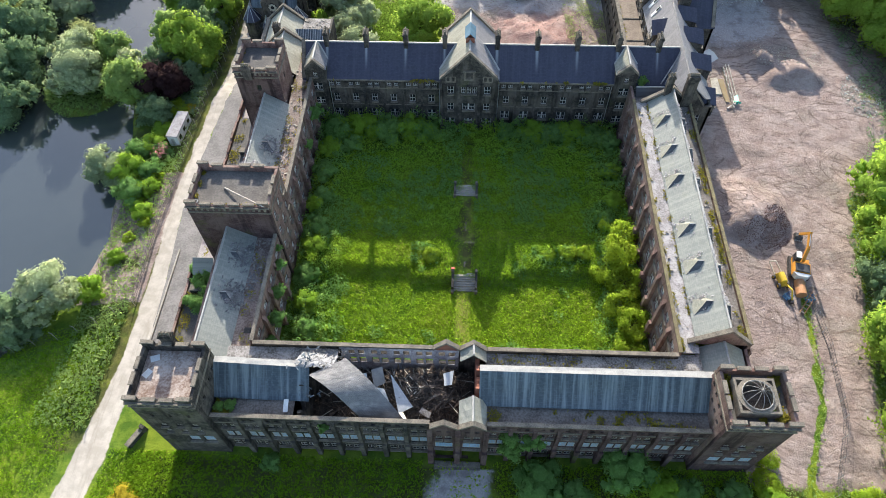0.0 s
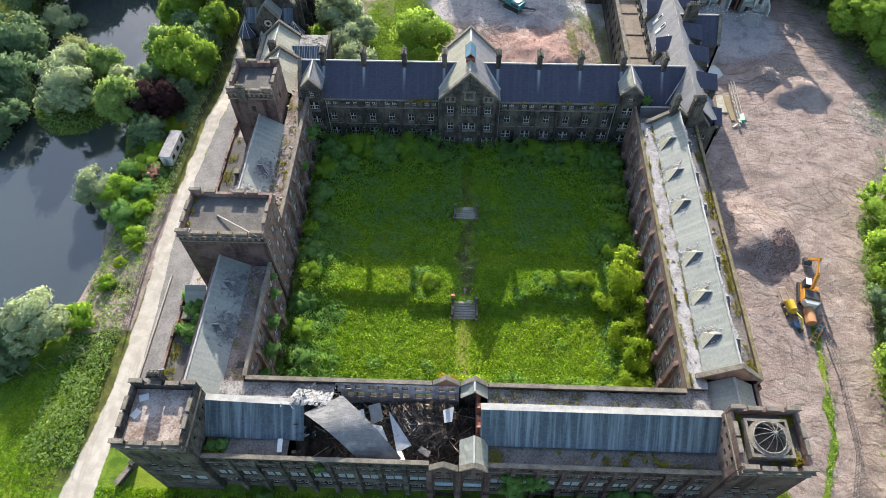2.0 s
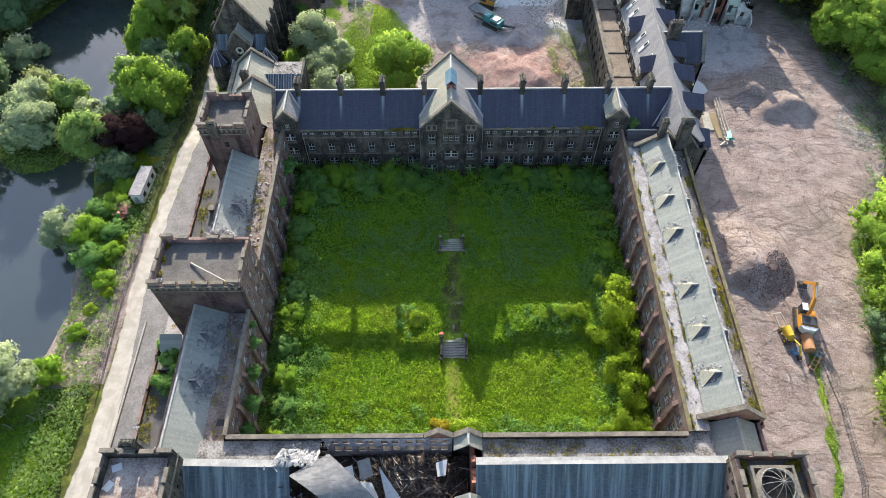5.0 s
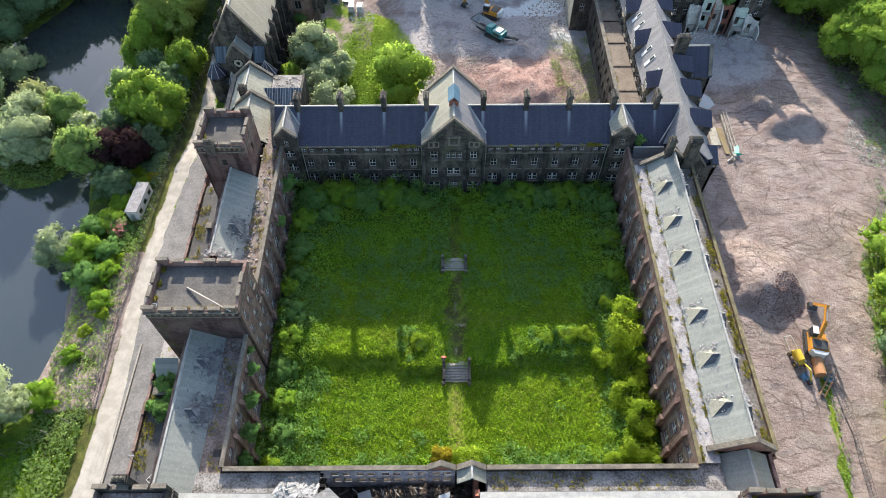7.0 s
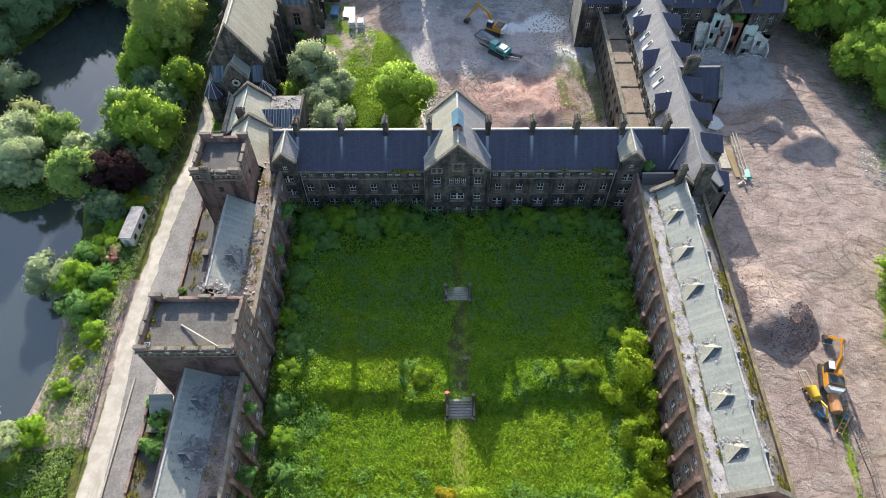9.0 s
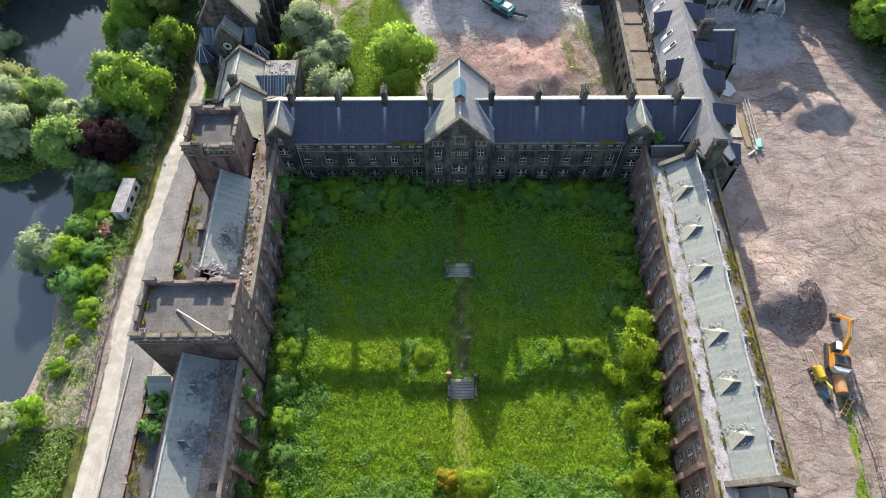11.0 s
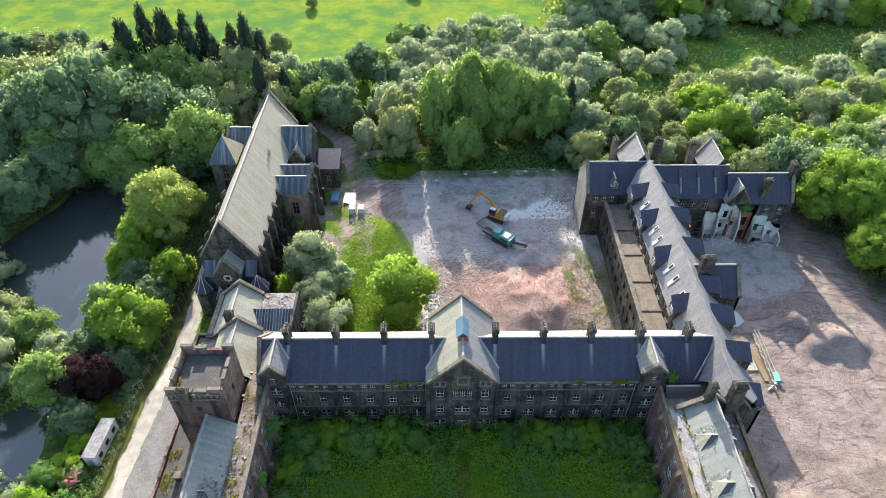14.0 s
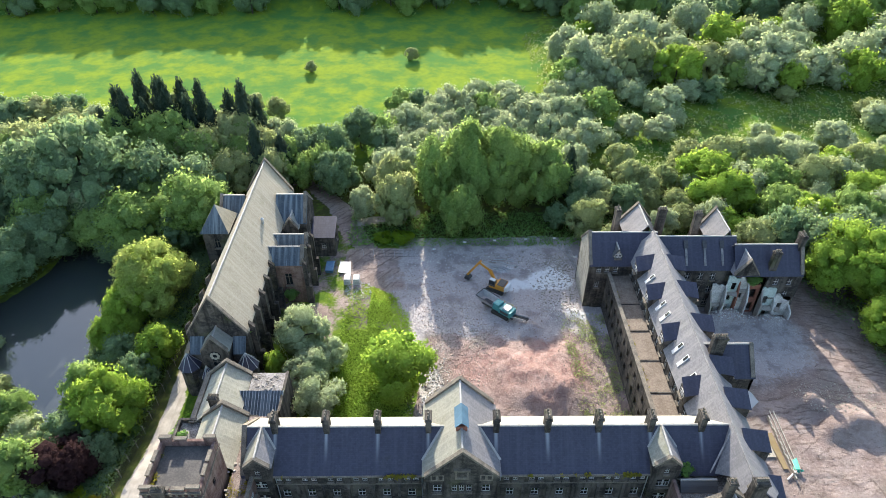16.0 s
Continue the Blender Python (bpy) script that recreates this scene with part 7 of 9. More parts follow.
grove(62, 128, 97, 138, 36, ("olive", "broad", "lime", "willow"), 4.6, 7.4, 8, 13)
woods("dense silvery willow scrub between wood and meadow", -18, 34, 128, 174, 66, ("woodwillow", "woodwillow", "woodwillow", "wood"), 3.6, 5.6, 8, 11)
woods("mixed trees at the meadow's western edge", -190, -100, 120, 165, 40, ("wood", "woodolive", "woodwillow"), 5, 8, 10, 15)
woods("scattered scrub in rough grass", 36, 200, 140, 182, 44, ("woodwillow", "woodolive", "wood", "woodwillow"), 2.6, 6.4, 4, 10)
woods("pale willows and mixed trees on the slope", 32, 210, 184, 236, 84, ("woodwillow", "woodolive", "wood", "woodwillow", "woodlime", "woodwillow"), 4, 9, 8, 17, lambda x, y: x > 36 + 0.2 * (y - 184))
woods("dark green wood climbing the hillside", 36, 240, 238, 300, 64, ("wood",), 6, 9, 14, 20)
woods("dark green wood beyond the meadow", -230, 40, 262, 306, 84, ("wood",), 6.5, 9, 16, 20)
for x, y, r, h in ((-12.4, 214, 2.6, 4.5), (-47.6, 204, 2.2, 4), (-86, 176, 3, 5), (-60, 172, 3.4, 6.5), (-52, 168, 3.6, 7)):
    tree("olive", x, y, r, h)


# ---- courtyard undergrowth ----
def cover(name, label, points, up, size, material, seed, category="undergrowth", stretch=1.6):
    r = np.random.default_rng(seed)
    tagged(new(name, leaf_mesh(name, points, up, size, material, r, stretch)), label, category, kind="stuff")


def sheet(x0, x1, y0, y1, count, dens, canopy, seed, lie=False):
    """Leaf places over a stretch of ground: dens(x, y) thins them, canopy(x, y) gives the height of the plants."""
    r = np.random.default_rng(seed)
    pts = []
    for x, y, k in zip(r.uniform(x0, x1, count), r.uniform(y0, y1, count), r.random(count)):
        if k < dens(x, y):
            pts.append((x, y, height(x, y) + canopy(x, y) * r.uniform(0.8, 1.08)))
    up = [(height(x - 0.5, y) + canopy(x - 0.5, y) - height(x + 0.5, y) - canopy(x + 0.5, y), height(x, y - 0.5) + canopy(x, y - 0.5) - height(x, y + 0.5) - canopy(x, y + 0.5), 1.0) for x, y, z in pts] if lie else np.tile((0.0, 0.0, 1.0), (len(pts), 1))
    return np.array(pts), np.asarray(up) + r.normal(0, 0.2, (len(pts), 3))


def thicket(x, y):
    """How tall the brambles in the courtyard stand, 0 where there is only grass."""
    n1 = noise.noise((x * 0.16, y * 0.16, 11)) + 0.5 * noise.noise((x * 0.5, y * 0.5, 12))
    left = smooth(-17.0, -25.5, x + 3.0 * n1) * (1.0 if y < 12 or y > 22 else 0.9)
    rear = smooth(24.0, 31.0, y + 3.0 * n1)
    right = smooth(19.0, 25.0, x + 3.5 * n1)
    near = smooth(-9.0, -14.5, y + 2.0 * n1) * (0.55 if x < -4 else 0.9)
    patch = max(smooth(0.28, 0.55, n1) * 0.55, (0.62 + 0.3 * n1) * smooth(8.6, 11.0, y + n1))
    if abs(x) < 1.9 and (-13 < y < 1.4 or 17 < y < 19.6) or zone(x, y)[0] > 0.25 or trodden(x, y) > 0.5 + 0.3 * n1:
        return 0.0
    strip = 0.75 * smooth(2.5, 4.2, y) * (1 - smooth(6.4, 8.0, y)) * smooth(0.0, 0.5, n1 + 0.25) if (-9 < x < -2 or 11 < x < 24) else 0.0
    return max(left * 1.7, rear * (3.7 if x < -5 else 2.5), right * 1.8, near * 1.0, patch * 0.7, strip) * max(0.12, 0.8 + 0.9 * noise.noise((x * 0.7, y * 0.7, 13)) + 0.6 * noise.noise((x * 1.5, y * 1.5, 15)))


def courtyard():
    """Brambles, nettles and rough grass, leaf by leaf, over the courtyard."""
    gx, gy = np.arange(-27.9, 28.2, 0.3), np.arange(-16.9, 35.6, 0.3)
    tall = np.array([[thicket(x, y) for x in gx] for y in gy])
    soil = np.array([[height(x, y) for x in gx] for y in gy])
    worn = np.array([[max(trodden(x, y), 0.8 if abs(x) < 1.2 and y < 18 else 0.0) for x in gx] for y in gy])
    patch = np.array([[noise.noise((x * 0.13, y * 0.13, 51)) + 0.6 * noise.noise((x * 0.5, y * 0.5, 52)) for x in gx] for y in gy])
    tuft = np.array([[max(0.0, noise.noise((x * 0.9, y * 0.9, 53)) + 0.3) for x in gx] for y in gy])
    r = np.random.default_rng(3)

    def at(field, x, y):
        i, j = (x - gx[0]) / 0.3, (y - gy[0]) / 0.3
        a, b = i.astype(int), j.astype(int)
        u, v = i - a, j - b
        return (field[b, a] * (1 - u) + field[b, a + 1] * u) * (1 - v) + (field[b + 1, a] * (1 - u) + field[b + 1, a + 1] * u) * v

    def strew(count, lift, keep, low, upright):
        x, y = r.uniform(-27.6, 27.8, count), r.uniform(-16.6, 35.2, count)
        ok = r.random(count) < keep(x, y)
        x, y = x[ok], y[ok]
        top = soil + lift
        z = at(soil, x, y) + at(lift, x, y) * r.uniform(low, 1.1, len(x))
        fall = np.gradient(top, 0.3)
        up = np.stack([-at(fall[1], x, y), -at(fall[0], x, y), np.full(len(x), 0.75)], 1)
        return np.stack([x, y, z], 1), up / np.linalg.norm(up, axis=1, keepdims=True) + r.normal(0, upright, (len(x), 3)) * (1, 1, 0.5)

    def ramp(v, a, b):
        t = np.clip((v - a) / (b - a), 0, 1)
        return t * t * (3 - 2 * t)

    for name, label, mat, side, size in (("brambles", "tangled green brambles along the courtyard walls", LEAF_BRAMBLE, 1, 0.25), ("nettles", "pale green nettles among the courtyard brambles", LEAF_NETTLE, -1, 0.22)):
        pts, up = strew(150000, tall, lambda x, y: ramp(at(tall, x, y), 0.1, 0.4) * ramp(side * (at(patch, x, y) + (0.16 if side > 0 else 0.0)), -0.12, 0.2), 0.62, 0.5)
        tagged(new(name, leaf_mesh(name, pts, up, size, mat, r, 1.5, 1, soft=0.35, lift=0.0)), label, "undergrowth", kind="stuff")
    blades = 0.05 + 0.28 * tuft
    for name, label, mat, side in (("rough_grass", "long rough grass filling the courtyard", GRASS_BLADE, 1), ("seeding_grass", "patches of pale grass gone to seed", GRASS_SEED, -1)):
        pts, up = strew(240000 if side > 0 else 80000, blades, lambda x, y: (1 - ramp(at(tall, x, y), 0.2, 0.6)) * np.clip(1 - at(worn, x, y) * (0.85 + 0.5 * at(patch, x, y)), 0.04, 1) * (0.85 if side > 0 else ramp(at(patch, x, y), 0.1, 0.42) * 0.8), 0.5, 0.9)
        tagged(new(name, leaf_mesh(name, pts, up, 0.17, mat, r, 2.0, 1, soft=0.72, lift=0.1)), label, "grass", kind="stuff")


courtyard()
for kind, x, y, r, h in (("limebush", 26.0, 8.5, 2.4, 4.4), ("limebush", 25.0, 4.6, 2.8, 5.2), ("limebush", 25.6, 0.0, 2.9, 5.0), ("limebush", 24.4, -4.2, 2.6, 4.2), ("limebush", 25.8, -7.6, 2.8, 4.6),
                         ("limebush", 24.6, -11.6, 2.5, 3.6), ("limebush", 26.0, -14.4, 2.0, 3.2), ("limebush", 21.8, 1.8, 1.6, 2.6), ("limebush", 21.6, -13.4, 1.5, 2.0), ("goldbush", -2.2, -12.4, 1.5, 2.4), ("limebush", 1.4, -13.2, 2.1, 2.6),
                         ("limebush", -25.4, -14.6, 2.0, 2.4), ("bush", -24.6, -9.5, 1.8, 2.6), ("bush", 25.8, 29.5, 2.2, 3.8), ("bush", -26.4, 13.6, 1.5, 3.4), ("bush", 23.2, 12.2, 1.6, 2.4), ("limebush", 23.6, 11.0, 1.4, 2.6),
                         ("limebush", 17.0, 5.4, 1.5, 1.3), ("limebush", 13.8, 5.0, 1.2, 1.1), ("limebush", 19.4, 5.6, 1.3, 1.4), ("limebush", -5.6, 4.6, 1.5, 1.2),
                         ("bush", -23.8, 32.2, 3.2, 4.6), ("bush", -19.6, 32.6, 3.0, 5.2), ("bush", -15.4, 32.0, 3.3, 4.8), ("bush", -11.2, 32.4, 2.8, 5.0), ("bush", -7.6, 32.0, 2.4, 3.8), ("bush", -25.4, 26.6, 2.3, 3.4), ("bush", -21.6, 28.6, 2.2, 2.8),
                         ("bush", 7.4, 32.8, 1.9, 2.4), ("bush", 12.2, 32.6, 2.6, 3.6), ("bush", 15.6, 32.0, 2.4, 3.4), ("bush", 19.4, 32.4, 2.8, 3.8), ("bush", 23.2, 31.6, 2.6, 3.4), ("bush", -25.6, 21.0, 2.2, 3.0), ("bush", -24.8, 16.6, 1.9, 2.4),
                         ("bush", -25.4, 9.6, 2.2, 2.8), ("bush", -25.0, 5.2, 2.0, 2.6), ("bush", -25.6, 0.6, 2.2, 3.0), ("bush", -25.0, -4.6, 2.1, 2.8), ("bush", 25.8, 22.6, 1.8, 2.6), ("bush", 25.4, 16.4, 1.9, 2.6)):
    tree(kind, x, y, r, h, name="shrub", group="courtyard shrubs")


def on_wall(x, y, z, r, kind="bush", which=1):
    """A bush rooted in masonry."""
    crown, trunk, text = TREES[kind][which]
    t = thing("wall_plant", "leafy weed rooted in the decaying masonry", "plant", "plants on the ruin")
    t.location, t.scale, t.rotation_euler = (x, y, z), (r, r, r * 0.9), (0, 0, x + y)
    o = new("crown", crown)
    o.parent = t


for x, y, z, r in ((-27.9, -1.2, 9.8, 0.6), (-27.5, -3.6, 8.6, 0.9), (-27.3, -7.4, 7.4, 1.15), (-27.2, -11.5, 6.2, 1.3), (-27.6, -14.6, 4.5, 1.2), (-41.2, -2.2, 0.2, 2.3), (-41.6, -5.8, 0.2, 1.7), (-43.6, -5.4, 0.2, 1.0), (-44.2, 19.4, 0.2, 0.7), (-27.8, 30.6, 6.6, 1.7), (-27.6, 22.5, 7.0, 1.0),
                   (-42.6, 14.4, 0.2, 1.3), (-42.8, 12.2, 0.2, 1.1), (-41.4, 44.4, 7.9, 0.8), (-43.4, 0.4, 0.2, 1.4), (30.8, 36.6, 10.2, 1.2), (-40.3, -20.0, 0.2, 1.2), (-29.4, -26.2, 10.5, 0.8), (-30.9, -26.4, 10.5, 0.7),
                   (9.0, -28.2, 6.2, 1.6), (6.2, -28.2, 7.6, 1.2), (6.6, -28.4, 3.8, 1.6), (-17.6, -28.1, 9.0, 0.7), (36.6, -26.6, 15.8, 0.7), (-36.6, 67.0, 7.6, 1.0), (-33.0, 84.0, 0.0, 1.6), (58.2, 80.2, 6.6, 1.5)):
    on_wall(x, y, z, r)
# moss and grass on gutters and parapets
r9 = np.random.default_rng(19)
pts = []
for x0, x1, y0, y1, z, count in ((30.6, 31.1, -16, 30, 11.2, 900), (37.0, 37.8, -15, 30, 11.0, 1700), (28.9, 29.3, -17, 30, 11.2, 900), (-31.6, -29.0, 8.5, 45, 10.3, 1500), (3.2, 24, -27.2, -25.4, 10.55, 700), (-31.4, -29.6, -27.2, -25.2, 10.55, 420),
                                 (-24.5, -5.2, 35.5, 35.9, 10.6, 800), (5.2, 24.6, 35.5, 35.9, 10.6, 900), (-39.4, -28.8, 1.0, 1.5, 16.9, 420), (-39.4, -39.0, 1.0, 7.6, 16.9, 300), (31.3, 32.1, -28.3, -22.2, 15.9, 900), (36.9, 38.1, -28.3, -22.2, 15.9, 1100), (31.4, 38.0, -28.3, -27.5, 15.9, 900), (3.4, 30.4, -27.2, -25.4, 10.55, 1500), (-31.4, -29.8, -27.2, -25.2, 10.55, 500), (3.4, 28, -20.1, -17.8, 10.6, 500),
                                 (-39.0, -38.6, 30, 36.5, 16.7, 220), (-44.3, -42.6, -20, 36, 0.25, 2600), (30.7, 31.2, 47, 80, 6.8, 500), (-31.0, -28.8, -20.5, -0.5, 10.3, 350)):
    for _ in range(count):
        x, y = r9.uniform(x0, x1), r9.uniform(y0, y1)
        if noise.noise((x * 0.17, y * 0.4, 21)) + 0.7 * noise.noise((x * 0.9, y * 0.9, 22)) > 0.08:
            pts.append((x, y, z + r9.uniform(0.02, 0.25)))
cover("roof_weeds", "patches of moss and grass on flat roofs and gutters", np.array(pts), np.tile((0, 0, 1.0), (len(pts), 1)), 0.2, MOSS, 20, "weeds")
# weeds and scrub outside
pts, up = sheet(-76, -53.8, 34, 108, 26000, lambda x, y: 0.9 * smooth(shore(y) - 0.5, shore(y) + 1.0, x) * (0.1 if (x > -57.5 and y < 36.5) else 1.0), lambda x, y: 0.9 + 0.7 * noise.noise((x * 0.25, y * 0.25, 18)), 27)
cover("shaded_scrub", "dark shaded scrub between pond and track", pts, up, 0.36, LEAF_DARK, 28)
pts, up = sheet(-61.5, -53.2, -26, 100, 15000, lambda x, y: (0.3 if (-6 < y < 22 and x > -60) else 0.75) if not (-57.5 < x < -53.3 and 27 < y < 36.5) else 0.1, lambda x, y: 0.5 + 0.5 * noise.noise((x * 0.3, y * 0.3, 15)), 7)
cover("bank_weeds", "rank weeds and nettles on the pond bank", pts, up, 0.32, LEAF_MID, 8)
pts, up = sheet(-90, -52, -46, -10, 34000, lambda x, y: (smooth(3.2, 4.4, abs(x - track_x(y)[0]))) * (0.55 + 0.6 * noise.noise((x * 0.2, y * 0.2, 16))), lambda x, y: 0.28, 9)
cover("field_grass", "thick meadow grass beside the track", pts, up, 0.2, GRASS_BLADE, 10, "grass", 2.0)
pts, up = sheet(-52, -38, -48, -28.8, 9000, lambda x, y: smooth(2.6, 3.4, abs(x - track_x(y)[0])) * 0.8, lambda x, y: 0.12 + 0.3 * max(0.0, noise.noise((x * 0.8, y * 0.8, 61))), 71)
cover("trackside_grass", "lumpy green grass in the corner by the track", pts, up, 0.19, GRASS_BLADE, 72, "grass", 2.0)
pts, up = sheet(-46, 40, -46, -29, 26000, lambda x, y: smooth(3.0, 4.0, abs(x - track_x(y)[0])) * (0.15 if abs(x) < 5 else 0.8), lambda x, y: 0.3 + 0.7 * smooth(0.1, 0.5, noise.noise((x * 0.2, y * 0.2, 17))), 11)
cover("lawn_weeds", "neglected lawn with weeds before the front range", pts, up, 0.24, GRASS_BLADE, 12)
pts, up = sheet(-23, -7.5, 48, 90, 22000, lambda x, y: smooth(-23, -21, x) * (1 - smooth(-9.6, -8.2, x)) * (1 - zone(x, y)[0]) * (1 - smooth(80, 90, y + 5 * noise.noise((x * 0.3, y * 0.3, 29)))), lambda x, y: 0.45 + 0.25 * noise.noise((x * 0.4, y * 0.4, 24)), 13)
cover("nettle_bed", "bright green nettles between willows and rubble", pts, up, 0.23, LEAF_LIME, 14)
pts, up = sheet(-96, -68, 34, 60, 9000, lambda x, y: 0.9 * (1 - pond_depth(x, y)), lambda x, y: 0.8, 57)
cover("island_scrub", "rank green scrub on the pond island", pts, up, 0.4, LEAF_MID, 58)
pts, up = sheet(30, 190, 98, 240, 30000, lambda x, y: 0.35 + 0.8 * noise.noise((x * 0.06, y * 0.06, 25)), lambda x, y: 0.9 + 0.8 * noise.noise((x * 0.15, y * 0.15, 26)), 67)
cover("hillside_scrub", "rough scrub and bracken between the trees", pts, up, 0.6, LEAF_OLIVE, 68)
pts, up = sheet(21, 30, 47, 80, 5200, lambda x, y: 0.15 + 0.75 * smooth(0.0, 0.35, noise.noise((x * 0.25, y * 0.25, 23)) + 0.06 * (x - 25)), lambda x, y: 0.3, 47)
cover("yard_weeds", "low weeds creeping over the edge of the rubble yard", pts, up, 0.24, LEAF_OLIVE, 48, "weeds")
pts, up = sheet(40, 62, -36, 2, 7000, lambda x, y: 0.8 * (1 - zone(x, y)[0]) * (1 if x > 44 or y < -29 else 0.4), lambda x, y: 0.35, 15)
cover("verge_grass", "green verge along the site fence", pts, up, 0.26, LEAF_MID, 16)
pts, up = sheet(57, 112, -40, 108, 34000, lambda x, y: 0.85 * (1 - smooth(0.45, 0.8, zone(x, y)[0])) * (0.25 + 0.75 * smooth(60, 66, x)), lambda x, y: 0.7 + 0.6 * noise.noise((x * 0.2, y * 0.2, 19)), 37)
cover("eastern_scrub", "dark tangled scrub beside the demolition yard", pts, up, 0.36, LEAF_DARK, 38)
pts, up = sheet(-24, 60, 103, 116, 10000, lambda x, y: 0.75 * (1 - zone(x, y)[1]), lambda x, y: 0.5, 17)
cover("wood_edge_weeds", "shaded weeds at the wood's edge", pts, up, 0.34, LEAF_BRAMBLE, 18)
for kind, x, y, r, h in (("bush", 22.0, -30.0, 3.6, 6.0), ("bush", 10.6, -32.0, 3.4, 4.2), ("bush", 14.6, -33.4, 2.6, 3.2), ("goldbush", -44.5, -36.0, 2.2, 2.2), ("bush", -26.0, -30.2, 1.4, 1.8), ("limebush", 40.8, -30.8, 2.0, 2.2), ("bush", 30, -32, 2.2, 2.6), ("limebush", 41.4, -27.0, 1.8, 2.6), ("bush", 40.6, -33.6, 2.4, 3.2), ("bush", 50.0, -35.4, 2.6, 3.4), ("limebush", 53.0, -33.0, 2.2, 3.0), ("bush", 26.4, -31.6, 2.4, 3.6), ("bush", 36.0, -32.6, 2.2, 2.8),
                         ("bush", -59.5, 28.4, 2.6, 3.8), ("limebush", -56.6, 20.6, 1.3, 1.8), ("bush", -59.0, 15.0, 1.8, 2.4), ("limebush", -55.6, 10.2, 1.1, 1.5), ("limebush", -11.5, 105.5, 2.6, 2.2), ("limebush", -16.0, 105.5, 2.2, 1.9), ("goldbush", -55.0, 38.5, 1.2, 1.6),
                         ("bush", -55.5, 52.0, 2.2, 3.2), ("bush", -45.5, 50.5, 2.0, 2.6), ("bush", -44.6, 54.0, 1.8, 3.0)):
    tree(kind, x, y, r, h, name="shrub")
crown = TREES["bush"][1][0]
t = thing("rhododendron", "rhododendron bush with pink flowers on the bank", "shrub", at=(-57.8, 27.2, height(-57.8, 27.2)))
rd = np.random.default_rng(33)
o = new("foliage", crown)
o.parent, o.scale = t, (2.0, 2.0, 1.6)
p = crown_points(rd, 260, 14, 1.5, 0.32)[0]
p = p[p[:, 2] > 0.9]
o = new("flowers", leaf_mesh("flowers", p * (2.0, 2.0, 1.65), np.tile((0, 0, 1.0), (len(p), 1)), 0.3, BLOSSOM, rd, 1.0))
o.parent = t
tagged(o, "clusters of pink rhododendron flowers", kind="stuff")

# ---- courtyard steps ----
STEP = {}


def garden_steps(x, y0, z0, rise, count, run=0.36, w=3.4):
    """Stone steps that climb towards +y between low walls with end piers."""
    t = thing("garden_steps", "worn stone garden steps between low flanking walls", "steps", "garden steps", at=(x, y0, z0))
    for k in range(count):
        part("step", Mesh().box(-w / 2, w / 2, k * run, (k + 1) * run - 0.01 if k < count - 1 else (k + 1) * run + 0.3, -0.4, (k + 1) * rise), CONCRETE, t)
    length = count * run
    for s in (-1, 1):
        part("flank_wall", Mesh().box(s * (w / 2 + 0.2) - 0.18, s * (w / 2 + 0.2) + 0.18, -0.1, length + 0.3, -0.5, count * rise + 0.3), STONE_DARK, t)
        for y in (-0.25, length + 0.35):
            part("pier", Mesh().box(s * (w / 2 + 0.2) - 0.26, s * (w / 2 + 0.2) + 0.26, y - 0.26, y + 0.26, -0.5, (0.75 if y < 0 else count * rise + 0.75), 0.03), COPING, t)


garden_steps(0.0, -1.35, -0.85, 0.178, 7)
garden_steps(-0.1, 17.6, 0.42, 0.12, 5)
t = thing("round_sign", "red and white round sign on a post", "sign", at=(-1.9, 1.9, 0.2))
part("post", Mesh().tube((0, 0, -0.3), (0, 0, 1.0), 0.04, 0.04, 8), TIMBER, t)
part("disc", Mesh().tube((0, -0.05, 0.9), (0, -0.02, 0.94), 0.36, 0.36, 18), RED_PAINT, t)
part("bar", Mesh().box(-0.26, 0.26, -0.075, -0.052, 0.83, 0.95), WHITE, t)

# ---- the burnt part of the front range ----
rb = random.Random(77)
m, m2, m3 = Mesh(), Mesh(), Mesh()


def heap(x, y):
    return 4.6 + 3.0 * math.exp(-((x + 5.5) / 5.5) ** 2 - ((y + 22) / 3.8) ** 2) + 0.9 * noise.noise((x * 0.4, y * 0.4, 31))


for k in range(3200):
    x, y = (min(1.2, rb.gauss(-6.0, 4.2)) if rb.random() < 0.85 else rb.uniform(-20, 1.2)), rb.uniform(-26.9, -18.1)
    z = heap(x, y) + rb.uniform(-0.5, 0.9)
    a, tilt, length = rb.uniform(0, math.pi), rb.gauss(0, 0.35), rb.uniform(0.7, 3.6)
    v = Vector((math.cos(a) * math.cos(tilt), math.sin(a) * math.cos(tilt), math.sin(tilt))) * length / 2
    c = Vector((x, y, z))
    p, q = c - v, c + v
    if all(-27.1 < e.y < -17.9 and -20.4 < e.x < 1.6 for e in (p, q)):
        q3 = rb.random()
        (m2 if q3 < 0.3 else m3 if q3 > 0.93 else m).bar(p, q, 0.035 + 0.13 * rb.random() ** 2.2)
tagged(new("charred_beams", m.data("charred_beams", CHAR)), "heap of charred fallen roof beams inside the range", "debris", kind="stuff")
tagged(new("bleached_laths", m3.data("bleached_laths", TIMBER)), "pale bleached laths scattered over the burnt timbers", "debris", kind="stuff")
tagged(new("fallen_timbers", m2.data("fallen_timbers", RUST)), "brown broken timbers tangled in the burnt ruin", "debris", kind="stuff")
m = Mesh()
xs, ys = np.arange(-20.4, 1.7, 0.55), np.arange(-27.2, -17.7, 0.55)
for y in ys:
    for x in xs:
        m.v.append((x, y, heap(x, y) - 0.3 + rb.uniform(-0.15, 0.15)))
m.f = [(j * len(xs) + i, j * len(xs) + i + 1, (j + 1) * len(xs) + i + 1, (j + 1) * len(xs) + i) for j in range(len(ys) - 1) for i in range(len(xs) - 1)]
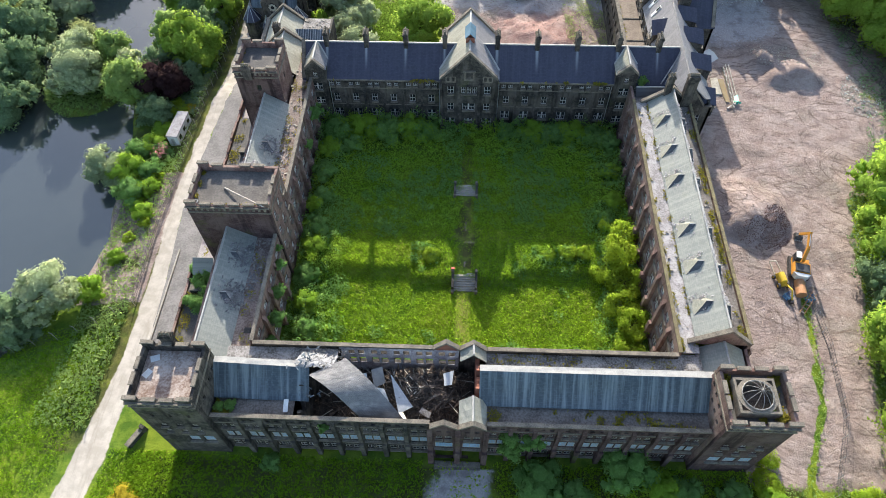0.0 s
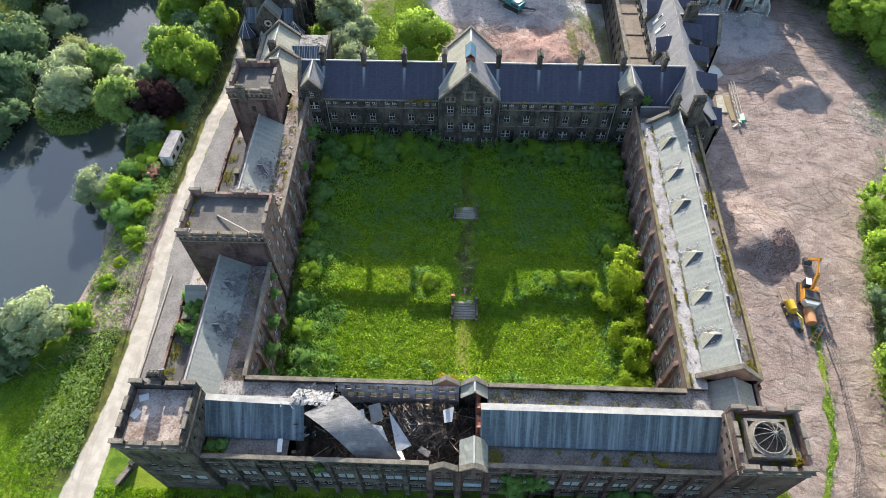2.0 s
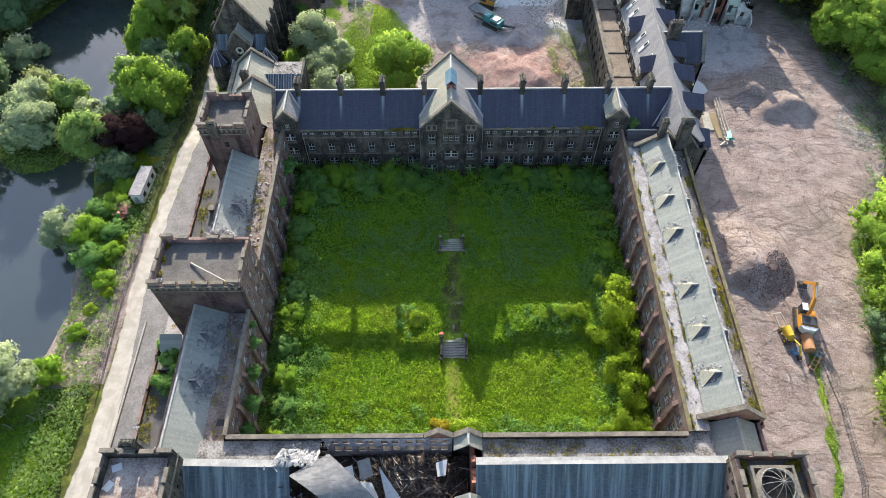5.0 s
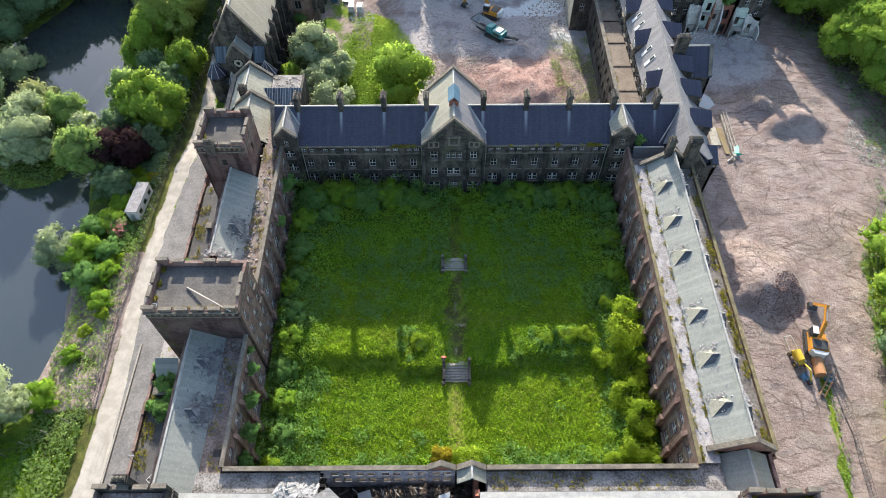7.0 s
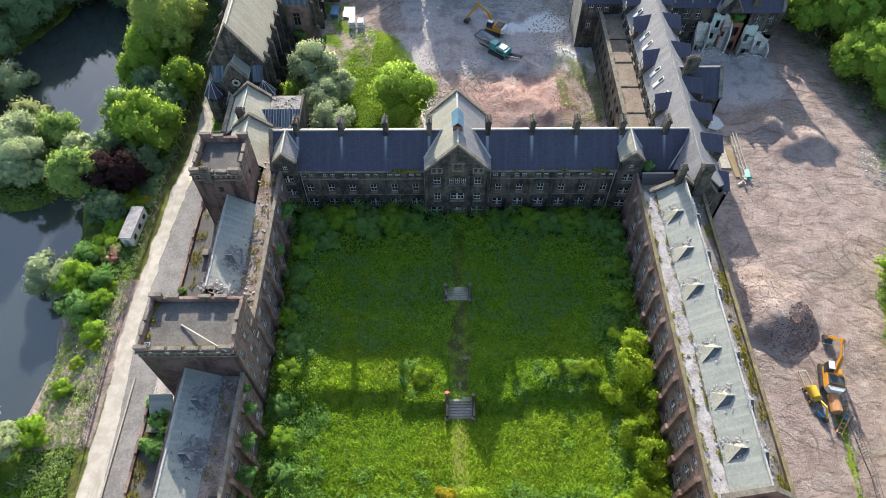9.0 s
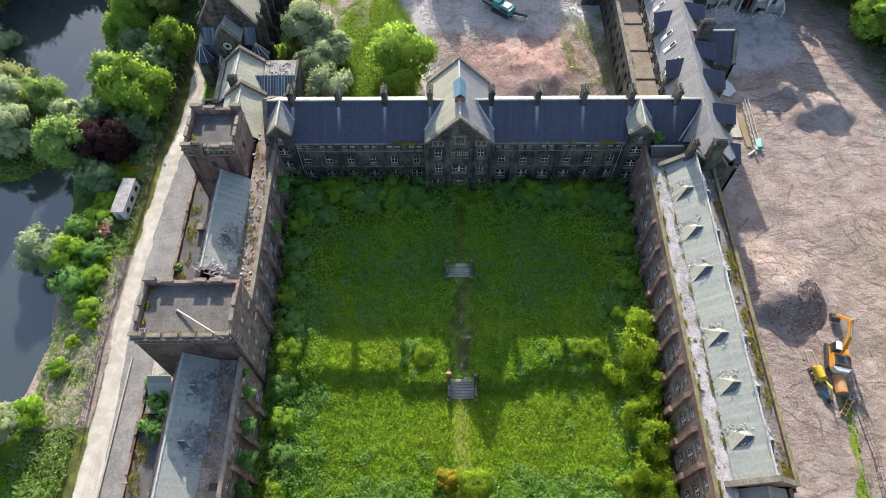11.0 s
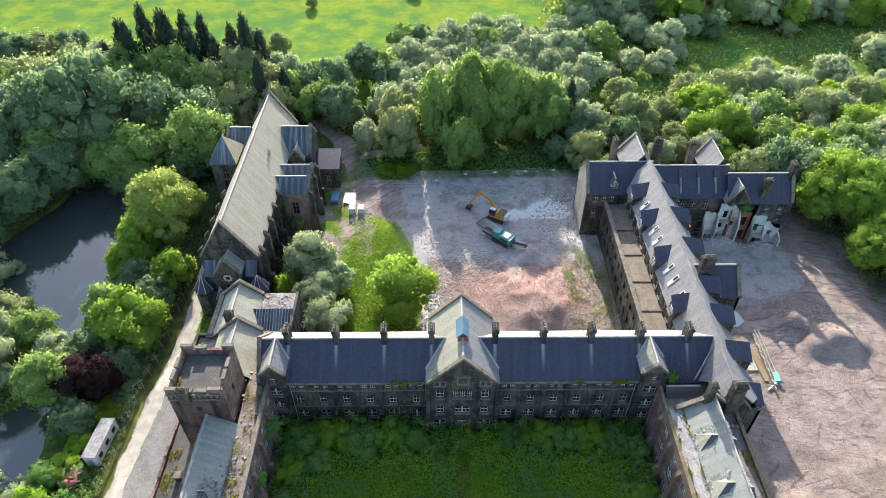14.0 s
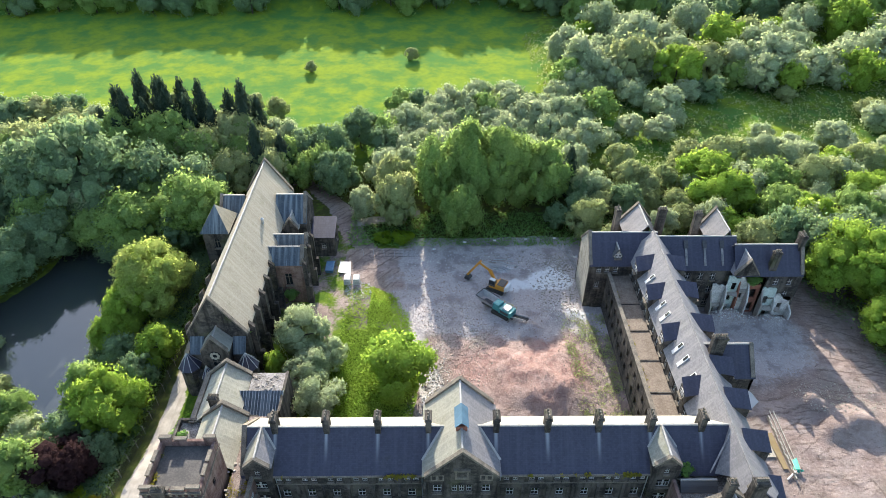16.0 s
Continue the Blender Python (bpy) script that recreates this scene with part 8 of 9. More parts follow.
tagged(new("ash_heap", m.data("ash_heap", CHAR)), "uneven bed of ash and rubble in the burnt-out shell", "debris", kind="stuff")
for pts, mat in (([(-12.4, -19.6, 8.4), (-10.9, -19.2, 8.6), (-10.3, -21.2, 7.9), (-11.8, -21.8, 7.6)], LEAD_RIDGE), ([(-14.2, -20.6, 8.8), (-12.9, -20.2, 8.8), (-12.4, -22.2, 8.0), (-13.8, -22.4, 8.1)], WHITE),
                 ([(-11.9, -22.0, 8.3), (-10.4, -22.2, 8.3), (-9.5, -24.0, 7.8), (-11.0, -23.8, 7.8)], WHITE), ([(-9.6, -20.4, 9.0), (-6.4, -24.6, 8.4), (-8.2, -25.6, 8.3)], METAL), ([(-8.2, -25.4, 8.3), (-7.6, -25.4, 8.4), (-6.9, -27.0, 9.9), (-7.5, -27.1, 9.9)], TIMBER),
                 ([(-2.6, -20.0, 8.8), (-1.2, -19.6, 9.0), (-1.4, -21.4, 8.5), (-2.4, -21.6, 8.5)], WHITE), ([(-5.2, -24.6, 8.3), (-3.9, -25.3, 8.3), (-4.3, -26.0, 8.1), (-5.6, -25.2, 8.1)], LEAD_FLAT), ([(-22.6, -26.8, 10.9), (-22.0, -26.8, 10.9), (-22.0, -25.3, 11.4), (-22.6, -25.3, 11.4)], WHITE)):
    solo("roof_sheet", Mesh().slab(pts, 0.06), mat, "bent pale roofing sheet lying in the ruin", "debris", "fallen sheets")
for k in range(9):
    x, y = rb.uniform(-6, -0.6), rb.uniform(-24.5, -19.5)
    a = rb.uniform(-0.6, 0.9)
    z = heap(x, y)
    solo("roof_beam", Mesh().bar((x - 1.4 * math.cos(a), y - 1.4 * math.sin(a), z), (x + 1.4 * math.cos(a), y + 1.4 * math.sin(a), z + rb.uniform(0.6, 1.8)), rb.uniform(0.12, 0.22)), RUST, "broken brown roof beam leaning in the burnt shell", "beam", "fallen beams")
# splintered slates along the broken roof edge
m = Mesh()
for k in range(50):
    s = rb.random()
    c = Vector((-19.9 + rb.gauss(0, 0.7), -25.0 + 5.5 * s, 11.1 + 3.0 * min(1, s * 1.5))) + Vector((0, 0, rb.uniform(-0.4, 0.35)))
    m.bar(c, c + Vector((rb.uniform(-1, 1), rb.uniform(-1, 1), rb.uniform(-0.4, 0.6))) * 0.5, rb.uniform(0.05, 0.2), 0.04)
tagged(new("slate_splinters", m.data("slate_splinters", SLATE_FRONT)), "splintered slates and laths at the torn roof edge", "debris", kind="stuff")
m = Mesh()
for k in range(200):
    x, y = (rb.uniform(-20.5, -15.5), rb.uniform(-21.6, -18.2)) if k < 260 else (rb.uniform(-29, -21.6), rb.uniform(-26.6, -25.2))
    z = (11.2 + 1.7 * max(0, -18.4 - y) / 3.2 if k < 260 else 10.55)
    s = rb.uniform(0.04, 0.13)
    m.add(Mesh().box(-s / 2, s / 2, -s / 3, s / 3, 0, s / 3), pose(x, y, z, rb.uniform(-20, 20), rb.uniform(-20, 20), rb.uniform(0, 180)))
tagged(new("plaster_rubble", m.data("plaster_rubble", CONCRETE)), "pale broken plaster and slates strewn on the roof", "debris", kind="stuff")

# ---- tower tops ----
t = thing("dome_frame", "bare rusted metal dome frame on a square stone drum", "dome", at=(34.4, -25.3, 15.9))
m = Mesh()
for x0, x1, y0, y1 in ((-2.4, 2.4, -2.2, -1.9), (-2.4, 2.4, 1.9, 2.2), (-2.4, -2.1, -1.9, 1.9), (2.1, 2.4, -1.9, 1.9)):
    m.box(x0, x1, y0, y1, 0, 1.5)
part("drum", m, COPING, t)
ring = [(math.cos(k * math.tau / 32), math.sin(k * math.tau / 32)) for k in range(32)]
m = Mesh()
for a, b in ring:
    m.v += [(1.75 * a, 1.75 * b, 1.5), (2.38 * a, 2.2 * b, 1.5), (2.38 * a, 2.2 * b, 1.56), (1.75 * a, 1.75 * b, 1.56)]
m.f = [(4 * k + i, 4 * k + (i + 1) % 4, (4 * k + 4) % 128 + (i + 1) % 4, (4 * k + 4) % 128 + i) for k in range(32) for i in range(4)]
part("drum_top", m, COPING, t)
m = Mesh()
for (a, b), (c, d) in zip(ring, ring[1:] + ring[:1]):
    m.tube((1.8 * a, 1.8 * b, 1.66), (1.8 * c, 1.8 * d, 1.66), 0.08, 0.08, 5)
part("ring", m, DOME_METAL, t)
for k in range(12):
    a = k * math.tau / 12
    m = Mesh()
    arc = [(1.8 * math.cos(s * math.pi / 12) * math.cos(a), 1.8 * math.cos(s * math.pi / 12) * math.sin(a), 1.66 + 1.5 * math.sin(s * math.pi / 12)) for s in range(7)]
    for p, q in zip(arc, arc[1:]):
        m.tube(p, q, 0.032, 0.032, 5)
    part("rib", m, DOME_METAL, t)
part("drum_floor", Mesh().box(-2.1, 2.1, -1.9, 1.9, 0.02, 0.1), CHAR, t)
t = thing("fallen_flagpole", "bleached timber flagpole lying across the tower roof", "pole")
part("pole", Mesh().tube((-35.4, 4.4, 17.05), (-28.6, 0.1, 18.3), 0.13, 0.07, 8), TIMBER, t)
part("foot", Mesh().box(-35.55, -35.25, 4.25, 4.55, 16.9, 17.1, 0.03), COPING, t)
t = thing("chimney_stack", "small stone chimney with three pots on the tower parapet", "chimney")
chimney(t, -36.4, -20.7, 15.6, 19.4, 1.5, 0.7, 3)
t = thing("chimney_stack", "low stone chimney with four pots on the tower parapet", "chimney")
chimney(t, -37.2, 29.0, 16.2, 18.9, 1.5, 0.7, 4)
for x, y, z, rz in ((-38.0, -22.6, 16.5, 20), (-38.4, -24.6, 16.5, 60)):
    ob = solo("loose_panel", Mesh().box(-0.55, 0.55, -0.4, 0.4, 0, 0.06), WHITE, "pale loose panel lying on the tower roof", "panel", "loose panels")
    ob.matrix_world = pose(x, y, z, 4, 3, rz)
t = thing("roof_hatch", "small square box hatch on the tower roof", "hatch", at=(-39.0, 1.6, 16.9))
part("upstand", Mesh().box(-0.35, 0.35, -0.3, 0.3, 0, 0.4), METAL, t)
part("lid", Mesh().box(-0.28, 0.28, -0.23, 0.23, 0.4, 0.44), RUBBER, t)
for x, y, rz in ((-40.8, -14.6, 12), (-41.2, -15.6, 50), (-40.2, -16.2, -20)):
    t = thing("cast_off_window", "broken white window frame lying on the low roof", "window frame", "cast-off windows", at=(x, y, 0.27))
    t.rotation_euler = (0, 0, radians(rz))
    for a in (-0.5, 0, 0.5):
        part("bar", Mesh().box(a - 0.05, a + 0.05, -0.7, 0.7, 0, 0.06), SASH, t)
    for b in (-0.65, 0, 0.65):
        part("rail", Mesh().box(-0.5, 0.5, b - 0.05, b + 0.05, 0.0, 0.07), SASH, t)
m = Mesh()
for k in range(1300):
    spot = rb.choice(((-30.6, -29.0, 8.5, 45, 10.3), (-31.6, -30.6, 8.5, 30, 10.3), (-31.5, -30.2, -12, 0, 10.3), (36.2, 37.8, -15, 30, 11.0), (-32.3, -29.2, -12, 0, 10.3), (-32.5, -29.2, 8.5, 30, 10.3), (-33.8, -29.5, 30, 45, 10.3), (28.9, 31.4, -16, 30, 11.25), (-33.2, -28.4, 52.6, 56, 8.4), (-34.5, -31.6, 9, 14, 11.2)))
    x, y, s = rb.uniform(*spot[:2]), rb.uniform(*spot[2:4]), 0.05 + 0.4 * rb.random() ** 5
    m.add(Mesh().box(-s / 2, s / 2, -s / 3, s / 3, 0, s / 3), pose(x, y, spot[4], rb.uniform(-15, 15), rb.uniform(-15, 15), rb.uniform(0, 180)))
tagged(new("fallen_slates", m.data("fallen_slates", CONCRETE)), "fallen slates and mortar lumps on the gutters", "debris", kind="stuff")

# ---- exposed rooms of the half-demolished range ----
rooms = thing("exposed_rooms", "torn-open rooms with pale green and white plaster walls", "ruin")
rr = random.Random(61)


def torn(x0, x1, y, z0, z1, fall, mat, thick=0.3):
    """A piece of wall with a jagged upper edge that drops by fall towards x1."""
    n_p = max(4, int((x1 - x0) / 0.35))
    top = [(x1 - (x1 - x0) * k / n_p, z1 - fall * (1 - k / n_p) + rr.uniform(-0.35, 0.35)) for k in range(n_p + 1)]
    line = [(x0, z0), (x1, z0)] + top
    part("torn_wall", Mesh().loft([(u, y, z) for u, z in line], [(u, y + thick, z) for u, z in line]), mat, rooms)


for x0, x1, y, z1, fall, doors, mat in ((50.6, 53.2, 80.3, 5.2, 0.6, ((51.7, -0.3),), PLASTER), (53.2, 55.6, 80.1, 7.2, -0.8, ((54.2, 3.3), (54.6, 5.9), (54.0, -0.6)), PLASTER_GREEN), (55.6, 57.7, 80.6, 7.4, 1.8, ((56.6, 3.4),), PLASTER),
                                        (60.2, 63.0, 79.4, 5.0, -0.7, ((61.3, 3.0), (62.0, -0.4)), PLASTER_GREEN), (63.0, 66.2, 79.2, 3.6, 1.8, ((64.4, 1.4),), PLASTER)):
    wall(rooms, "s", y, x0, x1, -2.4, z1, [(u, z, 0.9, 1.9, "") for u, z in doors], mat, 0.3, "room_wall")
    torn(x0, x1, y, z1, z1 + 1.2, fall if fall > 0 else 0.4, mat)
for x, y0, y1, top in ((50.6, 78.4, 80.3, 4.6), (53.2, 78.9, 80.1, 6.6), (55.6, 79.3, 80.6, 8.2), (57.7, 79.0, 80.6, 6.2), (60.2, 78.0, 79.4, 5.4), (63.0, 78.3, 79.2, 4.0), (66.2, 77.4, 79.2, 2.4)):
    m = Mesh()
    line = [(y1, -2.4), (y0, -2.4)] + [(y0 + (y1 - y0) * k / 4, top * (0.45 + 0.55 * (k / 4) ** 0.7) + rr.uniform(-0.4, 0.3)) for k in range(5)]
    part("partition", m.loft([(x - 0.15, v, z) for v, z in line], [(x + 0.15, v, z) for v, z in line]), rr.choice((CONCRETE, STONE_DARK, RED_BRICK, PLASTER)), rooms)
for x0, x1, y, z in ((50.8, 53.1, 80.2, 1.6), (53.3, 55.5, 80.0, 4.7), (53.3, 54.6, 80.0, 1.4), (55.7, 57.6, 80.5, 4.9), (60.3, 62.9, 79.3, 1.6), (63.1, 64.6, 79.1, 1.4)):
    a, b = rr.uniform(0.5, 1.3), rr.uniform(0.3, 1.3)
    part("broken_floor", Mesh().slab([(x0, y, z), (x1, y, z), (x1 - 0.3, y - b, z - rr.uniform(0, 0.4)), (x0 + 0.2, y - a, z - rr.uniform(0, 0.3))], 0.25), CONCRETE, rooms)
wall(rooms, "s", 81.25, 54.65, 60.45, -2.4, 8.8, [(57.0, 6.2, 1.0, 1.8, ""), (59.4, 6.2, 1.0, 1.8, "")], STONE_DARK, 0.3, "rear_wall")
wall(rooms, "s", 80.2, 57.85, 60.05, -2.4, 6.2, [(58.8, 4.0, 1.2, 2.2, ""), (58.9, 0.4, 1.4, 2.4, "")], RED_BRICK, 0.3, "brick_wall")

# ---- rubble on the yards ----
def chunks(name, label, spots, count, material, seed, s0=0.1, s1=0.5):
    r = random.Random(seed)
    m = Mesh()
    for _ in range(count):
        x, y, rx, ry = r.choice(spots)
        a, q = r.uniform(0, math.tau), math.sqrt(r.random())
        x, y = x + rx * q * math.cos(a), y + ry * q * math.sin(a)
        s = r.uniform(s0, s1) ** 1.3
        m.add(Mesh().box(-s / 2, s / 2, -s / 2.6, s / 2.6, 0, s / 2, s * 0.08), pose(x, y, height(x, y) - s * 0.1, r.uniform(-30, 30), r.uniform(-30, 30), r.uniform(0, 180)))
    tagged(new(name, m.data(name, material)), label, "rubble", kind="stuff")


chunks("brick_rubble", "scattered broken brick and stone on bare earth", ((14, 66, 10, 11), (-2, 60, 5, 9), (5, 80, 14, 12), (50.5, 15.5, 7, 9), (64, 59, 10, 5), (46, 2, 4, 9), (56, 30, 14, 24)), 2200, EARTH_STONE, 41, 0.08, 0.34)
chunks("heap_stone", "loose purple-grey stone tipped down the flanks of the spoil heaps", ((50.4, 10.6, 4.4, 2.6), (52.6, 12.2, 2.6, 3.6)), 1500, STONE_RED, 52, 0.1, 0.34)
chunks("pale_rubble", "pale lumps of concrete and plaster", ((22.5, 81, 4, 4), (20, 95, 7, 5), (-4, 64, 3, 8), (78, 46, 3.5, 6), (54, 78.6, 3.8, 1.5), (61, 77.8, 5, 1.3), (-20, 88, 3, 3), (2, 97, 12, 5)), 1300, PLASTER, 42, 0.12, 0.45)
chunks("red_rubble", "reddish broken brick on the heaps", ((15.5, 64.5, 8, 9), (60.5, 60, 5, 4.5), (50, 16, 7, 9), (58, 77.6, 6, 1.6)), 900, EARTH_STONE, 43, 0.1, 0.36)
chunks("stone_rubble", "grey sharp stone in a loose heap", ((78, 46, 3.6, 6), (78, 46, 3.6, 6), (66, 57, 8, 4)), 1300, STONE_PALE, 44, 0.1, 0.36)
chunks("dark_rubble", "dark sooty stone scattered over the crushed yard", ((4, 84, 15, 12), (16, 76, 9, 6), (-6, 90, 9, 5), (0, 74, 6, 8), (-6, 57, 2.5, 5)), 700, STONE_RED, 45, 0.08, 0.3)
chunks("crushed_concrete", "pale crushed concrete by the excavator", ((22, 88, 5, 6), (24, 96, 4, 3), (14, 98, 10, 3), (-4, 62, 2, 7)), 900, CONCRETE, 46, 0.12, 0.5)
chunks("mixed_rubble", "broken stone and brick left across the demolition yard", ((1, 68, 6, 9), (3, 78, 9, 7), (22, 86, 5, 7), (-5, 56, 4, 7), (25, 96, 3, 5)), 1700, STONE_PALE, 49, 0.08, 0.36)
chunks("brick_lumps", "lumps of purple-grey masonry in the demolition yard", ((1, 68, 7, 9), (6, 80, 13, 10), (-6, 88, 8, 8)), 1400, EARTH_STONE, 50, 0.08, 0.36)
t = thing("scrap_pile", "tangled pile of pale scrap timber and pipe", "scrap", at=(0, 0, 0))
for k in range(42):
    a = rb.gauss(-0.4, 0.5)
    x, y = 10.2 + rb.gauss(0, 1.2), 95.4 + rb.gauss(0, 0.8)
    length, z = rb.uniform(1.0, 2.6), height(x, y) + rb.uniform(0.1, 0.9)
    part("length_of_pipe", Mesh().bar((x - length * math.cos(a) / 2, y - length * math.sin(a) / 2, z), (x + length * math.cos(a) / 2, y + length * math.sin(a) / 2, z + rb.uniform(-0.3, 0.3)), 0.14), METAL, t)


# ---- machines ----
def excavator(x, y, heading, reach, lift, paint, label, curl=0.0):
    """A tracked excavator; heading in degrees from +x, with its bucket on the ground at reach."""
    t = thing("excavator", label, "excavator", "diggers", at=(x, y, height(x, y)))
    t.rotation_euler = (0, 0, radians(heading))
    for s in (-1, 1):
        tr = Mesh()
        prof = [(-2.0, 0.25), (-1.75, 0.02), (1.75, 0.02), (2.0, 0.25), (2.0, 0.65), (1.75, 0.9), (-1.75, 0.9), (-2.0, 0.65)]
        tr.loft([(a, s * 1.2 - 0.3, b) for a, b in prof], [(a, s * 1.2 + 0.3, b) for a, b in prof])
        track = part("track", tr, RUBBER, t)
        for k in range(5):
            part("roller", Mesh().tube((-1.4 + k * 0.7, s * 1.2 - 0.34, 0.42), (-1.4 + k * 0.7, s * 1.2 + 0.34, 0.42), 0.22, 0.22, 10), DARK_METAL, track)
    part("turntable", Mesh().tube((0, 0, 0.7), (0, 0, 1.1), 0.8, 0.8, 16).box(-0.9, 0.9, -1.0, 1.0, 0.4, 0.75), DARK_METAL, t)
    body = part("house", Mesh().box(-2.1, 1.3, -1.3, 1.3, 1.05, 1.5, 0.04).box(-2.0, 0.1, -1.28, 1.28, 1.5, 2.15, 0.08), paint, t)
    part("engine_cover", Mesh().box(-1.9, -0.3, -1.1, 1.1, 2.15, 2.28, 0.08), DARK_METAL, body)
    part("counterweight", Mesh().loft([(-2.1, -1.3, 1.0), (-2.1, 1.3, 1.0), (-2.75, 0.8, 1.0), (-2.75, -0.8, 1.0)], [(-2.1, -1.3, 2.1), (-2.1, 1.3, 2.1), (-2.65, 0.8, 2.0), (-2.65, -0.8, 2.0)]), WHITE, t)
    cab = part("cab", Mesh().box(0.0, 1.5, 0.35, 1.28, 1.5, 3.0, 0.1), DARK_METAL, t)
    part("cab_window", Mesh().box(0.15, 1.42, 0.33, 1.3, 2.0, 2.75, 0.08), PANE, cab)
    part("cab_roof", Mesh().box(0.1, 1.4, 0.4, 1.24, 3.0, 3.1, 0.05), WHITE, cab)
    hip, elbow, wrist = Vector((0.6, -0.2, 1.7)), Vector((reach * 0.62, -0.2, lift)), Vector((reach, -0.2, 1.0))
    knee = hip.lerp(elbow, 0.45) + Vector((-0.4, 0, 0.9))
    boom = part("boom", Mesh().bar(hip, knee, 0.45, 0.6).bar(knee, elbow, 0.4, 0.5), paint, t)
    part("stick", Mesh().bar(elbow + (elbow - wrist).normalized() * 0.6, wrist, 0.34, 0.42), paint, t)
    part("ram", Mesh().tube(hip + Vector((0.5, 0, 0.1)), knee + Vector((0.2, 0, -0.2)), 0.1, 0.08, 8), METAL, boom)
    part("ram", Mesh().tube(knee + Vector((0, 0, 0.4)), elbow + Vector((0.2, 0, 0.35)), 0.1, 0.08, 8), METAL, boom)
    prof = [(0.25, 0.9), (0.5, 0.1), (0.1, -0.55 + 0.6), (-0.6, 0.0), (-0.95, 0.45), (-0.5, 0.95)]
    prof = [(reach + a, max(0.03, b)) for a, b in prof]
    bucket = part("bucket", Mesh().loft([(a, -0.75, b) for a, b in prof], [(a, 0.45, b) for a, b in prof]), DARK_METAL, t)
    for k in range(4):
        part("tooth", Mesh().box(reach - 1.15, reach - 0.85, -0.7 + k * 0.33, -0.58 + k * 0.33, 0.35, 0.48), METAL, bucket)
    return t


excavator(9.3, 88.2, 150, 7.2, 5.4, YELLOW, "orange-yellow tracked excavator working on grey rubble")
excavator(54.2, 4.0, 76, 6.8, 4.6, YELLOW, "yellow tracked excavator with a white counterweight on brown earth")

# crusher
ct = thing("mobile_crusher", "teal and grey mobile crusher on tracks with a discharge conveyor", "crusher", at=(9.8, 80.6, height(9.8, 80.6)))
ct.rotation_euler, ct.scale = (0, 0, math.atan2(-8.0, 9.2)), (0.86, 0.86, 0.86)
for s in (-1, 1):
    prof = [(-2.4, 0.3), (-2.1, 0.02), (2.1, 0.02), (2.4, 0.3), (2.4, 0.7), (2.1, 0.95), (-2.1, 0.95), (-2.4, 0.7)]
    part("track", Mesh().loft([(a, s * 1.1 - 0.25, b) for a, b in prof], [(a, s * 1.1 + 0.25, b) for a, b in prof]), RUBBER, ct)
part("chassis", Mesh().box(-5.5, 3.5, -0.9, 0.9, 0.95, 1.4), DARK_METAL, ct)
m = Mesh().loft([(-6.2, -1.0, 1.6), (-2.4, -1.0, 1.6), (-2.4, 1.0, 1.6), (-6.2, 1.0, 1.6)], [(-6.8, -1.6, 3.3), (-2.2, -1.6, 3.0), (-2.2, 1.6, 3.0), (-6.8, 1.6, 3.3)], False)
hopper = part("hopper", m, METAL, ct, "open grey steel feed hopper")
part("hopper_rim", Mesh().bar((-6.8, -1.6, 3.3), (-2.2, -1.6, 3.0), 0.15).bar((-6.8, 1.6, 3.3), (-2.2, 1.6, 3.0), 0.15).bar((-6.8, -1.6, 3.3), (-6.8, 1.6, 3.3), 0.15), DARK_METAL, hopper)
part("crushing_chamber", Mesh().box(-2.2, -0.4, -1.1, 1.1, 1.4, 3.1, 0.1), TEAL, ct)
engine = part("engine_housing", Mesh().box(-0.3, 3.0, -1.3, 1.3, 1.4, 2.7, 0.08), TEAL, ct)
part("engine_roof", Mesh().box(0.4, 2.2, -0.9, 0.9, 2.7, 2.95, 0.08), METAL, engine)
part("grille", Mesh().box(0.2, 2.4, -1.33, -1.3, 1.7, 2.4), DARK_METAL, engine)
conv = part("conveyor", Mesh().bar((2.2, 0, 0.9), (7.0, 0, 2.5), 1.2, 0.18), RUBBER, ct)
for s in (-1, 1):
    part("conveyor_side", Mesh().bar((2.2, s * 0.65, 1.1), (7.0, s * 0.65, 2.7), 0.08, 0.4), METAL, conv)
part("strut", Mesh().bar((3.2, 0.4, 1.0), (5.4, 0.4, 2.0), 0.12).bar((3.2, -0.4, 1.0), (5.4, -0.4, 2.0), 0.12), DARK_METAL, ct)
part("walkway", Mesh().box(-2.0, 2.6, 1.35, 1.95, 1.5, 1.56), METAL, ct)
for k in range(5):
    part("handrail_post", Mesh().tube((-2.0 + k * 1.15, 1.9, 1.56), (-2.0 + k * 1.15, 1.9, 2.55), 0.025, 0.025, 6), BRIGHT_YELLOW, ct)
part("handrail", Mesh().tube((-2.0, 1.9, 2.5), (2.6, 1.9, 2.5), 0.03, 0.03, 6), BRIGHT_YELLOW, ct)

# yellow loader with a backhoe arm beside the second digger
bt = thing("backhoe", "small yellow backhoe with its arm stretched over bare earth", "loader", at=(50.9, 1.4, height(50.9, 1.4)))
bt.rotation_euler, bt.scale = (0, 0, radians(-82)), (0.78, 0.78, 0.78)
for x in (-1.3, 1.0):
    for s in (-1, 1):
        r = 0.62 if x > 0 else 0.42
        w = part("wheel", Mesh().tube((x, s * 0.95 - 0.2, r), (x, s * 0.95 + 0.2, r), r, r, 16), RUBBER, bt)
        part("rim", Mesh().tube((x, s * 0.95 - 0.22, r), (x, s * 0.95 + 0.22, r), r * 0.5, r * 0.5, 12), BRIGHT_YELLOW, w)
part("body", Mesh().box(-1.8, 1.2, -0.7, 0.7, 0.6, 1.2, 0.08).tube((-1.4, 0, 1.5), (0.7, 0, 1.5), 0.78, 0.7, 14), BRIGHT_YELLOW, bt)
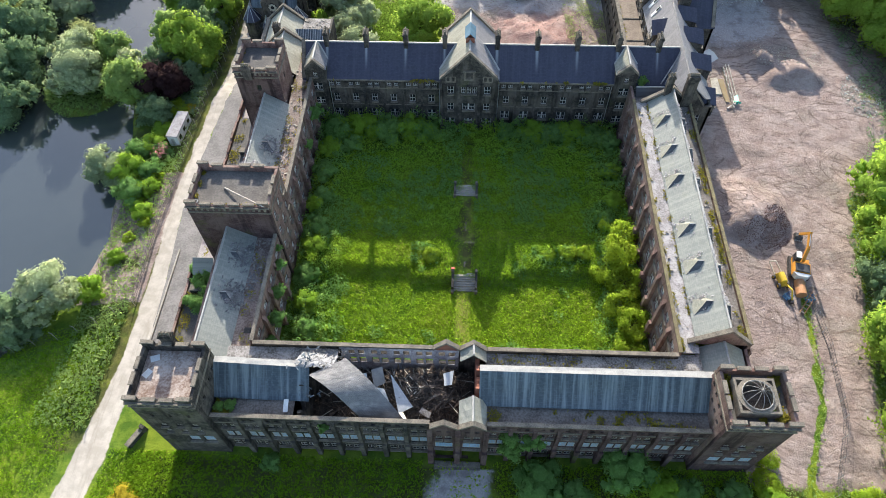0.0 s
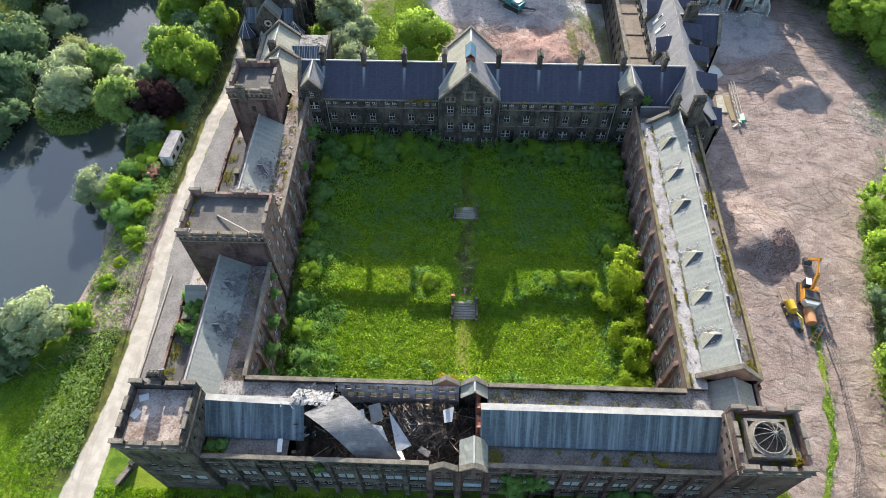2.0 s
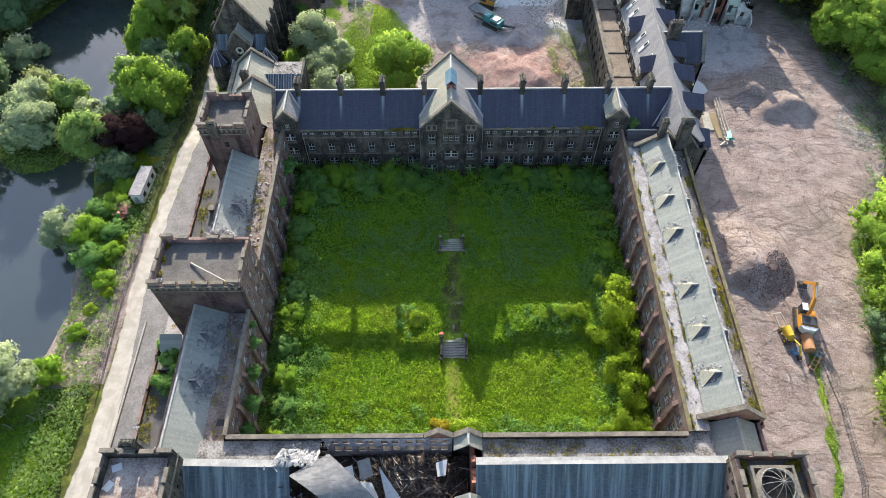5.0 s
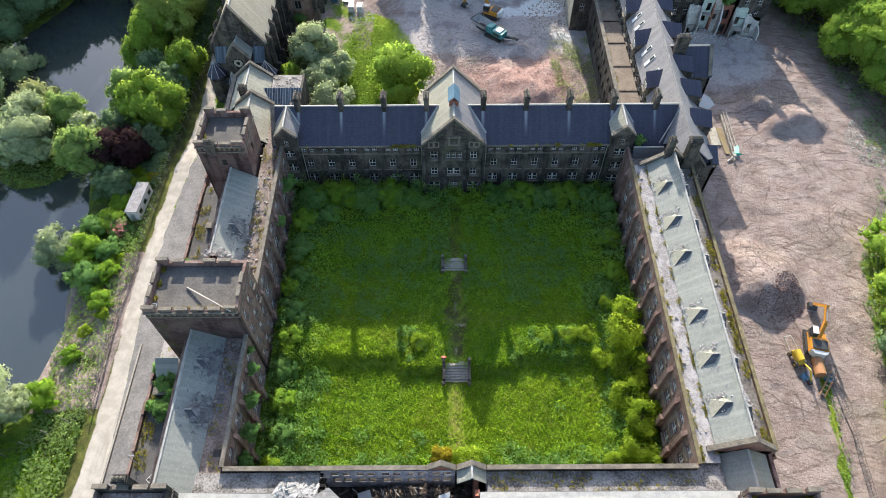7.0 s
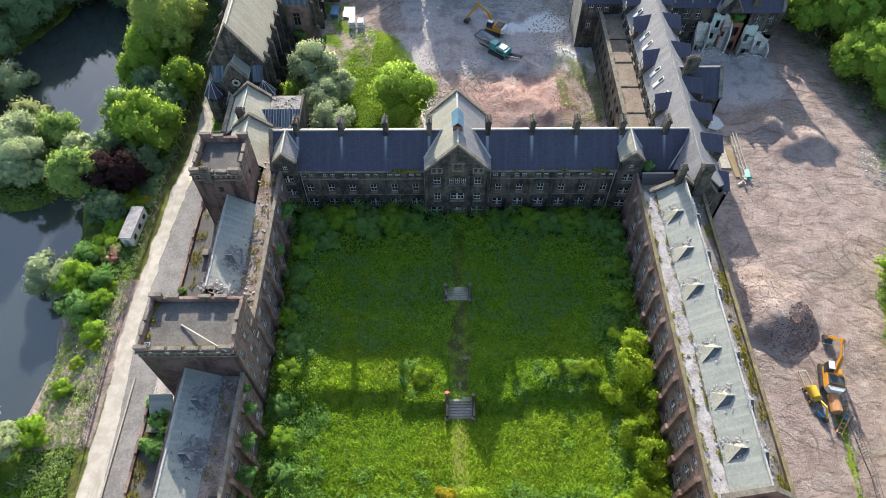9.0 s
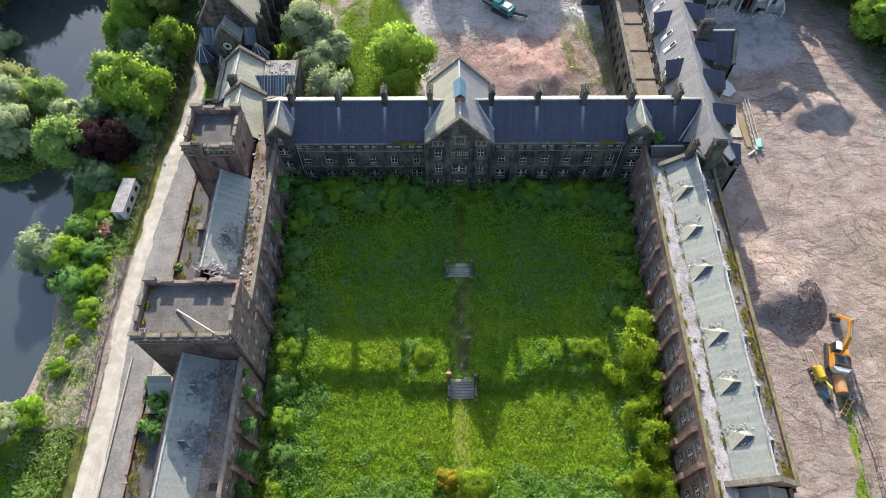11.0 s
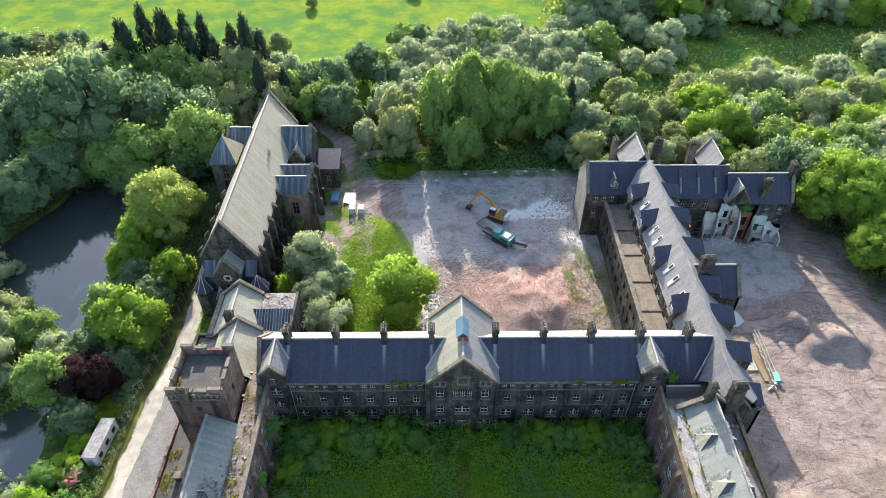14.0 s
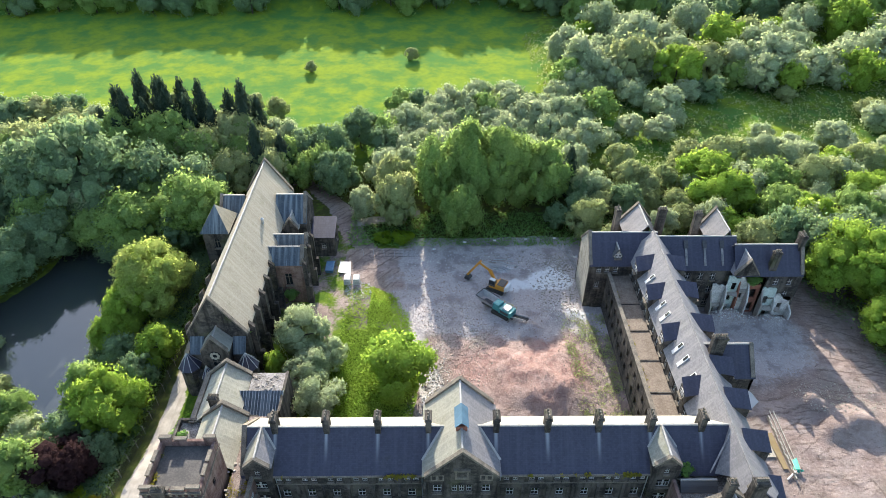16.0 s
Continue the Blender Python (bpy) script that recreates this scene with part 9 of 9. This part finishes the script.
part("arm", Mesh().bar((1.2, 0.3, 1.4), (3.1, 0.3, 2.3), 0.25).bar((3.1, 0.3, 2.3), (4.6, 0.3, 0.8), 0.22), BRIGHT_YELLOW, bt)
part("bucket", Mesh().box(4.3, 5.1, -0.1, 0.7, 0.05, 0.8, 0.1), DARK_METAL, bt)
part("loading_frame", Mesh().bar((-1.8, -0.8, 0.8), (-4.6, -1.0, 1.4), 0.2).bar((-1.8, 0.8, 0.8), (-4.6, 0.4, 1.4), 0.2).bar((-4.6, -1.0, 1.4), (-4.6, 0.4, 1.4), 0.25), TIMBER, bt)
tank = thing("fuel_tank", "rusty orange cylindrical fuel tank on the ground", "tank", at=(53.4, 0.0, height(53.4, 0)))
tank.rotation_euler = (0, 0, radians(84))
part("shell", Mesh().tube((-1.3, 0, 0.85), (1.3, 0, 0.85), 0.8, 0.8, 20), ORANGE_RUST, tank)
for x in (-0.8, 0.8):
    part("saddle", Mesh().box(x - 0.12, x + 0.12, -0.6, 0.6, 0, 0.3), DARK_METAL, tank)
for x, y, rz in ((54.6, -1.6, 10), (51.4, -1.2, 30)):
    ct2 = thing("stillage", "blue steel mesh stillage crate", "crate", "crates", at=(x, y, height(x, y)))
    ct2.rotation_euler = (0, 0, radians(rz))
    part("floor", Mesh().box(-0.55, 0.55, -0.45, 0.45, 0.1, 0.15), BLUE, ct2)
    for a, b in ((-0.55, -0.45), (0.55, -0.45), (0.55, 0.45), (-0.55, 0.45)):
        part("post", Mesh().box(a - 0.05, a + 0.05, b - 0.05, b + 0.05, 0, 0.95), BLUE, ct2)
    for z in (0.5, 0.9):
        part("rail", Mesh().bar((-0.55, -0.45, z), (0.55, -0.45, z), 0.06).bar((0.55, -0.45, z), (0.55, 0.45, z), 0.06).bar((0.55, 0.45, z), (-0.55, 0.45, z), 0.06).bar((-0.55, 0.45, z), (-0.55, -0.45, z), 0.06), BLUE, ct2)
t = thing("conveyor_frame", "rusty conveyor frame lying on the ground", "scrap", at=(54.2, -2.4, height(54.2, -2.4)))
t.rotation_euler = (0, 0, radians(52))
for s in (-0.35, 0.35):
    part("side_rail", Mesh().bar((-2.2, s, 0.3), (2.2, s, 0.8), 0.12, 0.25), ORANGE_RUST, t)
for k in range(6):
    part("cross_bar", Mesh().bar((-2 + k * 0.8, -0.35, 0.32 + k * 0.09), (-2 + k * 0.8, 0.35, 0.32 + k * 0.09), 0.1), TIMBER, t)

# green chute and pipe by the trench
t = thing("rubbish_chute", "bright green plastic chute with a grey pipe on the ground", "chute", at=(52.6, 43.9, height(52.6, 43.9)))
part("sheet", Mesh().slab([(0.9, 1.2, 0.7), (0.2, 1.0, 0.4), (-0.3, -0.6, 0.4), (0.5, -0.9, 0.8)], 0.08).slab([(0.5, -0.9, 0.8), (-0.3, -0.6, 0.4), (0.4, -1.0, 0.1), (1.2, -1.0, 0.5)], 0.08), GREEN_PAINT, t)
part("pipe", Mesh().tube((0.2, -0.8, 0.35), (-1.8, -2.3, 0.15), 0.12, 0.12, 10), METAL, t)
part("prop", Mesh().bar((0.1, 0.4, 0.0), (0.1, 0.4, 0.4), 0.1), DARK_METAL, t)
tr = thing("trench_shoring", "line of timber shoring beside a muddy trench", "shoring")
for k in range(14):
    y = 41.5 + k * 0.85
    part("board", Mesh().box(51.9 + 0.02 * k, 52.1 + 0.02 * k, y, y + 0.75, -0.8, 0.55 + 0.2 * math.sin(k * 2.1)), TIMBER, tr)
for x in (52.5, 53.1):
    part("rail", Mesh().bar((x, 42.4, 0.4), (x + 0.5, 54.5, 0.4), 0.12), TIMBER, tr)
n = Nodes("muddy_water")
MUDDY = n.done(n.mix(n.noise(0.4), (0.38, 0.30, 0.17), (0.25, 0.17, 0.06)), 0.12, 0, 0.5)
PALE_WATER = Nodes("milky_water")
PALE_WATER = PALE_WATER.done(PALE_WATER.mix(PALE_WATER.noise(0.5), (0.40, 0.43, 0.43), (0.52, 0.54, 0.54)), 0.2, 0, 0.5)
solo("puddle", Mesh().face((50.9, 43.4, 0.14), (51.7, 43.4, 0.14), (51.8, 50.2, 0.14), (50.6, 50.2, 0.14)), MUDDY, "muddy ochre water standing in a trench", "water", kind="structure")
solo("concrete_pad", Mesh().slab([(48.8, 45.6, 0.16), (50.6, 45.6, 0.16), (50.6, 50.4, 0.16), (49.2, 50.4, 0.16)], 0.3), STONE_PALE, "pale beige concrete slab beside a flooded trench", "slab")
solo("puddle", Mesh().face((48.9, 56.0, 0.12), (50.4, 55.2, 0.12), (52.1, 56.6, 0.12), (51.6, 58.6, 0.12), (50.7, 59.8, 0.12), (49.3, 58.6, 0.12)), PALE_WATER, "pale milky water standing on the rubble yard", "water", kind="structure")

# ---- cabin, containers, fences ----
t = thing("site_cabin", "white portable cabin with three dark windows under trees", "cabin", at=(-55.4, 32.5, height(-55.4, 32.5)))
t.rotation_euler, t.scale = (0, 0, radians(-4.2)), (0.74, 0.97, 0.95)
part("shell", Mesh().box(-1.35, 1.35, -3.4, 3.4, -0.6, 2.45), WHITE, t)
part("roof", Mesh().box(-1.5, 1.5, -3.55, 3.55, 2.45, 2.62, 0.04), LEAD_PALE, t, "grey dirty metal roof")
for y in (-2.2, 0, 2.2):
    w = part("window", Mesh().box(1.33, 1.4, y - 0.55, y + 0.55, 0.9, 1.9), SASH, t)
    part("pane", Mesh().box(1.38, 1.42, y - 0.46, y + 0.46, 0.98, 1.82), PANE, w)
part("door", Mesh().box(-0.45, 0.45, -3.45, -3.38, -0.2, 1.9), METAL, t)
for x in (-22.6, -20.7):
    t = thing("water_container", "white plastic water container in a steel cage", "container", "containers", at=(x, 90.8, height(x, 90.8)))
    part("bottle", Mesh().box(-0.7, 0.7, -0.95, 0.95, 0.15, 1.5, 0.1), WHITE, t)
    part("pallet", Mesh().box(-0.75, 0.75, -1.0, 1.0, 0, 0.14), TIMBER, t)
    for z in (0.4, 0.8, 1.2):
        part("cage_bar", Mesh().bar((-0.74, -0.98, z), (0.74, -0.98, z), 0.04).bar((0.74, -0.98, z), (0.74, 0.98, z), 0.04).bar((0.74, 0.98, z), (-0.74, 0.98, z), 0.04).bar((-0.74, 0.98, z), (-0.74, -0.98, z), 0.04), DARK_METAL, t)
ob = solo("white_sheet", Mesh().slab([(-25.0, 93.6, 0.35), (-22.2, 93.2, 0.0), (-22.6, 97.4, 0.15), (-24.9, 97.0, 0.5)], 0.06), WHITE, "white board lying on rubble by the chapel", "board")
ob.location = (0, 0, height(-23.5, 95) + 0.15)
t = thing("skip", "small blue tarpaulin-covered skip", "skip", at=(-26.9, 95.0, height(-26.9, 95)))
part("tub", Mesh().loft([(-0.7, -1.2, 0), (0.7, -1.2, 0), (0.7, 1.2, 0), (-0.7, 1.2, 0)], [(-0.9, -1.7, 1.1), (0.9, -1.7, 1.1), (0.9, 1.7, 1.1), (-0.9, 1.7, 1.1)]), BLUE, t)
part("cover", Mesh().box(-0.85, 0.85, -1.6, 1.6, 1.1, 1.2, 0.1), BLUE, t)


def fence(name, label, line, spacing, h, rails, post_mat=None, post_r=0.05, plates=False):
    """Posts with wires or rails between, following the ground."""
    t = thing(name, label, "fence", "fences")
    spots = []
    for (ax, ay), (bx, by) in zip(line, line[1:]):
        n_p = max(1, round(math.hypot(bx - ax, by - ay) / spacing))
        spots += [(ax + (bx - ax) * k / n_p, ay + (by - ay) * k / n_p) for k in range(n_p)]
    spots.append(line[-1])
    posts = Mesh().tube((0, 0, -0.3), (0, 0, h), post_r, post_r, 6)
    if not plates:
        posts.bar((0, 0, h), (-0.3, 0, h + 0.3), post_r * 1.4)
    data = posts.data("post", post_mat or CONCRETE)
    wire = Mesh()
    for k, (x, y) in enumerate(spots):
        o = new("post", data)
        o.parent = t
        o.location = (x, y, height(x, y))
        if k:
            px, py = spots[k - 1]
            for z in rails:
                wire.bar((px, py, height(px, py) + z), (x, y, height(x, y) + z), 0.03)
            steps = 7
            for j in range(1, steps):
                f = j / steps
                qx, qy = px + (x - px) * f, py + (y - py) * f
                z = height(qx, qy)
                wire.bar((qx, qy, z), (qx, qy, z + rails[-1]), 0.02)
    part("mesh_panel", wire, DARK_METAL if not plates else METAL, t)
    if plates:
        plate = Mesh().box(-0.35, 0.35, -0.03, 0.03, -0.25, 0.25).data("notice_plate", WHITE)
        for k, (x, y) in enumerate(spots[1::3]):
            o = new("notice_plate", plate)
            o.parent = t
            o.location = (x + 0.6, y - 0.08, height(x, y) + 1.3)


fence("chain_link_fence", "grey chain-link fence with concrete posts along the track", [(-51.6, 112), (-52.0, 64), (-52.7, 37), (-53.1, 10), (-52.4, -6), (-60.7, -10.4), (-72, -15.6), (-90, -20)], 3.0, 2.0, (0.1, 0.7, 1.3, 1.9))
fence("site_fence", "temporary mesh site fence with white notices", [(-7, 99.6), (0, 103.0), (9.2, 103.8), (16.4, 104.1), (23, 104.4), (26.4, 99.7), (27.2, 93.5)], 2.4, 1.9, (0.1, 1.0, 1.9), METAL, 0.04, True)
fence("site_fence", "temporary mesh site fence along the lane", [(-20, 99.5), (-13, 99.3), (-7, 99.6)], 2.4, 1.9, (0.1, 1.0, 1.9), METAL, 0.04, False)
fence("site_fence", "temporary mesh site fence beside the eastern trees", [(80.2, 66), (81.0, 58), (83.0, 50), (80.5, 38), (74.5, 26)], 2.6, 1.9, (0.1, 1.0, 1.9), DARK_METAL, 0.05, False)
fence("site_fence", "temporary mesh site fence on a grassy verge", [(54.9, -2), (55.2, -10), (54.6, -16), (54.2, -21), (51.8, -27), (49.6, -32)], 2.6, 1.6, (0.1, 0.9, 1.6), METAL, 0.04, False)
# stub wall by the track and a spoil heap by the gate
t = thing("stub_wall", "broken stub of stone wall beside the track", "wall", at=(-45.6, -27.2, height(-45.6, -27.2)))
t.rotation_euler = (0, 0, radians(62))
part("masonry", Mesh().box(-1.6, 1.6, -0.35, 0.35, -0.4, 0.9, 0.08).box(1.2, 1.8, -0.45, 0.45, -0.4, 1.3, 0.05), STONE_DARK, t)
part("capping", Mesh().box(-1.6, 1.1, -0.4, 0.4, 0.9, 1.02, 0.03), COPING, t)
for x, y in ((-43.6, -13.5),):
    t = thing("lamp_post", "thin grey steel lamp post beside the track", "lamp post", "lamp posts", at=(x, y, height(x, y)))
    part("pole", Mesh().tube((0, 0, 0), (0, 0, 4.4), 0.06, 0.045, 8), METAL, t)
    part("arm", Mesh().tube((0, 0, 4.4), (0.7, 0, 4.6), 0.04, 0.04, 6), METAL, t)
    part("head", Mesh().box(0.5, 1.0, -0.12, 0.12, 4.52, 4.66, 0.03), METAL, t)
